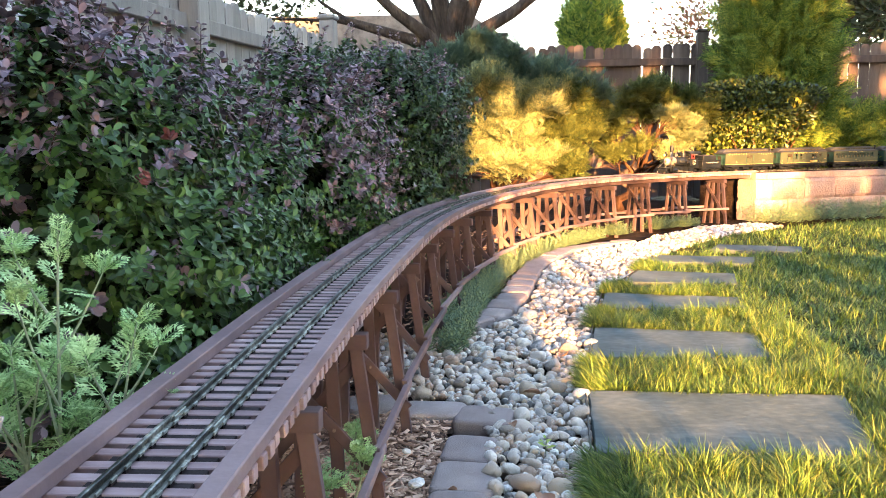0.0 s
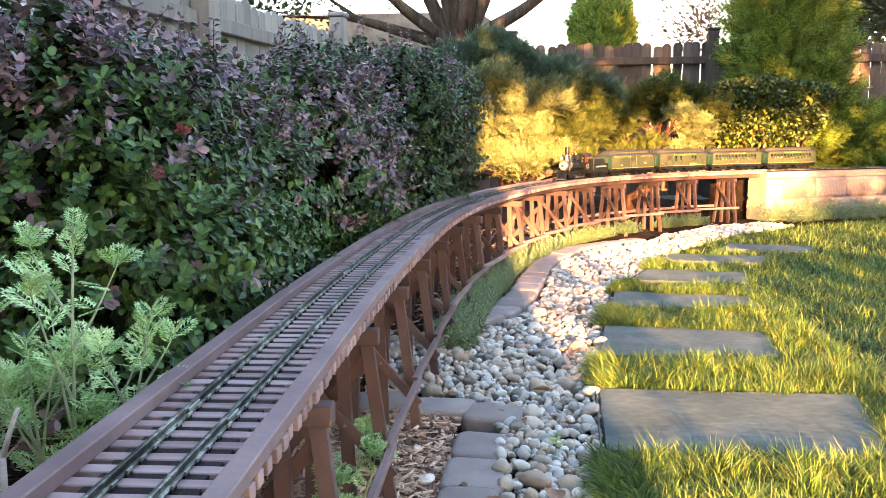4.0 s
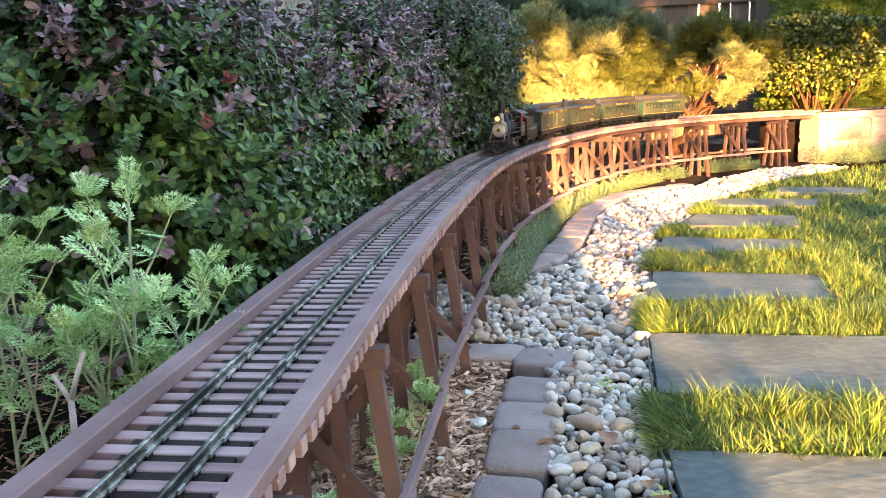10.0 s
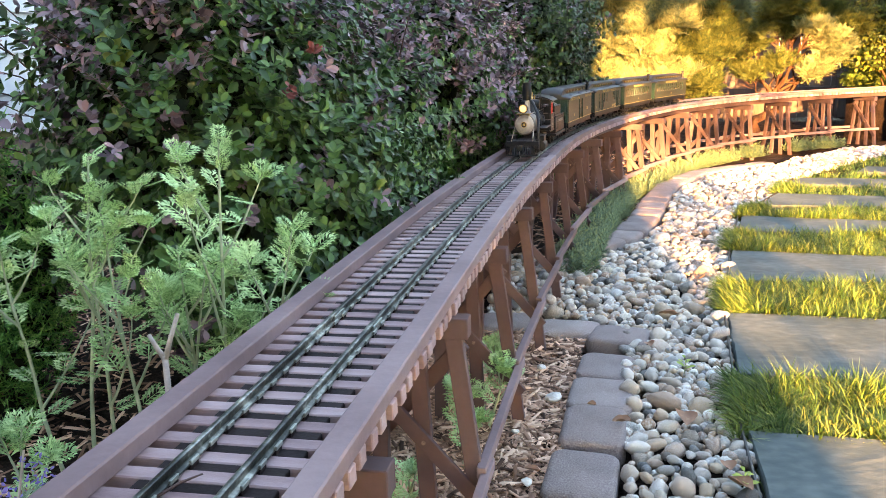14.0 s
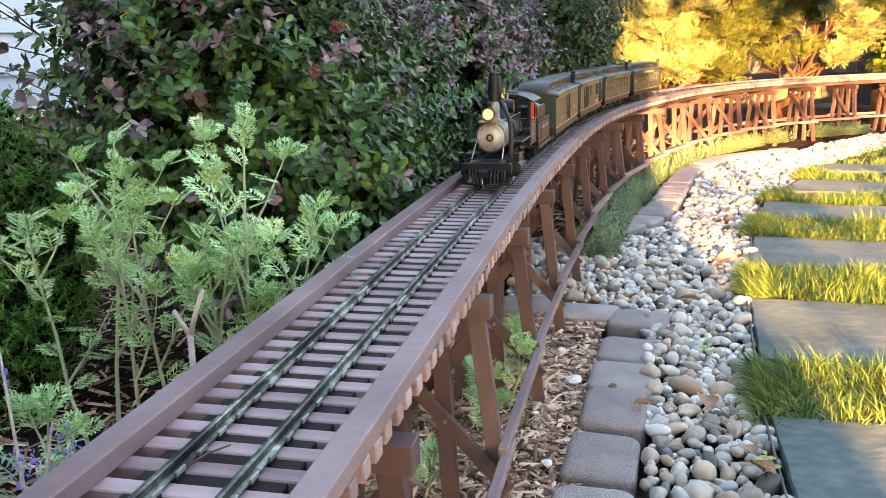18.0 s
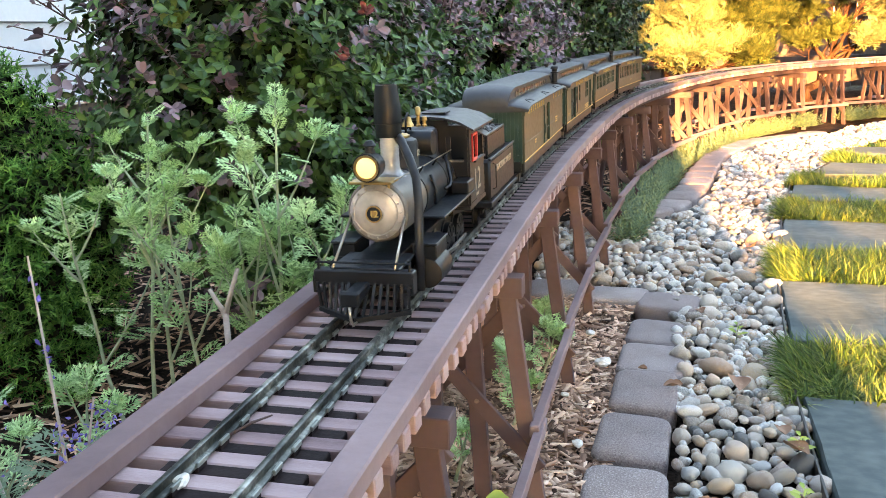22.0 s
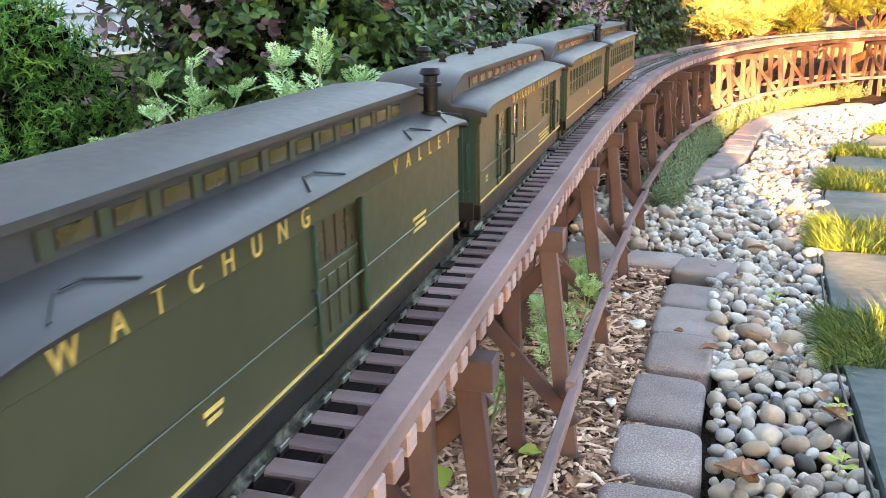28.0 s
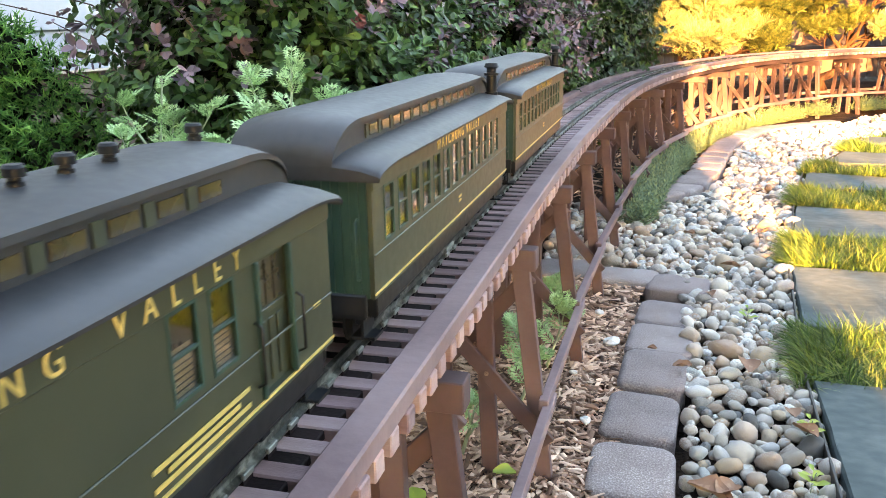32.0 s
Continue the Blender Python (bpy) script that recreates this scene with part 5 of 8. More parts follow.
def build_junipers():
    juniper("spreading juniper coloured blue-green for its shaded top and gold for its sunlit side", (0.16, 5.62, 0.0), 5, [
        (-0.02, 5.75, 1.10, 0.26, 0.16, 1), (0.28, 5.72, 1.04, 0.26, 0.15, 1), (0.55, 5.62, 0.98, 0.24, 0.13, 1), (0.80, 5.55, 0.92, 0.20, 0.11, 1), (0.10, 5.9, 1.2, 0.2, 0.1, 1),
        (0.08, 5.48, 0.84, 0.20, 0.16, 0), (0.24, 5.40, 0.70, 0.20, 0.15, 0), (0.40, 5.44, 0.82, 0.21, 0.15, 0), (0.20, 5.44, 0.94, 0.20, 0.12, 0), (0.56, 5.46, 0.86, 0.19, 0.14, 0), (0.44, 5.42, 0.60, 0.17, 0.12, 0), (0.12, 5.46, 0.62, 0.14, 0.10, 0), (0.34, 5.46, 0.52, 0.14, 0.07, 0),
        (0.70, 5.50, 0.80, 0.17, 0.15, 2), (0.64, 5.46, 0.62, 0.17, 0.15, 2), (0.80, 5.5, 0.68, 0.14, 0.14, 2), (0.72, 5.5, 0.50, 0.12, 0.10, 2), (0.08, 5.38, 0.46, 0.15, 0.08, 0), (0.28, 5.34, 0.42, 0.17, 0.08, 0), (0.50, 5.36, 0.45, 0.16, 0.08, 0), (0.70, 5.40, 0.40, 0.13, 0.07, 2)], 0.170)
    juniper("umbrella-shaped juniper on bare twisting reddish stems", (1.22, 6.40, 0.0), 9, [
        (1.08, 6.38, 0.74, 0.19, 0.15, 2), (1.24, 6.35, 0.84, 0.22, 0.15, 2), (1.44, 6.38, 0.90, 0.23, 0.14, 2), (1.62, 6.38, 0.86, 0.21, 0.13, 2), (1.78, 6.40, 0.78, 0.16, 0.10, 2), (1.50, 6.55, 0.88, 0.2, 0.12, 2), (1.06, 6.45, 0.60, 0.14, 0.10, 2),
        (1.66, 6.28, 0.68, 0.15, 0.075, 0), (1.70, 6.28, 0.58, 0.11, 0.06, 0), (1.54, 6.26, 0.74, 0.13, 0.06, 0), (1.12, 6.30, 0.47, 0.14, 0.07, 2), (1.34, 6.30, 0.53, 0.15, 0.07, 2), (1.56, 6.25, 0.47, 0.13, 0.06, 0)], 0.125, r=0.04)
    # arborvitae with a broadleaf shrub at its foot
    ob = thing("arborvitae", "tall dense arborvitae with yellow-green sunlit sprays", "tree")
    g = Geo().tube([(2.52, 6.95, 0), (2.52, 6.95, 1.0), (2.53, 6.96, 2.4)], [0.06, 0.045, 0.015], 8)
    part("trunk", g, BARK, ob, smooth="all", fix=False)
    lob = [(2.52, 6.95, 0.5 + 0.32 * i, 0.50 - 0.04 * i, 0.46 - 0.04 * i, 0.34) for i in range(7)]
    p, nn, rad = blob_points(5200, lob, 0.45)
    part("foliage", scatter("foliage", *PLUME, p, nn * 0.7 + np.array([0, 0, 0.55]) + 0.5 * unit(len(p)), nn + 0.6 * unit(len(p)), 0.19 * rng.uniform(0.6, 1.3, len(p))), ARBOR, ob, "flat yellow-green fan sprays", kind="stuff")
    ob = thing("broadleaf_shrub", "rounded dark shrub with small yellow-green leaves by the fence", "shrub")
    lob = lobes_for(2.28, 6.5, 0.95, 0.6, 0.62, 10, 4, 0.44)
    p, nn, rad = blob_points(15000, lob, 0.5)
    part("leaves", scatter("leaves", *LEAF_OVAL, p, nn + 0.9 * unit(len(p)), nn + 0.7 * unit(len(p)), 0.034 * rng.uniform(0.6, 1.3, len(p))), SHRUBLEAF, ob, "small glossy leaves", kind="stuff")
    g, q = Geo(), random.Random(3)
    twigs(g, (2.26, 6.5, 0), [tuple(p[i]) for i in q.sample(range(len(p)), 30)], 0.012, 3)
    part("stem_mass", g, JUN_BARK, ob, smooth="all", fix=False)
    ob = thing("low_juniper", "low green juniper along the foot of the fence", "shrub")
    p, nn, rad = blob_points(2600, [(3.0 + 0.45 * i, 6.9 + 0.1 * (i % 2), 0.52, 0.34, 0.26, 0.24) for i in range(5)], 0.5)
    part("foliage", scatter("foliage", *PLUME, p, nn + 0.5 * unit(len(p)), nn + 0.6 * unit(len(p)), 0.16 * rng.uniform(0.6, 1.3, len(p))), ARBOR, ob, kind="stuff")
    part("stems", Geo().tube([(3.0, 6.95, 0), (3.3, 6.95, 0.45), (3.9, 6.95, 0.5)], [0.03, 0.02, 0.01], 6), BARK, ob, smooth="all", fix=False)


def build_trees():
    # a shrub out of view, added so that its leaves break the low sun on the lawn
    ob = thing("garden_shrub", "loose leafy shrub added out of view to break the sun", "shrub")
    p, nn, rad = blob_points(1300, [(2.75, -4.0, 0.95, 0.9, 0.5, 0.42), (3.85, -4.2, 1.2, 0.8, 0.5, 0.6), (2.10, -4.1, 0.7, 0.45, 0.4, 0.36)], 0.9)
    part("leaves", scatter("leaves", *LEAF_OVAL, p, unit(len(p)), unit(len(p)), 0.12 * rng.uniform(0.6, 1.3, len(p))), TREELEAF, ob, kind="stuff")
    # Extra unseen leaves set to dapple pebbles and trestle and shade the wall.
    p, nn, rad = blob_points(230, [(1.24, -4.1, 1.07, 0.33, 0.3, 0.14)], 0.9)
    p = np.vstack([p, np.c_[rng.uniform(1.1, 2.95, 720), rng.uniform(-4.3, -3.9, 720), rng.uniform(1.36, 1.72, 720)], np.c_[rng.uniform(3.5, 5.6, 2200), rng.uniform(-4.3, -3.9, 2200), rng.uniform(1.44, 1.98, 2200)]])
    part("outer_leaves", scatter("outer_leaves", *LEAF_OVAL, p, unit(len(p)), unit(len(p)), 0.075 * rng.uniform(0.6, 1.3, len(p))), TREELEAF, ob, kind="stuff")
    part("outer_stem", Geo().tube([(2.8, -4.0, 0.2), (1.95, -4.05, 0.75), (1.2, -4.1, 1.08)], [0.02, 0.012, 0.004], 6), BARK, ob, smooth="all")
    # Unseen crown added to stop the sun above the junipers' lower half.
    tall = thing("tree_behind", "broad leafy tree added out of view to shade the garden", "tree")
    low = 0.95 + 9.5 * math.tan(radians(SUN_EL))
    p = np.c_[rng.uniform(-1.0, 9.0, 15000), rng.uniform(-4.6, -3.6, 15000), low + rng.random(15000) ** 1.15 * 4.6]
    p[:, 2] -= np.clip((p[:, 0] - 3.9) / 0.5, 0, 1) * 0.80 * (1 - (p[:, 2] - low) / 4.8)
    p[:, 2] += 0.16 * np.array([noise.noise((x * 1.3, 0, 0)) for x in p[:, 0]])
    part("crown", scatter("crown", *LEAF_OVAL, p, unit(len(p)), unit(len(p)), 0.24 * rng.uniform(0.6, 1.3, len(p))), TREELEAF, tall, kind="stuff")
    part("trunk", Geo().tube([(6.5, -4.2, -0.05), (6.4, -4.2, 3.0), (6.0, -4.2, 5.0)], [0.22, 0.16, 0.07], 10), BARK, tall, smooth="all")
    part("stem", Geo().tube([(2.8, -4.0, -0.05), (2.8, -4.0, 1.2)], [0.05, 0.02], 7), BARK, ob, smooth="all")
    ob = thing("shade_tree", "big dark-barked tree with spreading limbs over the fence", "tree")
    g, tips, q = Geo(), [], random.Random(21)
    x, y = -0.20, 8.7
    g.tube([(x, y, -0.05), (x, y, 0.6), (x + 0.02, y, 1.3), (x + 0.03, y, 1.7)], [0.26, 0.19, 0.165, 0.17], 14, False)
    for dx, dz, L, r in ((-1.6, 0.42, 1.3, 0.07), (-1.0, 0.75, 1.3, 0.08), (-0.1, 1.3, 1.2, 0.12), (0.25, 1.2, 1.3, 0.11), (1.05, 0.72, 1.35, 0.085), (0.8, 1.1, 1.2, 0.09), (-0.5, 1.2, 1.2, 0.09)):
        limb(g, q, (x + 0.05 * dx, y - 0.05, 1.5), (dx, q.uniform(-0.5, 0.1), dz), L, r, 2, tips, 0.6, 0.2, 8)
    part("trunk", g, BARK, ob, "furrowed dark trunk and limbs", smooth="all", fix=False)
    part("crown", sprays(tips, 15000, (0.34, 0.34, 0.30), 0.075, 0.8, LEAF_OVAL), TREELEAF, ob, "sparse small dark leaves", kind="stuff")
    # clipped evergreen beyond the fence, and a reddish tree
    ob = thing("columnar_evergreen", "clipped columnar evergreen beyond the fence", "tree")
    p, nn, rad = blob_points(6000, [(1.85, 13.5, 1.2, 0.55, 0.5, 1.3), (1.85, 13.5, 2.2, 0.45, 0.4, 0.7)], 0.25)
    part("foliage", scatter("foliage", *SPRAY, p, nn * 0.4 + np.array([0, 0, 0.8]) + 0.4 * unit(len(p)), nn + 0.4 * unit(len(p)), 0.2 * rng.uniform(0.6, 1.3, len(p))), ARBOR, ob, kind="stuff")
    part("trunk", Geo().tube([(1.85, 13.5, 0), (1.85, 13.5, 1.0)], 0.07, 8), BARK, ob, smooth="all")
    ob = thing("reddish_tree", "small tree with thin reddish autumn leaves beyond the fence", "tree")
    g, tips, q = Geo(), [], random.Random(4)
    g.tube([(4.0, 12.0, 0), (4.0, 12.0, 1.3)], [0.09, 0.06], 8, False)
    for a in range(7):
        limb(g, q, (4.0, 12.0, 1.2), (math.cos(a * 0.9), math.sin(a * 0.9) * 0.6, 1.1), 0.8, 0.035, 2, tips, 0.7, 0.3, 5)
    part("trunk", g, BARK, ob, smooth="all", fix=False)
    part("crown", sprays(tips, 7000, (0.22, 0.22, 0.2), 0.075, 0.9, LEAF_OVAL), REDLEAF, ob, "thin reddish leaves", kind="stuff")
    ob = thing("distant_tree", "dark leafy tree behind the grey fence", "tree")
    g, tips = Geo(), []
    g.tube([(6.3, 11.0, 0), (6.3, 11.0, 1.4)], [0.15, 0.1], 8, False)
    for a in range(9):
        limb(g, q, (6.3, 11.0, 1.1), (math.cos(a * 0.7) * 1.2, math.sin(a * 0.7) * 0.6, 0.9), 1.1, 0.05, 2, tips, 0.7, 0.2, 5)
    part("trunk", g, BARK, ob, smooth="all", fix=False)
    part("crown", sprays(tips, 11000, (0.35, 0.35, 0.3), 0.12, 0.9, LEAF_OVAL), TREELEAF, ob, "dense dark leaves", kind="stuff")


# feathery mugwort leaf: pinnate lobes, each with small lobes
def feather(k=5, w=0.40):
    v, f = [], []
    def tri(x0, y0, x1, y1, wd, z=0.0):
        d = Vector((x1 - x0, y1 - y0))
        d = d.normalized() if d.length else Vector((0, 1))
        n = Vector((-d.y, d.x)) * wd
        o = len(v)
        m = (x0 * 0.45 + x1 * 0.55, y0 * 0.45 + y1 * 0.55)
        v.extend([(x0, y0, z), (m[0] - n.x, m[1] - n.y, z + 0.02), (m[0] + n.x, m[1] + n.y, z + 0.02), (x1, y1, z - 0.02)])
        f.extend([(o, o + 1, o + 2), (o + 1, o + 3, o + 2)])
    tri(0, 0, 0, 0.9, 0.022)
    for i in range(k):
        y = 0.16 + 0.66 * i / k
        r = w * (0.62 + 0.38 * math.sin(math.pi * (0.2 + 0.6 * i / k))) * (1.0 if i < k - 1 else 0.75)
        for s in (-1, 1):
            ex, ey = s * r, y + 0.24
            tri(0, y, ex, ey, 0.042, 0.03)
            for u in (0.40, 0.68):
                bx, by = ex * u, y + 0.24 * u
                tri(bx, by, bx + s * r * 0.16, by + 0.19, 0.033, 0.03)
                tri(bx, by, bx + s * r * 0.36, by + 0.02, 0.028, 0.03)
    tri(0, 0.78, 0, 1.06, 0.045)
    tri(0, 0.76, 0.11, 0.96, 0.036)
    tri(0, 0.76, -0.11, 0.96, 0.036)
    return v, f


FEATHER = feather(5, 0.40)


def mugwort(label, stems, seed, size=0.050, mt=None, group="mugwort stand"):
    """Upright herb: pale stems that fork, bare below, each end a loose head of finely cut leaves."""
    ob = thing("mugwort_plant", label, "plant", group)
    q = random.Random(seed)
    P, F, U, S = [], [], [], []

    def leaf(p, f, s):
        P.append(p), F.append(f), U.append((q.uniform(-0.3, 0.3), q.uniform(-0.3, 0.3), 1)), S.append(s)

    def shoot(a, d, L, r, lev, holder):
        pts = [Vector(a)]
        d = Vector(d).normalized()
        for i in range(5):
            d = (d + Vector((q.uniform(-0.08, 0.08), q.uniform(-0.08, 0.08), 0.10))).normalized()
            pts.append(pts[-1] + d * L / 5)
        stem = part("stem" if lev == 0 else "side_stem", Geo().tube(pts, [r * (1 - 0.14 * i) for i in range(6)], 6, False), MUG_STEM, holder, smooth="all", fix=False)
        at = lambda u: pts[min(int(u * 5), 4)].lerp(pts[min(int(u * 5), 4) + 1], u * 5 - min(int(u * 5), 4))
        m = max(4, int(L / (0.046 if lev == 0 else 0.032)))
        for i in range(m):
            u = (i + 0.7) / m
            if u < (0.35 if lev == 0 else 0.2):
                continue
            an = i * 2.4 + q.uniform(-0.5, 0.5)
            leaf(at(min(u, 1)), Vector((math.cos(an), math.sin(an), q.uniform(0.25, 0.9))), size * (1.15 - 0.45 * u) * q.uniform(0.75, 1.15))
        for _ in range(8):
            an = q.uniform(0, 6.28)
            leaf(at(q.uniform(0.85, 1.0)), Vector((math.cos(an) * 0.7, math.sin(an) * 0.7, q.uniform(0.4, 1.2))), size * 0.55 * q.uniform(0.7, 1.1))
        if lev == 0:
            for i in range(max(2, int(L / 0.095))):
                u = 0.42 + 0.45 * (i + q.random() * 0.6) / max(2, int(L / 0.095))
                an = i * 2.3 + q.uniform(-0.4, 0.4)
                shoot(at(u), (math.cos(an), math.sin(an), 1.15), L * (1.08 - u) * q.uniform(0.55, 0.8), r * 0.6, 1, ob)
    for x, y, dx, dy, L in stems:
        shoot((x, y, -0.01), (dx, dy, 1), L, 0.0036, 0, ob)
    part("leaves", scatter("leaves", *FEATHER, np.array([tuple(p) for p in P]), np.array([tuple(f) for f in F]), np.array(U), np.array(S)), mt or MUG, ob, "finely divided soft green leaves", kind="stuff")
    return ob


def build_herbs():
    mugwort("soft green feathery mugwort beside the trestle", [(-0.305, 0.985, 0.0, -0.03, 0.53), (-0.285, 1.0, 0.10, -0.02, 0.42), (-0.33, 1.0, -0.08, 0.0, 0.40)], 2)
    mugwort("tall feathery mugwort with pale forking stems", [(-0.49, 0.97, -0.03, -0.01, 0.51), (-0.47, 0.98, 0.10, -0.02, 0.44), (-0.53, 0.98, -0.10, -0.02, 0.42)], 5)
    mugwort("short feathery mugwort between the taller two", [(-0.415, 0.98, 0.0, -0.02, 0.45), (-0.39, 1.0, 0.1, 0.0, 0.38)], 8)
    mugwort("low mugwort seedlings under the trestle", [(-0.08, 1.30, 0.35, -0.2, 0.11), (-0.05, 1.22, 0.4, -0.3, 0.10), (-0.10, 1.05, 0.3, 0, 0.09), (-0.06, 1.42, 0.4, -0.2, 0.15), (-0.03, 1.36, 0.3, -0.2, 0.13)], 12, 0.046)
    mugwort("short leafy mugwort in the mulch", [(-0.44, 0.78, 0.1, 0.1, 0.16), (-0.52, 0.86, 0, 0.1, 0.20), (-0.58, 0.80, 0, 0, 0.2)], 15, 0.055)
    # cut pale forked stub
    st = thing("cut_stem", "dry pale forked stub of a cut stem", "plant")
    g = Geo().tube([(-0.300, 0.852, 0), (-0.296, 0.850, 0.20), (-0.293, 0.848, 0.305)], [0.004, 0.0036, 0.0034], 7)
    g.tube([(-0.293, 0.848, 0.300), (-0.284, 0.848, 0.325), (-0.272, 0.846, 0.352)], [0.0032, 0.0026, 0.0022], 6)
    g.tube([(-0.293, 0.848, 0.300), (-0.301, 0.848, 0.312), (-0.308, 0.846, 0.328)], [0.0032, 0.0026, 0.0022], 6)
    part("stub", g, DRY, st, smooth="all", fix=False)
    # Russian sage with lavender flowers
    sg = thing("sage_plant", "grey-green sage with white stems and lavender-blue flowers", "plant")
    q, g, P, F, U, S, FP = random.Random(6), Geo(), [], [], [], [], []
    for x, y, dx, dy, L in ((-0.395, 0.70, -0.02, 0.02, 0.40), (-0.42, 0.66, -0.25, 0.05, 0.30), (-0.40, 0.68, 0.14, 0.05, 0.27), (-0.44, 0.64, -0.12, 0, 0.30), (-0.46, 0.70, -0.2, 0.1, 0.28)):
        pts = [Vector((x + dx * L * u * (1 + 0.4 * u), y + dy * L * u, L * u)) for u in np.linspace(0, 1, 8)]
        g.tube(pts, [0.0026 * (1 - 0.09 * i) for i in range(8)], 6, False)
        for i in range(70):
            u = q.random() ** 1.2
            j = min(int(u * 7), 6)
            p = pts[j].lerp(pts[j + 1], u * 7 - j)
            an = q.uniform(0, 6.28)
            if u < 0.5:
                P.append(p), F.append((math.cos(an), math.sin(an), 0.5)), U.append((0, 0, 1)), S.append(0.055 * q.uniform(0.6, 1.1))
            elif q.random() < 0.5:
                FP.append(p + Vector((math.cos(an), math.sin(an), 0)) * 0.004)
    part("stem_mass", g, DRY, sg, "whitish stems", smooth="all", kind="stuff", fix=False)
    part("leaves", scatter("leaves", *FEATHER, np.array([tuple(p) for p in P]), np.array(F), np.array(U), np.array(S)), SAGE, sg, "grey-green cut leaves", kind="stuff")
    for c in ((-0.375, 0.685, 0.225), (-0.350, 0.68, 0.205), (-0.345, 0.70, 0.245), (-0.462, 0.69, 0.26), (-0.45, 0.66, 0.24), (-0.37, 0.70, 0.19)):
        FP += [Vector(c) + Vector((q.gauss(0, 0.008), q.gauss(0, 0.006), q.gauss(0, 0.009))) for _ in range(28)]
    n = len(FP)
    part("flower_mass", scatter("flowers", *LEAF_OVAL, np.array([tuple(p) for p in FP]), unit(n), unit(n), 0.0065 * rng.uniform(0.7, 1.3, n)), FLOWER, sg, "small lavender-blue flowers", kind="stuff")
    # dwarf spruce
    sp = thing("dwarf_spruce", "dense green rounded dwarf spruce beside the house", "shrub")
    q = random.Random(8)
    girth = lambda z: float(np.interp(z, (0.0, 0.05, 0.18, 0.34, 0.44, 0.50, 0.55, 0.58), (0.20, 0.23, 0.26, 0.270, 0.225, 0.165, 0.09, 0.02)))
    lob = [(-1.04, 1.25, z, girth(z) - 0.05, girth(z) - 0.05, 0.09) for z in np.arange(0.08, 0.52, 0.07)]
    for _ in range(95):
        z, a = q.uniform(0.03, 0.54), q.uniform(0, 6.28)
        r, k = girth(z) - 0.045, q.uniform(0.045, 0.07)
        lob.append((-1.04 + r * math.cos(a), 1.25 + r * math.sin(a), z, k, k, k * 0.85))
    p, nn, rad = blob_points(6200, lob, 0.16)
    k = 14
    c = np.repeat(p, k, 0)
    ax = np.repeat(nn * 0.8 + np.array([0, 0, 0.35]) + 0.4 * unit(len(p)), k, 0)
    ax /= np.linalg.norm(ax, axis=1, keepdims=True)
    t = rng.uniform(0, 0.024, (len(c), 1))
    needle = ([(-0.10, 0, 0), (0.10, 0, 0), (0, 1, 0), (0, 0.1, 0.06)], [(0, 1, 2), (0, 2, 3)])
    part("needles", scatter("needles", *needle, c + ax * t, ax * 0.55 + unit(len(c)), unit(len(c)), 0.0165 * rng.uniform(0.7, 1.2, len(c))), SPRUCE, sp, "short green needles", kind="stuff")
    # Near-black filler painted as shade deep between the needles.
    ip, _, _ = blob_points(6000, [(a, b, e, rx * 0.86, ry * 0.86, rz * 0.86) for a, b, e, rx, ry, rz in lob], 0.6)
    part("inner_needles", scatter("inner_needles", *LEAF_OVAL, ip, unit(len(ip)), unit(len(ip)), 0.022 * rng.uniform(0.7, 1.2, len(ip))), GAP_SHADE, sp, "near-black filler that shades the gaps between needles", kind="stuff")
    part("trunk", Geo().tube([(-1.04, 1.25, -0.02), (-1.04, 1.25, 0.52)], [0.03, 0.008], 7), BARK, sp, smooth="all")


def build_sedum():
    """Low fleshy stems under the trestle and along its foot."""
    ob = thing("sedum_patch", "grey-green creeping sedum along the foot of the trestle", "plant", kind="stuff")
    spots = []
    q = random.Random(9)
    for s in np.arange(2.35, 6.2, 0.0075):
        f = frame_at(s)
        w = 0.13 if s < 3.4 else 0.10
        for _ in range(5 if 2.4 < s < 3.4 else 3):
            if s > 3.4 and noise.noise((s * 3.1, 4.0, 0)) < -0.12:
                continue
            v = f @ Vector((q.uniform(0.05, 0.05 + w), q.uniform(-0.02, 0.02), 0))
            spots.append((v.x, v.y, q.uniform(0.035, 0.09) * (1.0 if s < 3.9 else 0.85)))
    for _ in range(900):
        a = q.random()
        spots.append((2.05 + 2.2 * a + q.uniform(-0.1, 0.1), 5.80 + 0.92 * a + q.uniform(-0.14, 0.10), q.uniform(0.06, 0.15)))
    P, F, U, S = [], [], [], []
    for x, y, h in spots:
        lx, ly = q.uniform(-0.35, 0.35), q.uniform(-0.35, 0.35)
        m = 20 if y < 4.6 else 11
        for i in range(m):
            u = (i + 1) / m
            an = i * 2.4
            P.append((x + lx * h * u, y + ly * h * u, h * u))
            F.append((math.cos(an), math.sin(an), 0.35 + 0.7 * u))
            U.append((0, 0, 1))
            S.append((0.017 if y < 4.6 else 0.026) * q.uniform(0.7, 1.2) * (1.15 - 0.4 * u))
    part("leaves", scatter("leaves", *LEAF_OVAL, np.array(P), np.array(F), np.array(U), np.array(S)[:, None] * np.array([0.55, 1.0, 1.0])), SEDUM, ob, kind="stuff")

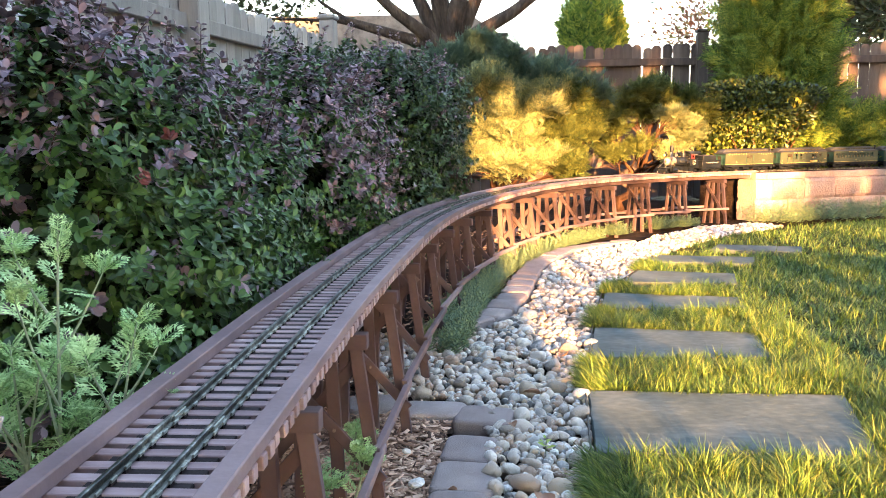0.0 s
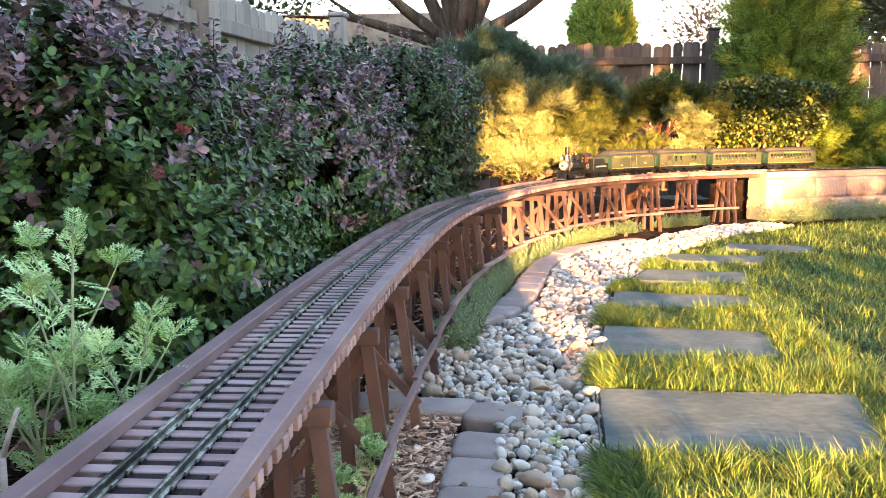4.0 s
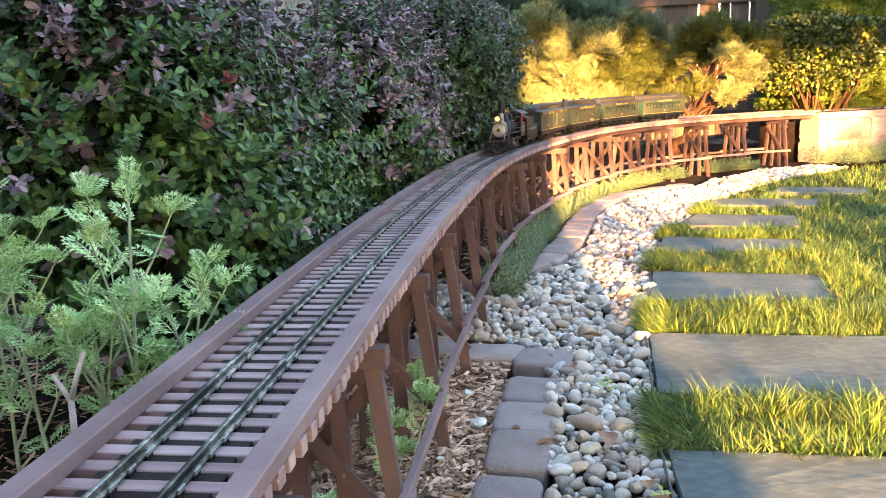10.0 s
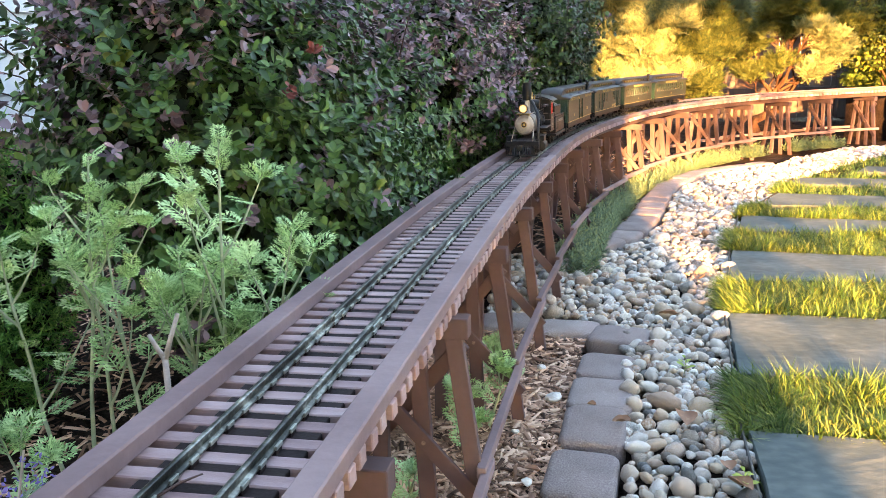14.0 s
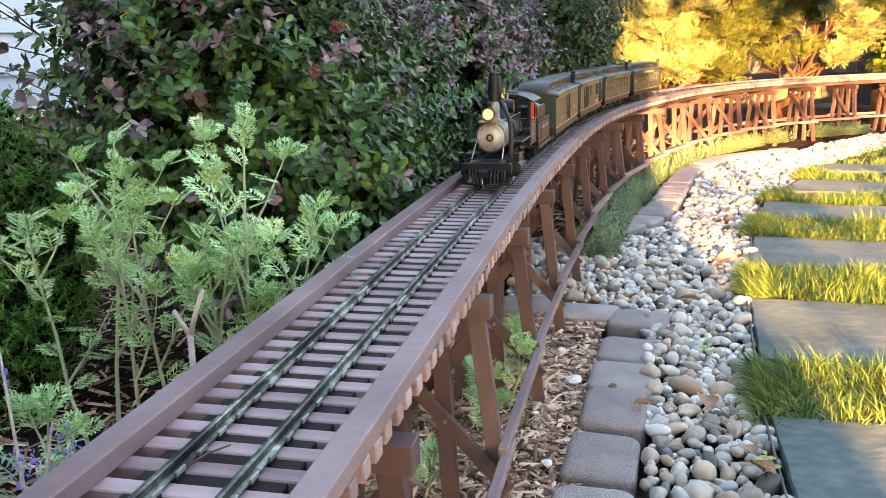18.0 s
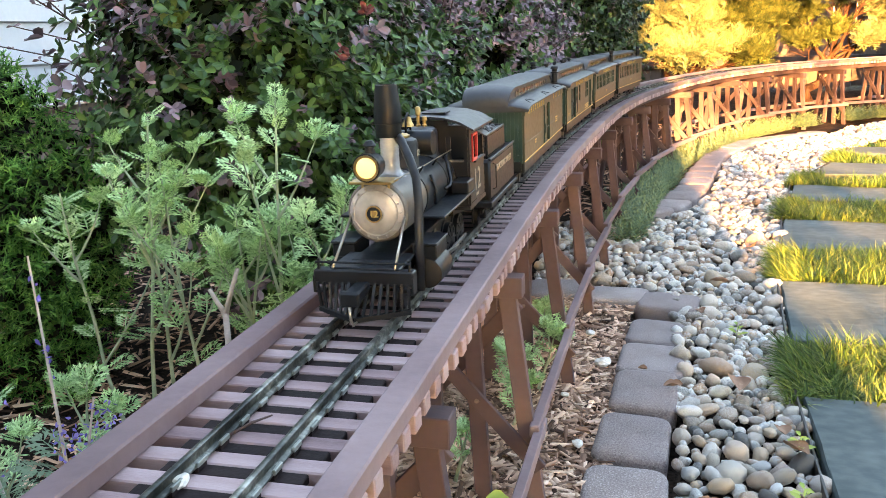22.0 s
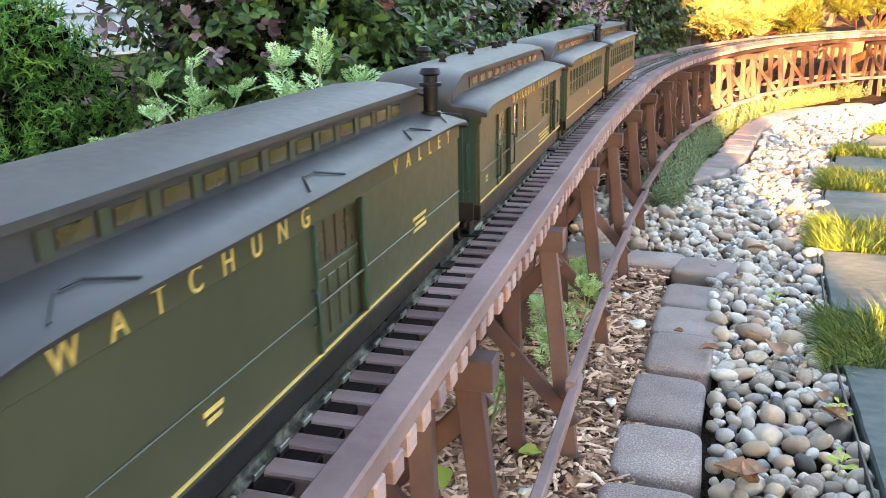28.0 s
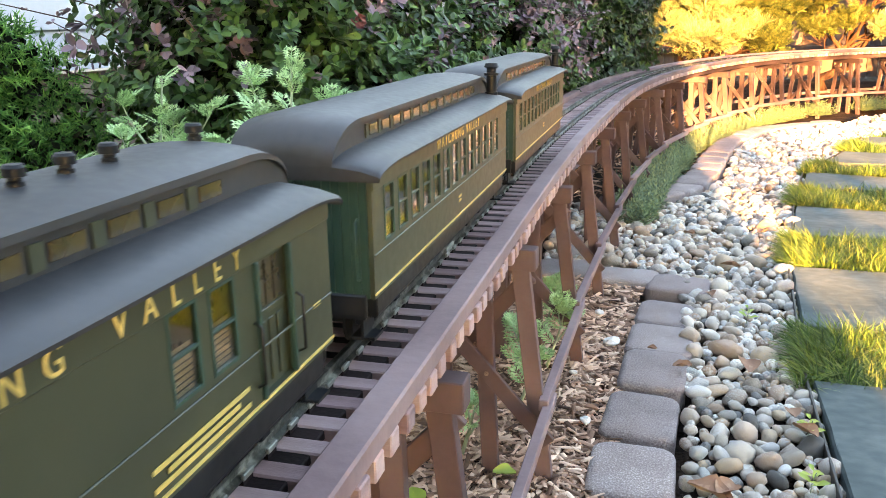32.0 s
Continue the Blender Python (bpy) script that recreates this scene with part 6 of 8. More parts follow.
# ---- fences, wall, houses ----
def fence(name, label, a, b, top, mt, board=0.092, rails=True, z0=0.0, posts=True, wave=0.02, side=-1):
    """Boards from a to b, rails and capped posts on the garden side."""
    ob = thing(name, label, "fence", kind="structure")
    a, b = Vector((*a, 0)), Vector((*b, 0))
    d = (b - a)
    L = d.length
    u = d.normalized()
    n = Vector((u.y, -u.x, 0))
    rot = math.degrees(math.atan2(u.y, u.x))
    q = random.Random(int(L * 100))
    meshes = []
    for k in range(3):
        h = top - z0
        g = Geo()
        w = board * (0.94 + 0.02 * k)
        g.prism([(-w / 2, 0), (w / 2, 0), (w / 2, h - 0.025), (w / 2 - 0.022, h), (-w / 2 + 0.022, h), (-w / 2, h - 0.025)], -0.008, 0.008)
        me = g.mesh("board")
        me.materials.append(mt)
        meshes.append(me)
    count = int(L / board)
    for i in range(count):
        p = a + u * (i + 0.5) * board
        part("board", meshes[q.randrange(3)], mt, ob, at=pose(p.x, p.y, z0 + q.uniform(-wave, wave), 0, q.uniform(-0.5, 0.5), rot + q.uniform(-1, 1)))
    if rails:
        for z in (z0 + 0.25, (z0 + top) * 0.52, top - 0.16):
            p, r = a + n * 0.032, b + n * 0.032
            part("rail", Geo().beam((p.x, p.y, z), (r.x, r.y, z), 0.04, 0.07, 0.004), mt, ob)
    if posts:
        for i in range(int(L / 1.9) + 1):
            p = a + u * min(0.95 + 1.9 * i, L - 0.06) + n * 0.06
            g = Geo().box(p.x, p.y, (z0 + top + 0.10) / 2, 0.10, 0.10, top + 0.10 - z0, pose(0, 0, 0, 0, 0, rot), 0.006)
            g.box(p.x, p.y, top + 0.12, 0.12, 0.12, 0.03, pose(0, 0, 0, 0, 0, rot), 0.008)
            part("post", g, mt, ob)
    return ob


def build_fences():
    fence("fence_left", "grey weathered board fence behind the hedge", (-1.32, 2.9), (-0.62, 8.25), 1.30, FENCE_GREY)
    fence("fence_back", "brown weathered board fence across the back", (-0.62, 8.25), (6.6, 8.10), 1.46, FENCE)
    # Out of view; added to hold back warm low-sky light from the right.
    fence("fence_right", "unseen plain board fence added to block low sky glow", (6.6, 8.0), (6.6, -3.6), 1.9, FENCE_GREY, board=0.4, posts=False)


def build_wall():
    wl = thing("block_wall", "low retaining wall of reddish split-face blocks under the track", "wall", kind="structure")
    q = random.Random(2)
    block = []
    for k in range(4):
        b = bmesh.new()
        bmesh.ops.create_cube(b, size=1)
        bmesh.ops.subdivide_edges(b, edges=b.edges[:], cuts=6, use_grid_fill=True)
        for v in b.verts:
            x, y, z = v.co
            e = 1 - 0.10 * max(0, abs(x) * 2 - 0.82) / 0.18 - 0.10 * max(0, abs(z) * 2 - 0.8) / 0.2
            v.co = Vector((x * 0.296, y * 0.20 * e + (0.018 * noise.noise((x * 6 + k * 9, z * 5, 0)) if y < -0.1 else 0), z * 0.146))
        me = bpy.data.meshes.new("block")
        b.to_mesh(me)
        b.free()
        me.materials.append(BLOCK)
        block.append(me)
    for row, z in ((0, 0.071), (1, 0.217)):
        s = S_END + 0.13 + (0.15 if row else 0)
        if row:
            half = block[1].copy()
            half.transform(Matrix.Diagonal((0.5, 1, 1, 1)))
            part("block", half, BLOCK, wl, at=frame_at(S_END + 0.055, z) @ pose(0.02, 0, 0, 0, 0, 270))
        while s < 9.0:
            part("block", block[q.randrange(4)], BLOCK, wl, at=frame_at(s, z) @ pose(0.02 + q.uniform(-0.006, 0.006), 0, 0, 0, 0, 90 + q.uniform(-1.5, 1.5)) @ pose(0, 0.0, 0, 0, 0, 180))
            s += 0.300
    # cap stones and the bed behind
    p, l = run(S_END - 0.02, 9.0, 0.1)
    part("core", Geo().sweep(rect(-0.5, 0.06, -0.03, 0.288, 0.01), *run(S_END + 0.01, 9.0, 0.1)), SOIL, wl, "soil fill behind the blocks")
    p, l = run(S_END - 0.02, 9.0, 0.1)
    part("track_bed", Geo().sweep(rect(-0.09, 0.10, 0.2915, RAILTOP - 0.0158, 0.004), p, l), BLOCK, wl, "stone cap course under the track")


def build_houses():
    h = thing("house_wall", "white lap-sided house wall above a tan foundation", "house", kind="structure")
    ax, ay, bx, by = -1.62, 0.2, -1.42, 3.1
    d = Vector((bx - ax, by - ay, 0))
    u = d.normalized()
    n = Vector((u.y, -u.x, 0))
    g = Geo()
    part("foundation", Geo().beam((ax - n.x * 0.1, ay - n.y * 0.1, 0.17), (bx - n.x * 0.1, by - n.y * 0.1, 0.17), 0.16, 0.52), FOUND, h, "tan concrete foundation")
    for i in range(20):
        z = 0.44 + 0.112 * i
        a, b = Vector((ax, ay, z)), Vector((bx, by, z))
        g = Geo()
        up = Vector((0, 0, 0.115))
        o = n * 0.016
        vs = [a + o, b + o, b + up + n * 0.003, a + up + n * 0.003, a - n * 0.03, b - n * 0.03, b + up - n * 0.03, a + up - n * 0.03]
        g.add([tuple(v) for v in vs], [(0, 1, 2, 3), (5, 4, 7, 6), (0, 4, 5, 1), (3, 2, 6, 7), (0, 3, 7, 4), (1, 5, 6, 2)])
        part("siding_board", g, SIDING, h)
    # the shading house behind, out of view
    b = thing("house_behind", "plain tan house wall that shades the near garden", "house", kind="structure")
    part("wall", Geo().box(-5.435, -4.3, 2.4, 12.95, 0.3, 5.2), HOUSE, b)
    part("roof", Geo().prism([(-12.0, 5.0), (1.25, 5.0), (0.92, 5.3), (-11.6, 5.3)], -4.8, -3.9), ROOFING, b)
    # roofs beyond the fence
    r = thing("neighbour_house", "pale neighbouring house with a low shingled roof", "house")
    part("wall", Geo().box(-2.5, 19.0, 1.0, 7.0, 4.0, 2.2), HOUSE, r)
    part("roof", Geo().prism([(-6.3, 2.05), (1.3, 2.05), (-0.2, 3.0), (-4.8, 3.0)], 16.6, 21.4), ROOFING, r)

# ---- the train: +y is forward, z = 0 the rail top; the side towards the camera is -x ----
def lettering(name, words, size, material, parent, y, z, x, spacing=1.0, depth=0.0003, label="", span=0.0):
    """Raised letters on the -x side, centred at y, baseline z."""
    cu = bpy.data.curves.new(name, "FONT")
    cu.body, cu.size, cu.extrude, cu.align_x, cu.space_character = words, size, depth, "CENTER", spacing
    ob = bpy.data.objects.new(name, cu)
    if span:
        wide = []
        for k in (1.0, 2.0):
            cu.space_character = k
            tmp = bpy.data.meshes.new_from_object(ob)
            xs = [v.co.x for v in tmp.vertices]
            wide.append(max(xs) - min(xs))
            bpy.data.meshes.remove(tmp)
        cu.space_character = 1 + (span - wide[0]) / (wide[1] - wide[0])
    me = bpy.data.meshes.new_from_object(ob)
    if span:
        xs = [v.co.x for v in me.vertices]
        me.transform(Matrix.Translation((-(max(xs) + min(xs)) / 2, 0, 0)))
    bpy.data.objects.remove(ob)
    me.name = name
    m = Matrix(((0, 0, -1, x), (-1, 0, 0, y), (0, 1, 0, z), (0, 0, 0, 1)))
    return part(name, me, material, parent, label, at=m)


def wheel_mesh(r, w=0.006):
    g = Geo().lathe([(r * 0.25, -w * 0.7), (r * 0.82, -w * 0.5), (r * 0.98, -w * 0.5), (r, w * 0.3), (r * 1.13, w * 0.34), (r * 1.13, w * 0.6), (r * 0.8, w * 0.6), (r * 0.25, w * 0.4)], 20, pose(0, 0, 0, 0, 90, 0))
    return g


def truck(parent, y, base=0.058, name="truck"):
    """A four-wheel truck: side frames, bolster, springs, wheels."""
    g = Geo()
    for s in (-1, 1):
        g.box(s * 0.031, 0, 0.0175, 0.005, base + 0.028, 0.006, c=0.0008)
        g.box(s * 0.031, 0, 0.009, 0.004, base * 0.5, 0.004, c=0.0006)
        for e in (-1, 1):
            g.box(s * 0.032, e * base / 2, 0.0135, 0.008, 0.011, 0.011, c=0.0012)
            g.tube([(s * 0.031, e * 0.006, 0.009), (s * 0.031, e * 0.006, 0.0165)], 0.0028, 8)
            g.beam((s * 0.031, e * base / 2 * 0.85, 0.0155), (s * 0.031, e * 0.010, 0.009), 0.004, 0.0025)
    g.box(0, 0, 0.0175, 0.060, 0.014, 0.007, c=0.0008)
    tr = part(name, g, BLACK, parent, "black truck frame", smooth=True, at=Matrix.Translation((0, y, 0)))
    me = wheel_mesh(0.0125).mesh("wheel", True)
    me.materials.append(BLACK)
    ax = Geo().tube([(-0.024, 0, 0), (0.024, 0, 0)], 0.0022, 6).mesh("axle")
    ax.materials.append(BLACK)
    for e in (-1, 1):
        part("axle", ax, BLACK, tr, at=Matrix.Translation((0, e * base / 2, 0.0125)))
        for s in (-1, 1):
            part("wheel", me, BLACK, tr, at=pose(s * 0.0235, e * base / 2, 0.0125, 0, 0, 180 if s > 0 else 0))
    return tr


def roof_mesh(L, hw=0.0625, ez=0.1195, top=0.1475, cl=0.033, tin=0.05):
    """Curved lower roof with a raised clerestory that bows down at both ends."""
    us = [0.0, 0.025, 0.09, 0.2, 0.36, 0.56, 0.78, 1.0]
    ys = [-L / 2 + tin * u for u in us]
    ks = [math.sqrt(1 - (1 - u) ** 2) for u in us]
    rows = [(y, k) for y, k in zip(ys, ks)] + [(-y, k) for y, k in reversed(list(zip(ys, ks)))]
    g, w = Geo(), 0
    for y, k in rows:
        drop = -0.007 * (1 - k)
        low = ez + 0.0075
        half = [(hw, ez - 0.002), (hw + 0.0006, ez), (hw - 0.001, ez + 0.002), (hw - 0.012, ez + 0.0052), (cl + 0.010, low - 0.0012), (cl, low), (cl, low + (top - low - 0.007) * k), (cl + 0.0032 * k, low + (top - low - 0.0068) * k), (cl + 0.0030 * k, low + (top - low - 0.0042) * k + 0.0005), (cl * 0.72, low + (top - low) * k * 0.93 + 0.003 * (1 - k) + 0.0008), (cl * 0.36, low + (top - low) * k * 0.985 + 0.005 * (1 - k) + 0.001)]
        ring = [(x, z + drop) for x, z in half] + [(0, low + (top - low) * k + 0.006 * (1 - k) + 0.0012 + drop)] + [(-x, z + drop) for x, z in reversed(half)]
        ring += [(-hw + 0.004, ez - 0.002 + drop), (hw - 0.004, ez - 0.002 + drop)]
        w = len(ring)
        g.v += [(x, y, z) for x, z in ring]
    for i in range(len(rows) - 1):
        g.f += [(i * w + j, i * w + (j + 1) % w, (i + 1) * w + (j + 1) % w, (i + 1) * w + j) for j in range(w)]
    g.f += [tuple(range(w)), tuple((len(rows) - 1) * w + j for j in range(w))]
    return g


def car_body(ob, L, openings, z0=0.0265, z1=0.119, hw=0.0555):
    """Side walls with real openings (y0, y1, za, zb), board grooves, sill stripes, end walls, floor."""
    for side in (-1, 1):
        ops = sorted(openings)
        x = side * (hw - 0.0015)
        g = Geo()
        cuts = [-L / 2] + [v for a, b, *_ in ops for v in (a, b)] + [L / 2]
        for a, b in zip(cuts[::2], cuts[1::2]):
            if b - a > 1e-5:
                part("side_panel", Geo().box(x, (a + b) / 2, (z0 + z1) / 2, 0.003, b - a, z1 - z0), CARGREEN, ob)
        for a, b, za, zb in ops:
            if za > z0 + 1e-4:
                part("lower_panel", Geo().box(x, (a + b) / 2, (z0 + za) / 2, 0.003, b - a, za - z0), CARGREEN, ob)
            part("upper_panel", Geo().box(x, (a + b) / 2, (z1 + zb) / 2, 0.003, b - a, z1 - zb), CARGREEN, ob)
        part("sill_stripe", Geo().box(side * (hw + 0.0004), 0, z0 + 0.0035, 0.0010, L, 0.0013), GOLDTRIM, ob, "thin gold sill stripe")
        part("belt_rail", Geo().box(side * (hw + 0.0004), 0, 0.058, 0.0012, L, 0.0016, c=0.0004), CARGREEN, ob)
        part("letter_board", Geo().box(side * (hw + 0.0005), 0, 0.1112, 0.0014, L, 0.0155, c=0.0004), CARGREEN, ob)
        part("sill_beam", Geo().box(side * (hw - 0.006), 0, z0 - 0.003, 0.008, L - 0.02, 0.0055, c=0.0008), BLACK, ob)
    for e in (-1, 1):
        g = Geo().box(0, e * (L / 2 - 0.002), (z0 + z1) / 2, 2 * hw - 0.007, 0.004, z1 - z0)
        w = part("end_wall", g, DARKGREEN, ob, "dark green grooved end wall")
        for i in range(17):
            part("batten", Geo().box(-hw + 0.009 + i * (2 * hw - 0.018) / 16, e * (L / 2 + 0.0004), (z0 + z1) / 2, 0.0012, 0.0012, z1 - z0 - 0.006), DARKGREEN, w)
        part("end_door", Geo().box(0, e * (L / 2 + 0.0016), 0.064, 0.030, 0.003, 0.074, c=0.0008), DARKGREEN, w)
        for s in (-1, 1):
            part("end_window", Geo().box(s * 0.0075, e * (L / 2 + 0.0034), 0.082, 0.010, 0.0012, 0.026), DARKIN, w)
            part("grab_rail", Geo().tube([(s * 0.046, e * (L / 2 + 0.001), 0.040), (s * 0.046, e * (L / 2 + 0.005), 0.042), (s * 0.046, e * (L / 2 + 0.005), 0.082), (s * 0.046, e * (L / 2 + 0.001), 0.084)], 0.0009, 5), DARKGREEN, w, smooth="all")
            part("step", Geo().box(s * 0.045, e * (L / 2 - 0.012), 0.014, 0.016, 0.018, 0.0016).box(s * 0.045, e * (L / 2 - 0.012), 0.0215, 0.0016, 0.018, 0.014), BLACK, w)
        part("coupler", Geo().box(0, e * (L / 2 + 0.008), 0.0205, 0.008, 0.020, 0.006, c=0.001).box(0, e * (L / 2 + 0.0175), 0.0205, 0.012, 0.006, 0.010, c=0.0015), BLACK, w)
        part("buffer_beam", Geo().box(0, e * (L / 2 + 0.001), 0.0255, 0.100, 0.004, 0.008, c=0.001), BLACK, w)
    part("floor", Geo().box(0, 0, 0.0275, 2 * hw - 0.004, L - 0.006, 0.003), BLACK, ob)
    # Near-black ceiling and centre sheet stand in for the shade inside the car.
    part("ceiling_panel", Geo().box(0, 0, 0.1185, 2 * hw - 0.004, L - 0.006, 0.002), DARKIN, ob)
    part("aisle_partition", Geo().box(0, 0, 0.072, 0.004, L - 0.02, 0.088), DARKIN, ob, "near-black sheet standing in for the unlit interior")
    for y in (-0.10, 0.0, 0.10):
        part("under_box", Geo().box(0.0, y, 0.016, 0.05, 0.055, 0.014, c=0.002), BLACK, ob)
    for s in (-1, 1):
        part("truss_rod", Geo().tube([(s * 0.036, -L / 2 + 0.06, 0.022), (s * 0.036, -0.09, 0.011), (s * 0.036, 0.09, 0.011), (s * 0.036, L / 2 - 0.06, 0.022)], 0.001, 5), BLACK, ob, smooth="all")


def window_unit(w, h, blind=0.45, frame_mat=None):
    """Sash frame, pane and a part-drawn blind; face towards -x, centred."""
    fr = Geo()
    t = 0.0016
    fr.box(0.0002, -w / 2 + t / 2, 0, 0.0022, t, h).box(0.0002, w / 2 - t / 2, 0, 0.0022, t, h).box(0.0002, 0, h / 2 - t / 2, 0.0022, w - 2 * t, t).box(0.0002, 0, -h / 2 + t / 2, 0.0022, w - 2 * t, t).box(0.0002, 0, 0.0, 0.0020, w - 2 * t, 0.0012)
    me = fr.mesh("sash")
    me.materials.append(frame_mat or DARKGREEN)
    pn = Geo().box(0.0006, 0, 0, 0.0006, w - 2 * t, h - 2 * t).mesh("pane")
    pn.materials.append(PANE)
    bl = Geo()
    for i in range(8):
        bl.box(0.0034, 0, -h / 2 + h * blind * (i + 0.5) / 8, 0.0005, w - 2 * t, h * blind / 8 * 0.62)
    bl = bl.mesh("blind")
    bl.materials.append(BLIND)
    return me, pn, bl


def put_window(ob, meshes, y, z, hw, side):
    f = part("window", meshes[0], DARKGREEN, ob, at=pose(side * (hw - 0.0005), y, z, 0, 0, 180 if side > 0 else 0))
    part("pane", meshes[1], PANE, f)
    part("blind", meshes[2], BLIND, f)


def clerestory(ob, L, n, hw=0.0334):
    me = Geo().box(0, 0, 0, 0.0010, (L - 0.13) / n * 0.60, 0.0078, c=0.0003).mesh("clerestory_window")
    me.materials.append(CLEREST)
    fr = Geo().box(0, 0, 0, 0.0014, (L - 0.13) / n * 0.22, 0.0105).mesh("clerestory_post")
    fr.materials.append(CARGREEN)
    for side in (-1, 1):
        for i in range(n):
            y = -(L - 0.13) / 2 + (L - 0.13) * (i + 0.5) / n
            part("clerestory_window", me, CLEREST, ob, at=Matrix.Translation((side * hw, y, 0.1335)))
            part("clerestory_post", fr, CARGREEN, ob, at=Matrix.Translation((side * hw, y + (L - 0.13) / n / 2, 0.1335)))


def stove_pipe(ob, x, y, z0=0.136, h=0.03):
    g = Geo().lathe([(0.0055, 0), (0.0055, 0.004), (0.0042, 0.0045), (0.0042, h * 0.62), (0.0062, h * 0.63), (0.0062, h * 0.70), (0.0040, h * 0.72), (0.0040, h * 0.84), (0.0062, h * 0.88), (0.0048, h), (0.0005, h * 1.02)], 12, Matrix.Translation((x, y, z0)))
    g.v = [(x + (a - x) * 1.3, y + (b - y) * 1.3, c) for a, b, c in g.v]
    part("stove_pipe", g, BLACK, ob, "black stove pipe", smooth=True)


def vent(ob, x, y, z0=0.147):
    part("roof_vent", Geo().lathe([(0.0045, 0), (0.0045, 0.004), (0.0035, 0.0045), (0.0035, 0.006), (0.0058, 0.0065), (0.0058, 0.0105), (0.0045, 0.012)], 12, Matrix.Translation((x, y, z0)) @ Matrix.Scale(0.78, 4)), BLACK, ob, smooth=True)


CAR_L = 0.505


def tread(ob, L):
    truck(ob, L / 2 - 0.085)
    truck(ob, -L / 2 + 0.085)


def bars(ob, y, z, w, n, x=-0.0562):
    for i in range(n):
        part("small_lettering", Geo().box(x, y, z - i * 0.0042, 0.0005, w * (1 - 0.25 * (i % 2)), 0.0022), GOLDTRIM, ob, "unreadable gold lettering")


def door_leaf(d, a, b, side, hw, panes=4):
    """Panes in the upper half, a lock rail, upright panels below; on the outer face of a door already set back in its opening."""
    x, w = side * (hw - 0.0026), (b - a - 0.012) / panes
    for k in range(panes):
        y = a + 0.006 + (k + 0.5) * w
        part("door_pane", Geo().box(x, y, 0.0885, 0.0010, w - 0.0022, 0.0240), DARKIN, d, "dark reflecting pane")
        part("door_panel", Geo().box(x, y, 0.0515, 0.0012, w - 0.0034, 0.0340, c=0.0004), CARGREEN, d)
    for z in (0.0735, 0.1020):
        part("door_rail", Geo().box(x, (a + b) / 2, z, 0.0018, b - a - 0.006, 0.0034, c=0.0004), CARGREEN, d)
    for yy in (a + 0.0015, b - 0.0015):
        part("door_post", Geo().box(side * (hw + 0.0004), yy, 0.0670, 0.003, 0.003, 0.0720, c=0.0006), DARKGREEN, d)


def baggage_car():
    ob = thing("baggage_car", "olive green baggage car with gold lettering and dark grey roof", "railway car", "train")
    L, hw = CAR_L, 0.0555
    doors = [(-0.036, 0.034, 0.031, 0.1030)]
    car_body(ob, L, doors)
    part("roof", roof_mesh(L + 0.012), CARROOF, ob, "dark grey clerestory roof", smooth=True)
    clerestory(ob, L, 12)
    for a, b, za, zb in doors:
        for side in (-1, 1):
            y, x = (a + b) / 2, side * (hw - 0.0045)
            g = Geo().box(x, y, (za + zb) / 2, 0.003, b - a, zb - za)
            d = part("sliding_door", g, CARGREEN, ob, "olive sliding door with barred windows")
            door_leaf(d, a, b, side, hw)
            part("door_handle", Geo().tube([(side * (hw + 0.001), b + 0.006, 0.050), (side * (hw + 0.004), b + 0.006, 0.052), (side * (hw + 0.004), b + 0.006, 0.068), (side * (hw + 0.001), b + 0.006, 0.070)], 0.0009, 5), DARKGREEN, d, smooth="all")
    lettering("lettering_name", "WATCHUNG", 0.0138, GOLDTRIM, ob, 0.130, 0.1043, -(hw + 0.0013), span=0.184)
    lettering("lettering_valley", "VALLEY", 0.0138, GOLDTRIM, ob, -0.156, 0.1043, -(hw + 0.0013), span=0.133)
    bars(ob, 0.138, 0.052, 0.015, 2)
    bars(ob, -0.143, 0.064, 0.030, 3)
    for y in (0.20, 0.02, -0.14, -0.225):
        part("roof_hook", Geo().tube([(-0.060, y - 0.022, 0.1225), (-0.050, y - 0.006, 0.1258), (-0.050, y + 0.006, 0.1258), (-0.060, y + 0.022, 0.1225)], 0.0005, 4), BLACK, ob)
    stove_pipe(ob, -0.044, -0.222, 0.1235, 0.034)
    tread(ob, L)
    return ob


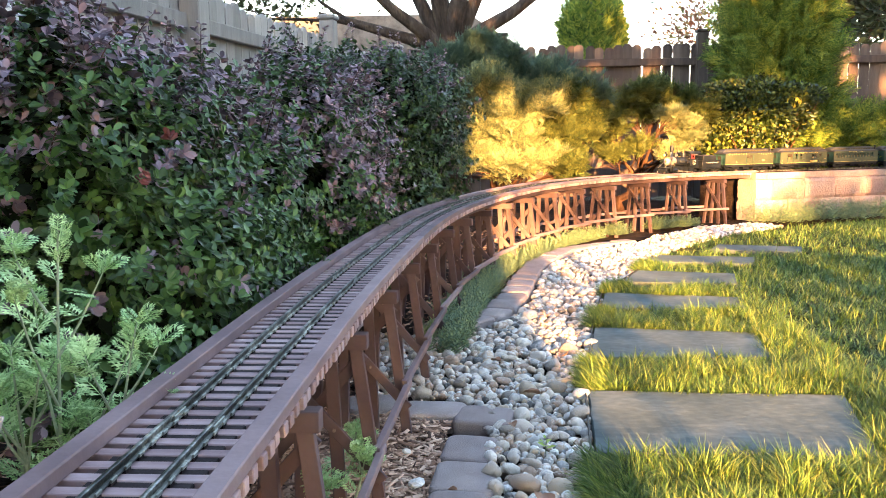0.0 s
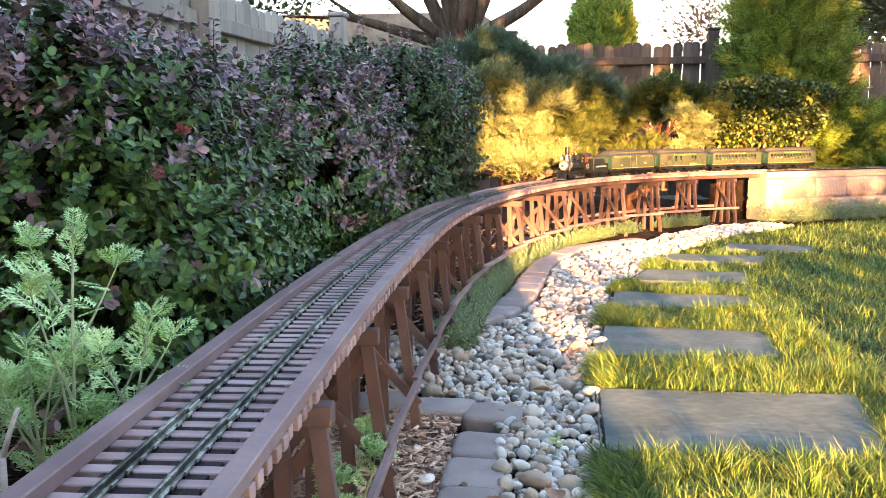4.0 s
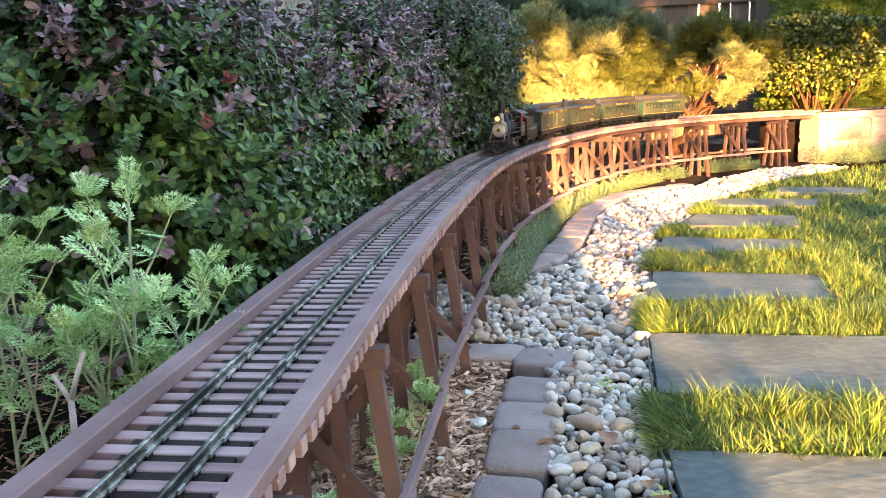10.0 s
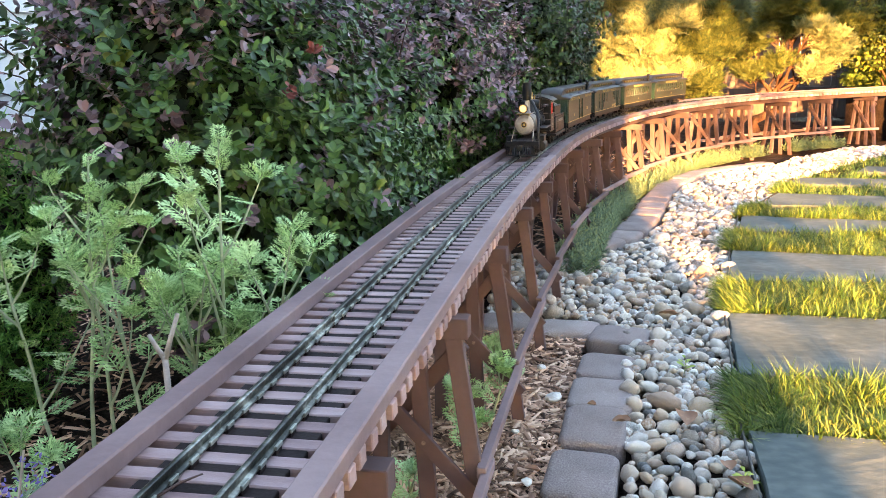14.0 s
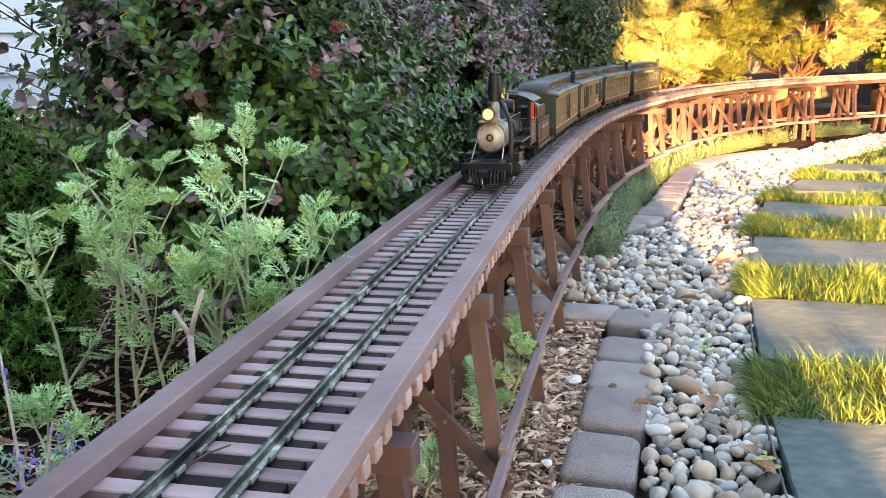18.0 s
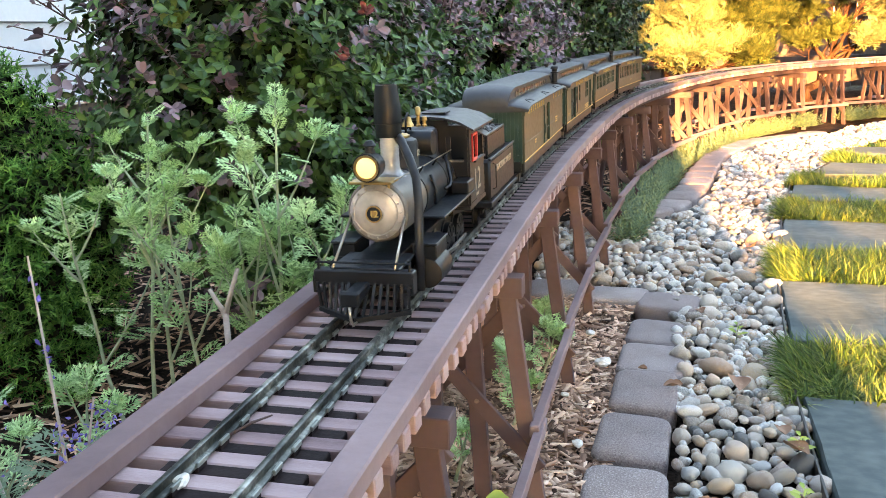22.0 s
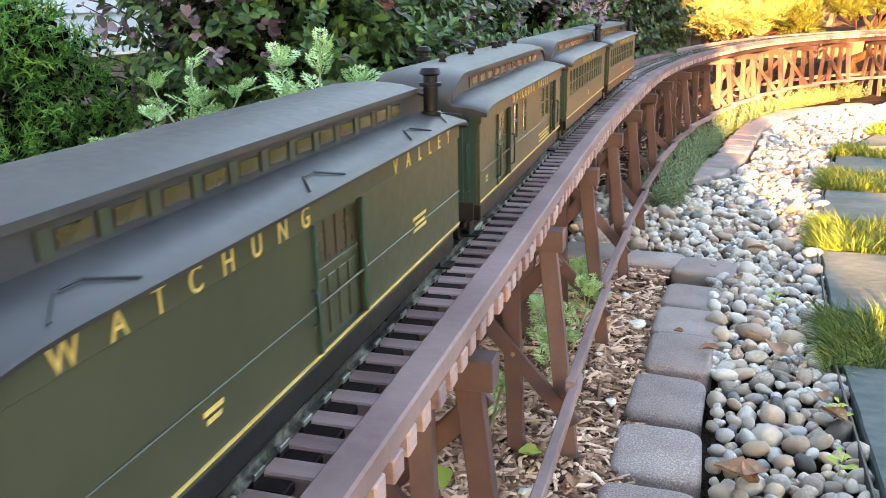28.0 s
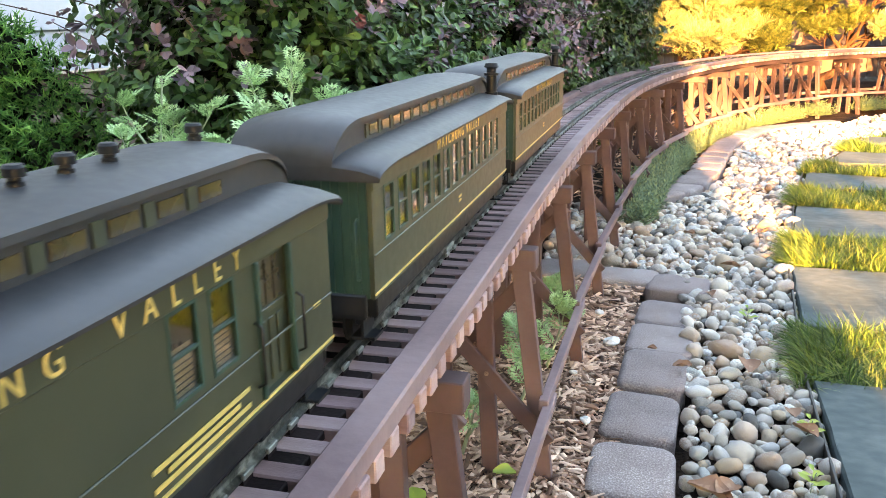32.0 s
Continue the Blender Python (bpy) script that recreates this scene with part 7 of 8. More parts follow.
def combine_car():
    ob = thing("combine_car", "olive green combination car with doors, windows and roof vents", "railway car", "train")
    L, hw = CAR_L, 0.0555
    ops = [(0.116, 0.180, 0.031, 0.1030), (0.072, 0.095, 0.062, 0.1030), (0.020, 0.043, 0.062, 0.1030), (-0.109, -0.086, 0.062, 0.1030), (-0.141, -0.118, 0.062, 0.1030), (-0.200, -0.160, 0.031, 0.1030)]
    car_body(ob, L, ops)
    part("roof", roof_mesh(L + 0.012), CARROOF, ob, "dark grey clerestory roof", smooth=True)
    clerestory(ob, L, 11)
    win = window_unit(0.023, 0.0410, 0.55)
    for a, b, za, zb in ops:
        for side in (-1, 1):
            y = (a + b) / 2
            if za > 0.05:
                put_window(ob, win, y, (za + zb) / 2, hw, side)
            else:
                d = part("side_door", Geo().box(side * (hw - 0.0045), y, (za + zb) / 2, 0.003, b - a, zb - za), CARGREEN, ob, "olive panelled side door with barred windows")
                door_leaf(d, a, b, side, hw, 4 if b - a > 0.05 else 3)
                for yy in (a - 0.004, b + 0.004):
                    part("grab_rail", Geo().tube([(side * (hw + 0.0005), yy, 0.040), (side * (hw + 0.004), yy, 0.042), (side * (hw + 0.004), yy, 0.072), (side * (hw + 0.0005), yy, 0.074)], 0.0009, 5), BLACK, d, smooth="all")
    lettering("lettering_name", "WATCHUNG", 0.0135, GOLDTRIM, ob, 0.042, 0.1052, -(hw + 0.0013), span=0.137)
    lettering("lettering_valley", "VALLEY", 0.0135, GOLDTRIM, ob, -0.1, 0.1052, -(hw + 0.0013), span=0.094)
    bars(ob, -0.106, 0.044, 0.080, 3)
    bars(ob, -0.230, 0.058, 0.010, 1)
    bars(ob, 0.228, 0.050, 0.008, 2)
    for y in (0.155, 0.036, -0.088, -0.118, -0.148, -0.222):
        vent(ob, 0.0, y)
    stove_pipe(ob, 0.044, 0.06, 0.1235, 0.034)
    tread(ob, L)
    return ob


def coach(label):
    ob = thing("passenger_coach", label, "railway car", "train")
    L, hw = CAR_L, 0.0555
    n = 13
    pitch = 0.0335
    ops = [(-0.202 + pitch * i + 0.0045, -0.202 + pitch * i + 0.0275, 0.062, 0.1030) for i in range(n)]
    car_body(ob, L, ops)
    part("roof", roof_mesh(L + 0.012), CARROOF, ob, "dark grey clerestory roof", smooth=True)
    clerestory(ob, L, 13)
    win = window_unit(0.023, 0.0410, 0.5)
    for a, b, za, zb in ops:
        for side in (-1, 1):
            put_window(ob, win, (a + b) / 2, (za + zb) / 2, hw, side)
    lettering("lettering", "WATCHUNG VALLEY", 0.0125, GOLDTRIM, ob, 0.0, 0.1058, -(hw + 0.0013), 1.6)
    bars(ob, 0.0, 0.048, 0.012, 2)
    stove_pipe(ob, -0.044, -0.225, 0.1235, 0.034)
    tread(ob, L)
    return ob


def tender():
    ob = thing("coal_tender", "black tender heaped with coal, lettered in cream", "tender", "train")
    L = 0.185
    part("frame", Geo().box(0, 0, 0.0275, 0.094, L, 0.007, c=0.001), BLACK, ob)
    part("tank", Geo().box(0, -0.002, 0.056, 0.088, L - 0.012, 0.050, c=0.003), BLACK, ob, "riveted black water tank", smooth=True)
    for s in (-1, 1):
        part("bunker_side", Geo().box(s * 0.0375, 0.014, 0.096, 0.0035, 0.118, 0.030, c=0.0008), BLACK, ob)
        part("tank_edge", Geo().box(s * 0.0435, -0.002, 0.0815, 0.003, L - 0.012, 0.003, c=0.0008), BLACK, ob)
        part("grab_rail", Geo().tube([(s * 0.046, 0.078, 0.045), (s * 0.050, 0.078, 0.047), (s * 0.050, 0.078, 0.075), (s * 0.046, 0.078, 0.077)], 0.0008, 5), BLACK, ob, smooth="all")
    for y in (0.072, -0.045):
        part("bunker_end", Geo().box(0, y, 0.096, 0.072, 0.0035, 0.030, c=0.0008), BLACK, ob)
    b = bmesh.new()
    bmesh.ops.create_icosphere(b, subdivisions=1, radius=1)
    tv = [tuple(v.co * (1 + 0.35 * noise.noise(v.co * 2))) for v in b.verts]
    tf = [[v.index for v in f.verts] for f in b.faces]
    b.free()
    n = 620
    x, y = rng.uniform(-0.035, 0.035, n), rng.uniform(-0.042, 0.070, n)
    z = 0.100 + 0.014 * (1 - (x / 0.036) ** 2) * (0.6 + 0.4 * np.cos((y - 0.014) * 26)) + rng.uniform(-0.003, 0.003, n)
    part("coal", scatter("coal", tv, tf, np.c_[x, y, z], unit(n), unit(n), 0.0046 * rng.uniform(0.5, 1.2, n)), COAL, ob, "heap of small black coal lumps", kind="stuff")
    part("coal_bed", Geo().box(0, 0.014, 0.092, 0.070, 0.112, 0.018), COAL, ob)
    g = Geo()
    for s in (-1, 1):
        for i in range(24):
            for zz in (0.0335, 0.0785):
                g.box(s * 0.0442, -0.082 + i * 0.0070, zz, 0.0008, 0.0012, 0.0012)
        for i in range(15):
            for zz in (0.085, 0.108):
                g.box(s * 0.0395, -0.040 + i * 0.0078, zz, 0.0008, 0.0012, 0.0012)
    part("rivets", g, BLACK, ob, kind="stuff", fix=False)
    lettering("lettering", "WATCHUNG VALLEY", 0.0118, WHITEPAINT, ob, -0.004, 0.0615, -0.0446, 1.0, label="cream road name")
    part("coupler", Geo().box(0, -L / 2 - 0.006, 0.0205, 0.008, 0.02, 0.006, c=0.001), BLACK, ob)
    truck(ob, 0.050, 0.046)
    truck(ob, -0.050, 0.046)
    return ob


def engine():
    ob = thing("steam_locomotive", "black model steam locomotive with silver smokebox and lit headlight", "locomotive", "train")
    bz, br = 0.081, 0.0265
    along_y = pose(0, 0, 0, -90, 0, 0)  # lathe z goes to +y
    # boiler and smokebox
    part("boiler", Geo().lathe([(br * 0.5, -0.066), (0.0295, -0.066), (0.0290, -0.020), (br, 0.020), (br, 0.050)], 32, Matrix.Translation((0, 0, bz)) @ along_y), GREYBLACK, ob, "grey-black boiler", smooth=True)
    bands = part("boiler_band", Geo().lathe([(br + 0.0006, 0.0), (br + 0.0008, 0.001), (br + 0.0006, 0.004)], 32, Matrix.Translation((0, 0.040, bz)) @ along_y), BLACK, ob, smooth=True)
    for y in (-0.030, -0.058):
        part("boiler_band", Geo().lathe([(0.0299, 0.0), (0.0301, 0.001), (0.0299, 0.004)], 32, Matrix.Translation((0, y, bz)) @ along_y), BLACK, ob, smooth=True)
    sb = part("smokebox", Geo().lathe([(br - 0.004, 0.050), (br + 0.0010, 0.050), (br + 0.0012, 0.112), (br - 0.0005, 0.114), (0.006, 0.1145)], 36, Matrix.Translation((0, 0, bz)) @ along_y), DULL, ob, "dull graphite smokebox", smooth=True)
    part("smokebox_door", Geo().lathe([(br - 0.002, 0.1140), (br - 0.002, 0.1160), (0.0205, 0.1185), (0.0195, 0.1180), (0.0185, 0.1190), (0.0120, 0.1205), (0.0080, 0.1208), (0.0075, 0.1220), (0.0004, 0.1222)], 36, Matrix.Translation((0, 0, bz)) @ along_y), SILVER, sb, smooth=True)
    for i in range(16):
        a = 2 * math.pi * i / 16
        part("door_bolt", Geo().lathe([(0.0012, 0), (0.0012, 0.0015), (0.0006, 0.002)], 6, Matrix.Translation((0.0225 * math.cos(a), 0.1168, bz + 0.0225 * math.sin(a))) @ along_y), SILVER, sb)
    npl = part("number_plate", Geo().lathe([(0.0070, 0.122), (0.0074, 0.1224), (0.0074, 0.1236), (0.0062, 0.1240), (0.0003, 0.1236)], 20, Matrix.Translation((0, 0, bz)) @ along_y), BLACK, sb, "black round plate with gold number", smooth=True)
    part("plate_rim", Geo().lathe([(0.0064, 0.1238), (0.0075, 0.1238), (0.0075, 0.1244), (0.0064, 0.1244), (0.0064, 0.1238)], 20, Matrix.Translation((0, 0, bz)) @ along_y), BRASS, npl, smooth=True)
    cu = bpy.data.curves.new("number", "FONT")
    cu.body, cu.size, cu.extrude, cu.align_x, cu.align_y = "12", 0.0085, 0.0003, "CENTER", "CENTER"
    tmp = bpy.data.objects.new("number", cu)
    nm = bpy.data.meshes.new_from_object(tmp)
    bpy.data.objects.remove(tmp)
    part("number", nm, GOLDTRIM, npl, at=Matrix(((-1, 0, 0, 0), (0, 0, 1, 0.1243), (0, 1, 0, bz), (0, 0, 0, 1))))
    # stack
    part("stack_base", Geo().lathe([(0.0155, -0.002), (0.0135, 0.002), (0.0100, 0.005), (0.0086, 0.009), (0.0083, 0.040)], 24, Matrix.Translation((0, 0.070, bz + br - 0.003))), SILVER, ob, "silver stack column", smooth=True)
    part("smokestack", Geo().lathe([(0.0086, 0.141), (0.0118, 0.1412), (0.0122, 0.1425), (0.0122, 0.1530), (0.0129, 0.1535), (0.0134, 0.1600), (0.0130, 0.1660), (0.0108, 0.1845), (0.0104, 0.1875), (0.0088, 0.1876), (0.0084, 0.168), (0.0005, 0.166)], 10, Matrix.Translation((0, 0.070, 0))), BLACK, ob, "tall black cap stack", smooth=True)
    # headlight on its bracket
    at_lamp = Matrix.Translation((0, 0.024, 0.1230)) @ along_y
    hl = part("headlight", Geo().lathe([(0.0080, 0.092), (0.0108, 0.093), (0.0113, 0.106), (0.0122, 0.108), (0.0122, 0.112), (0.0106, 0.1125), (0.0098, 0.109), (0.0004, 0.107)], 24, at_lamp), BLACK, ob, "round black headlight housing", smooth=True)
    part("lens", Geo().lathe([(0.0096, 0.1095), (0.0086, 0.1125), (0.0050, 0.1138), (0.0003, 0.1142)], 24, at_lamp), LAMP, hl, "glowing warm lens", smooth=True)
    part("lens_rim", Geo().lathe([(0.0096, 0.1120), (0.0110, 0.1122), (0.0110, 0.1132), (0.0096, 0.1132), (0.0096, 0.1120)], 24, at_lamp), BRASS, hl, "brass lens rim", smooth=True)
    part("lamp_vent", Geo().lathe([(0.0045, 0), (0.004, 0.006), (0.006, 0.007), (0.003, 0.011)], 12, Matrix.Translation((0, 0.124, 0.1335))), BLACK, hl, smooth=True)
    part("bracket", Geo().box(0, 0.117, 0.1090, 0.038, 0.026, 0.0022, c=0.0006).box(-0.012, 0.108, 0.103, 0.002, 0.014, 0.012).box(0.012, 0.108, 0.103, 0.002, 0.014, 0.012), BRASS, ob, "brass headlight bracket")
    # domes, bell, whistle, generator
    def dome(name, y, r, h, mt, label=""):
        return part(name, Geo().lathe([(r * 1.25, 0), (r * 1.08, 0.0035), (r, 0.006), (r, h - 0.006), (r * 0.93, h - 0.002), (r * 0.7, h), (0.0004, h + 0.0012)], 28, Matrix.Translation((0, y, bz + br - 0.0045))), mt, ob, label, smooth=True)
    sd = dome("sand_dome", 0.033, 0.0160, 0.0325, GREYBLACK, "grey-black sand dome")
    part("dome_cap", Geo().lathe([(0.0085, 0), (0.0085, 0.002), (0.006, 0.0035), (0.0004, 0.004)], 18, Matrix.Translation((0, 0.033, bz + br + 0.0285))), BRASS, sd, smooth=True)
    lettering("dome_number", "12", 0.0085, WHITEPAINT, sd, 0.033, bz + br + 0.011, -0.0163)
    dome("steam_dome", -0.040, 0.0165, 0.0345, GREYBLACK, "grey-black steam dome")
    part("generator", Geo().lathe([(0.004, -0.024), (0.0115, -0.024), (0.0125, -0.022), (0.0125, 0.022), (0.0115, 0.024), (0.004, 0.0245)], 24, Matrix.Translation((0, 0.004, 0.127)) @ pose(0, 0, 0, 0, 90, 0)), BLACK, ob, "black cross-mounted air drum", smooth=True)
    bl = part("bell", Geo().lathe([(0.0060, 0), (0.0056, 0.002), (0.0040, 0.005), (0.0032, 0.009), (0.0004, 0.0100)], 18, Matrix.Translation((0.0, 0.008, 0.1435))), BRASS, ob, "brass bell", smooth=True)
    part("bell_yoke", Geo().tube([(0.0, 0.0, 0.137), (0.0, 0.0005, 0.152), (0.0, 0.008, 0.1565), (0.0, 0.0155, 0.152), (0.0, 0.016, 0.137)], 0.0011, 6), BLACK, bl, smooth="all")
    for x, h in ((-0.0035, 0.011), (0.0030, 0.021)):
        part("whistle", Geo().lathe([(0.0028, 0), (0.0028, 0.002), (0.0019, 0.003), (0.0019, h * 0.55), (0.0028, h * 0.6), (0.0028, h * 0.92), (0.0015, h)], 12, Matrix.Translation((x, -0.040, 0.1375))), BRASS, ob, "brass whistle", smooth=True)
    # exhaust pipe at the side of the smokebox
    part("steam_pipe", Geo().tube([(-0.008, 0.070, 0.142), (-0.014, 0.078, 0.138), (-0.023, 0.086, 0.124), (-0.0315, 0.096, 0.108), (-0.0350, 0.104, 0.088), (-0.0355, 0.109, 0.060), (-0.0355, 0.111, 0.010)], [0.0040] * 7, 12), GREYBLACK, ob, "long blue-grey exhaust pipe", smooth="all")
    for s in (-1, 1):
        part("smokebox_brace", Geo().tube([(s * 0.0245, 0.114, bz - 0.004), (s * 0.0275, 0.158, 0.042)], 0.0012, 8), CHROME, ob, "pale steel brace rod", smooth="all")
        part("handrail", Geo().tube([(s * 0.019, 0.120, 0.1105), (s * 0.0225, 0.04, 0.1095), (s * 0.0250, -0.062, 0.1105)], 0.0006, 6), CHROME, ob, "thin steel handrail", smooth="all")
        for y in (0.045, -0.010, -0.050):
            part("stanchion", Geo().tube([(s * 0.0175, y, bz + 0.0200), (s * 0.0238, y, bz + 0.0292)], 0.0010, 6), BLACK, ob)
        part("running_board", Geo().box(s * 0.0385, 0.006, 0.0675, 0.024, 0.136, 0.0024, c=0.0006), BLACK, ob)
        part("injector_pipe", Geo().tube([(s * 0.0200, -0.060, 0.107), (s * 0.0235, -0.045, 0.104), (s * 0.0275, -0.036, 0.097), (s * 0.0310, -0.034, 0.083), (s * 0.0315, -0.026, 0.079), (s * 0.0300, -0.014, 0.078)], 0.0017, 8), GREYBLACK, ob, smooth="all")
        part("air_pipe", Geo().tube([(s * 0.0240, 0.020, 0.098), (s * 0.0285, 0.018, 0.084), (s * 0.0285, 0.022, 0.069)], 0.0016, 8), GREYBLACK, ob, smooth="all")
        part("tool_box", Geo().box(s * 0.0405, -0.046, 0.0750, 0.018, 0.030, 0.0130, c=0.0012), BLACK, ob)
        cy = part("cylinder", Geo().lathe([(0.004, -0.021), (0.0135, -0.021), (0.0140, -0.018), (0.0140, 0.018), (0.0135, 0.021), (0.004, 0.023)], 22, Matrix.Translation((s * 0.040, 0.084, 0.0235)) @ along_y), BLACK, ob, "black piston cylinder", smooth=True)
        part("valve_chest", Geo().box(s * 0.038, 0.084, 0.0425, 0.022, 0.040, 0.013, c=0.0012), BLACK, cy)
        part("chest_lid", Geo().box(s * 0.038, 0.084, 0.0500, 0.024, 0.042, 0.0022, c=0.0006), GREYBLACK, cy)
        part("crosshead_guide", Geo().box(s * 0.040, 0.060, 0.028, 0.003, 0.045, 0.002).box(s * 0.040, 0.060, 0.019, 0.003, 0.045, 0.002), DULL, cy)
    # pilot
    part("front_deck", Geo().box(0, 0.132, 0.0410, 0.062, 0.050, 0.003, c=0.0008), GREYBLACK, ob, "grey tread-plate front deck")
    bm_ = part("pilot_beam", Geo().box(0, 0.156, 0.0345, 0.088, 0.012, 0.013, c=0.0012), BLACK, ob)
    for s in (-1, 1):
        part("end_step", Geo().box(s * 0.039, 0.158, 0.0225, 0.010, 0.010, 0.002).box(s * 0.0435, 0.158, 0.029, 0.0015, 0.010, 0.014), BLACK, bm_)
        part("flag_post", Geo().tube([(s * 0.040, 0.158, 0.040), (s * 0.040, 0.158, 0.050)], 0.0013, 6), BLACK, bm_)
    part("top_rail", Geo().tube([(-0.042, 0.1600, 0.0475), (0.042, 0.1600, 0.0475)], 0.0010, 6), BLACK, bm_)
    cow = part("cowcatcher", Geo().beam((-0.040, 0.160, 0.0065), (0, 0.187, 0.0065), 0.004, 0.004).beam((0.040, 0.160, 0.0065), (0, 0.187, 0.0065), 0.004, 0.004), BLACK, ob, "black slatted cowcatcher")
    for i in range(15):
        u = (i - 7) / 7
        part("slat", Geo().beam((u * 0.040, 0.1635, 0.031), (u * 0.039, 0.160 + 0.0265 * (1 - abs(u)), 0.0075), 0.0022, 0.0022), GREYBLACK, cow)
    part("front_coupler", Geo().box(0, 0.176, 0.027, 0.013, 0.030, 0.010, c=0.0015).box(0, 0.193, 0.027, 0.017, 0.008, 0.013, c=0.002), BLACK, ob)
    part("coupler_hook", Geo().tube([(0.0, 0.196, 0.021), (-0.001, 0.197, 0.010), (-0.001, 0.192, 0.004), (-0.002, 0.186, 0.006)], 0.0011, 6), CHROME, ob, smooth="all")
    part("frame", Geo().box(0, -0.02, 0.036, 0.040, 0.31, 0.014, c=0.001).box(0, -0.03, 0.022, 0.030, 0.20, 0.016), BLACK, ob)
    # wheels and rods
    me = wheel_mesh(0.0185).mesh("driving_wheel", True)
    spoke = Geo()
    for i in range(10):
        a = 2 * math.pi * i / 10
        spoke.beam((-0.0034, 0, 0), (-0.0034, 0.0165 * math.cos(a), 0.0165 * math.sin(a)), 0.002, 0.0016)
    sp = spoke.mesh("spokes")
    small = wheel_mesh(0.0105).mesh("pilot_wheel", True)
    for q in (me, sp, small):
        q.materials.append(BLACK)
    for s in (-1, 1):
        for y in (0.048, 0.004, -0.040, -0.084):
            w = part("driving_wheel", me, BLACK, ob, at=pose(s * 0.0240, y, 0.0185, 0, 0, 180 if s > 0 else 0))
            part("spokes", sp, BLACK, w)
        part("pilot_wheel", small, BLACK, ob, at=pose(s * 0.0240, 0.128, 0.0105, 0, 0, 180 if s > 0 else 0))
        part("side_rod", Geo().box(s * 0.0315, -0.018, 0.0115, 0.003, 0.145, 0.0045, c=0.0008), DULL, ob, "worn grey side rod")
        part("main_rod", Geo().beam((s * 0.0345, 0.080, 0.0235), (s * 0.0345, -0.040, 0.0115), 0.003, 0.0042, 0.0006), DULL, ob, "worn grey main rod")
    # cab
    cy0, cy1, cz0, cz1, cw = -0.137, -0.062, 0.050, 0.1320, 0.0455
    part("cab_floor", Geo().box(0, (cy0 + cy1) / 2, cz0 - 0.002, 2 * cw, cy1 - cy0 + 0.01, 0.004), BLACK, ob)
    part("cab_sill", Geo().box(0, (cy0 + cy1) / 2, cz0 - 0.007, 0.05, cy1 - cy0, 0.010), BLACK, ob)
    ym = (cy0 + cy1) / 2
    for s in (-1, 1):
        x = s * (cw - 0.0012)
        sd_ = part("cab_side", Geo().box(x, ym, (cz0 + 0.096) / 2, 0.0024, cy1 - cy0, 0.096 - cz0, c=0.0003), BLACK, ob, "black riveted cab side")
        part("header", Geo().box(x, ym, (0.126 + cz1) / 2, 0.0024, cy1 - cy0, cz1 - 0.126), BLACK, sd_)
        for a, b in ((cy0, cy0 + 0.006), (cy1 - 0.010, cy1)):
            part("pillar", Geo().box(x, (a + b) / 2, 0.111, 0.0024, b - a, 0.030), BLACK, sd_)
        yc = cy1 - 0.010 - 0.0130
        for yy in (-0.0112, 0.0112):
            part("window_frame", Geo().box(s * cw, yc + yy, 0.111, 0.003, 0.0036, 0.030, c=0.0004), RED, sd_, "bright red window frame")
        for zz in (0.0975, 0.1245):
            part("window_frame", Geo().box(s * cw, yc, zz, 0.003, 0.0188, 0.0030, c=0.0004), RED, sd_, "bright red window frame")
        part("window_post", Geo().box(x, yc - 0.0165, 0.111, 0.0024, 0.004, 0.030), BLACK, sd_)
        part("sun_shade", Geo().box(s * (cw + 0.0050), yc - 0.029, 0.1225, 0.011, 0.024, 0.0012, pose(0, 0, 0, 0, s * 28, 0)), DULL, sd_)
        part("arm_rest", Geo().box(s * (cw + 0.001), ym - 0.006, 0.0952, 0.004, 0.052, 0.002), BLACK, sd_)
        g = Geo()
        for i in range(12):
            g.box(s * (cw + 0.0001), cy0 + 0.004 + i * 0.006, 0.0525, 0.0008, 0.001, 0.001)
            g.box(s * (cw + 0.0001), cy0 + 0.003, 0.054 + i * 0.0062, 0.0008, 0.001, 0.001)
            g.box(s * (cw + 0.0001), cy1 - 0.003, 0.054 + i * 0.0062, 0.0008, 0.001, 0.001)
        part("rivets", g, BLACK, sd_, kind="stuff", fix=False)
    front = part("cab_front", Geo().box(0, cy1, 0.074, 2 * cw - 0.005, 0.0024, 0.048), BLACK, ob)
    part("front_header", Geo().box(0, cy1, 0.1300, 2 * cw - 0.005, 0.0024, 0.012), BLACK, front)
    part("front_panel", Geo().box(0, cy1, 0.111, 0.040, 0.0024, 0.026), BLACK, front)
    for s in (-1, 1):
        part("front_post", Geo().box(s * 0.0415, cy1, 0.111, 0.004, 0.0024, 0.026), BLACK, front)
        part("front_window_trim", Geo().box(s * 0.030, cy1 + 0.0016, 0.0985, 0.018, 0.001, 0.002), DULL, front)
        part("front_window_bar", Geo().box(s * 0.0235, cy1, 0.111, 0.003, 0.0024, 0.026), BLACK, front)
    for s in (-1, 1):
        part("gable_step", Geo().box(s * 0.012, cy1, 0.1385, 0.022, 0.0024, 0.006), BLACK, front)
    prof = [(cw + 0.007, 0.1305), (cw + 0.007, 0.1325), (0.038, 0.1405), (0.022, 0.1450), (0, 0.1468), (-0.022, 0.1450), (-0.038, 0.1405), (-cw - 0.007, 0.1325), (-cw - 0.007, 0.1305), (-0.036, 0.1385), (-0.02, 0.1428), (0, 0.1443), (0.02, 0.1428), (0.036, 0.1385)]
    rf = part("cab_roof", Geo().prism(prof, cy0 - 0.026, cy1 + 0.010), GREYBLACK, ob, "dark curved cab roof", smooth=True)
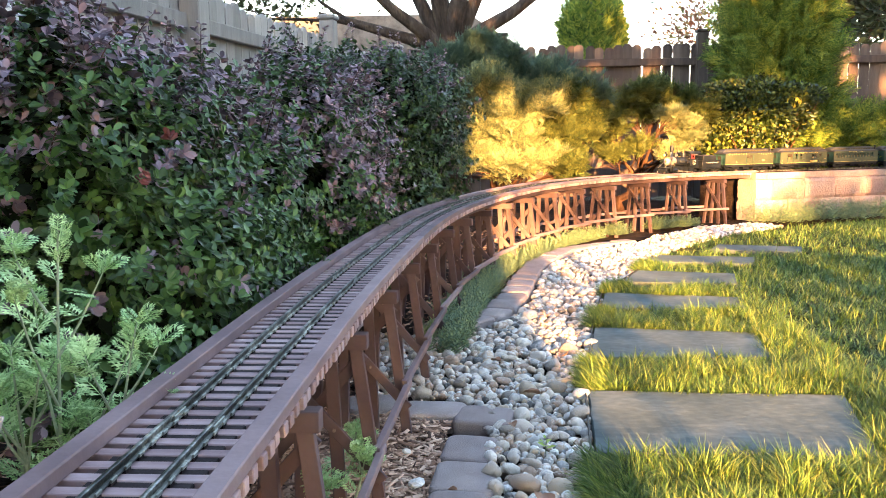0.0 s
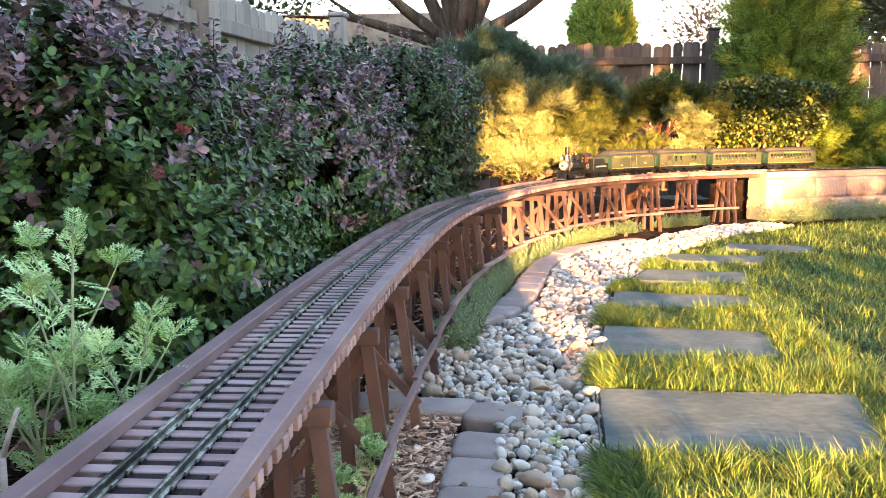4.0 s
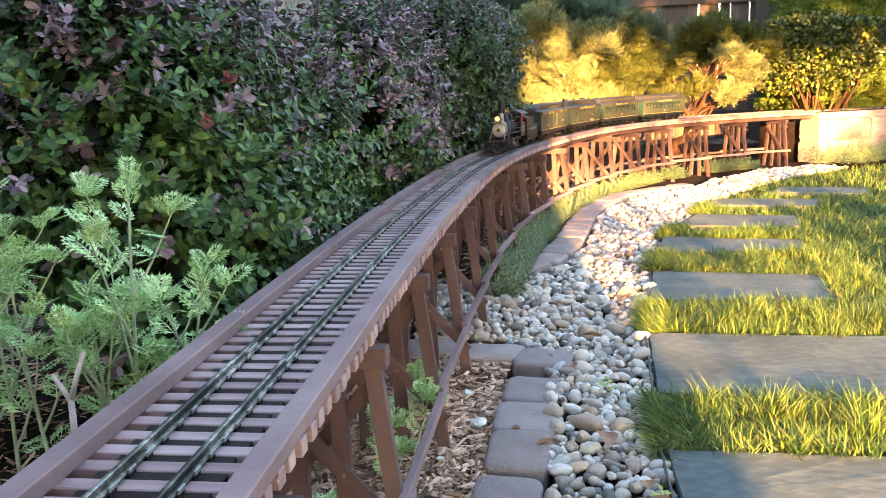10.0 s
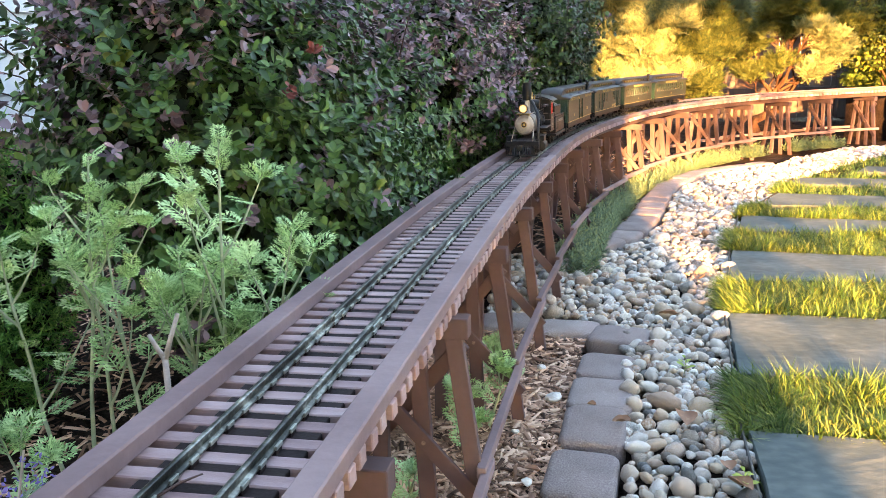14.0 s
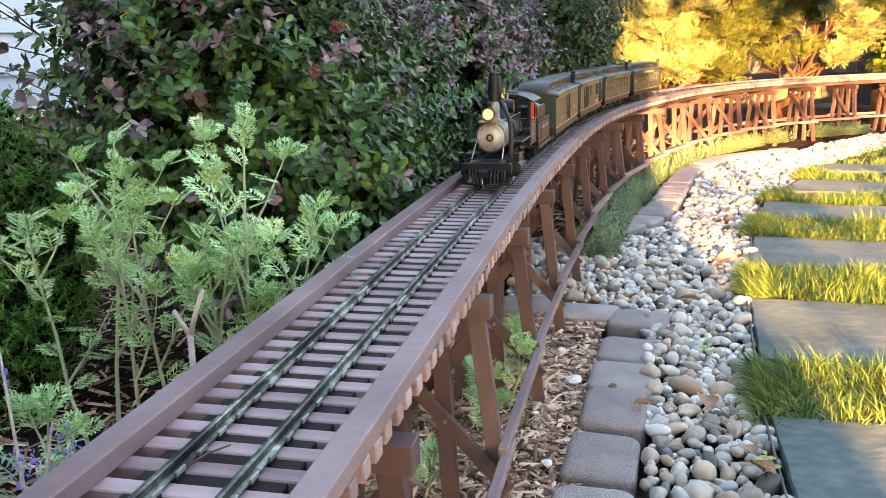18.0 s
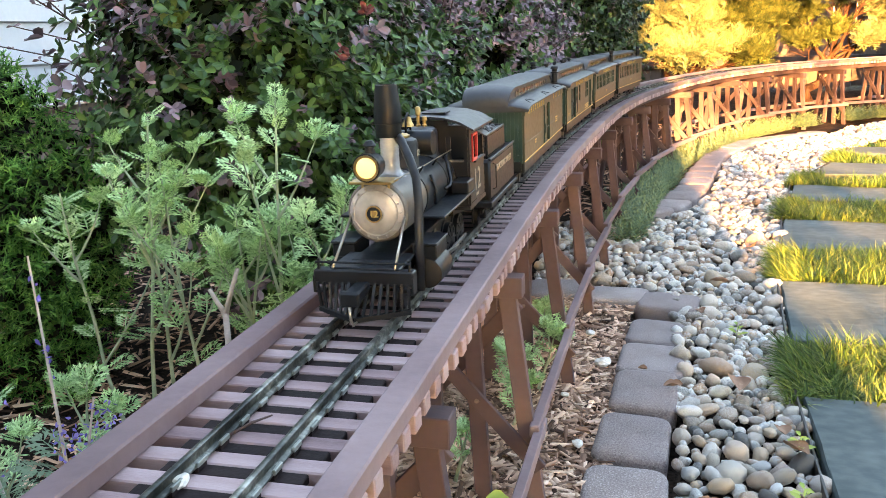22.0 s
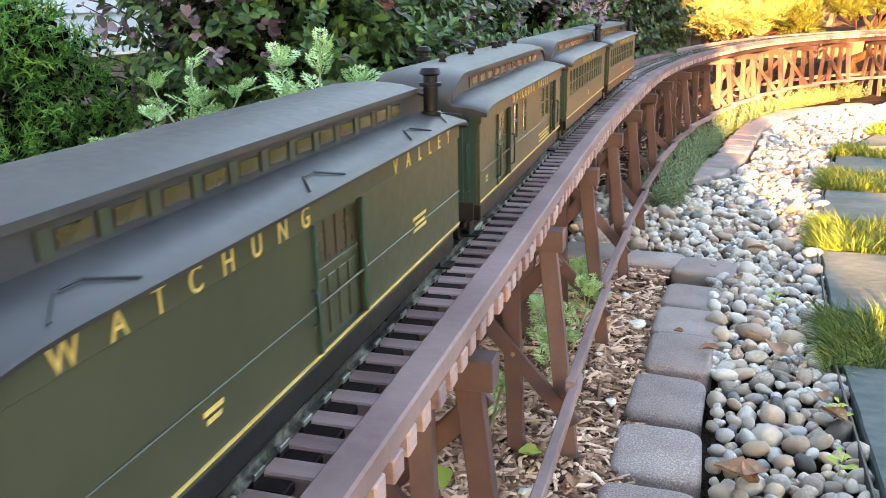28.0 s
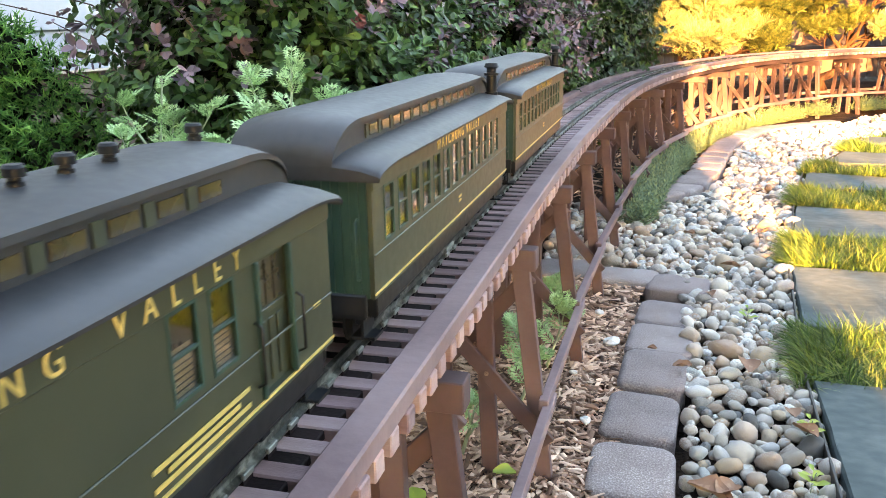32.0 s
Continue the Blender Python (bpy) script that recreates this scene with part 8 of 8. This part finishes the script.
    part("roof_hatch", Geo().box(-0.004, ym + 0.012, 0.1478, 0.026, 0.024, 0.0016, c=0.0005), BLACK, rf)
    lettering("cab_number", "12", 0.0345, WHITEPAINT, ob, ym + 0.004, 0.0625, -(cw + 0.0004), label="large cream number")
    part("small_lettering", Geo().box(-(cw + 0.0003), ym + 0.004, 0.0575, 0.0004, 0.014, 0.003), WHITEPAINT, ob, "unreadable small lettering")
    part("back_head", Geo().lathe([(0.004, 0), (br - 0.003, 0), (br - 0.003, 0.012)], 24, Matrix.Translation((0, cy1 - 0.014, bz)) @ along_y), BLACK, ob, smooth=True)
    return ob


def fit_car(ob, ky=0.866):
    """Bring a car body to its built length and ride height above its trucks."""
    za, zb = (0.0, 0.018, 0.0265, 0.119, 0.219), (0.0, 0.022, 0.045, 0.1265, 0.2265)
    done = set()

    def fit(o, local):
        if o.name.startswith("truck") and not o.name.startswith("truck_") and not o.name.startswith("truss"):
            o.matrix_basis = Matrix.Translation((0, o.matrix_basis.translation.y * ky, 0))
            return
        m = o.matrix_basis.copy()
        moved = m != Matrix()
        if moved and not local:
            t = m.translation.copy()
            m.translation = (t.x, t.y * ky, float(np.interp(t.z, za, zb)))
            o.matrix_basis = m
        here = local or moved
        if o.type == "MESH" and o.data.name not in done:
            done.add(o.data.name)
            if o.name.startswith("lettering"):
                o.data.transform(Matrix.Diagonal((ky, 1, 1, 1)))
            elif here:
                o.data.transform(Matrix.Diagonal((1, ky, 0.881, 1)))
            else:
                for v in o.data.vertices:
                    v.co.y *= ky
                    v.co.z = float(np.interp(v.co.z, za, zb))
        for c in o.children:
            fit(c, here)

    for c in ob.children:
        fit(c, False)


ENGINE, TENDER = engine(), tender()
CARS = [baggage_car(), combine_car(), coach("olive green passenger coach with a long row of windows"), coach("last olive green passenger coach of the train")]
bpy.context.view_layer.update()
for car in CARS:
    fit_car(car)
# distance of each vehicle's middle behind the cowcatcher, and half its wheelbase
ROLLING = [(ENGINE, 0.187, 0.09), (TENDER, 0.4515, 0.05), (CARS[0], 0.790, 0.155), (CARS[1], 1.295, 0.155), (CARS[2], 1.800, 0.155), (CARS[3], 2.305, 0.155)]
# seconds, and how far up the line the cowcatcher stands
HEAD = [(0.0, 5.97), (3.0, 5.05), (6.0, 4.15), (8.0, 3.60), (10.0, 3.07), (12.0, 2.59), (14.0, 2.175), (15.5, 1.91), (17.0, 1.645), (18.0, 1.463), (19.0, 1.262), (20.0, 1.050), (21.0, 0.860), (22.0, 0.690), (23.0, 0.516), (24.0, 0.341), (25.0, 0.170), (26.5, -0.083), (27.5, -0.250), (28.0, -0.337), (29.0, -0.514), (30.0, -0.692), (31.0, -0.853), (32.0, -1.030)]


def head_at(t):
    ts, ss = [a for a, _ in HEAD], [b for _, b in HEAD]
    return float(np.interp(t, ts, ss))


def ride(s, half):
    """The pose of a vehicle whose middle is at s, heading towards the camera."""
    (p0, _), (p1, _) = on_line(s - half), on_line(s + half)
    c, d = (p0 + p1) / 2, p0 - p1
    return pose(c[0], c[1], RAILTOP, 0, 0, math.degrees(math.atan2(-d[0], d[1])))


def motions():
    for ob, back, half in ROLLING:
        walk(ob, [(t, ride(head_at(t) + back, half)) for t in np.arange(0, 32.01, 0.5)])

# ---- the place, largest first ----
ground_sheet()
build_houses()
build_fences()
build_wall()
build_trees()
build_junipers()
build_hedge()
build_herbs()
build_sedum()
build_mulch()
build_slabs()
build_edging()
build_lawn()
build_rails()
build_trestle()
build_litter()
build_pavers()
build_pebbles()
motions()
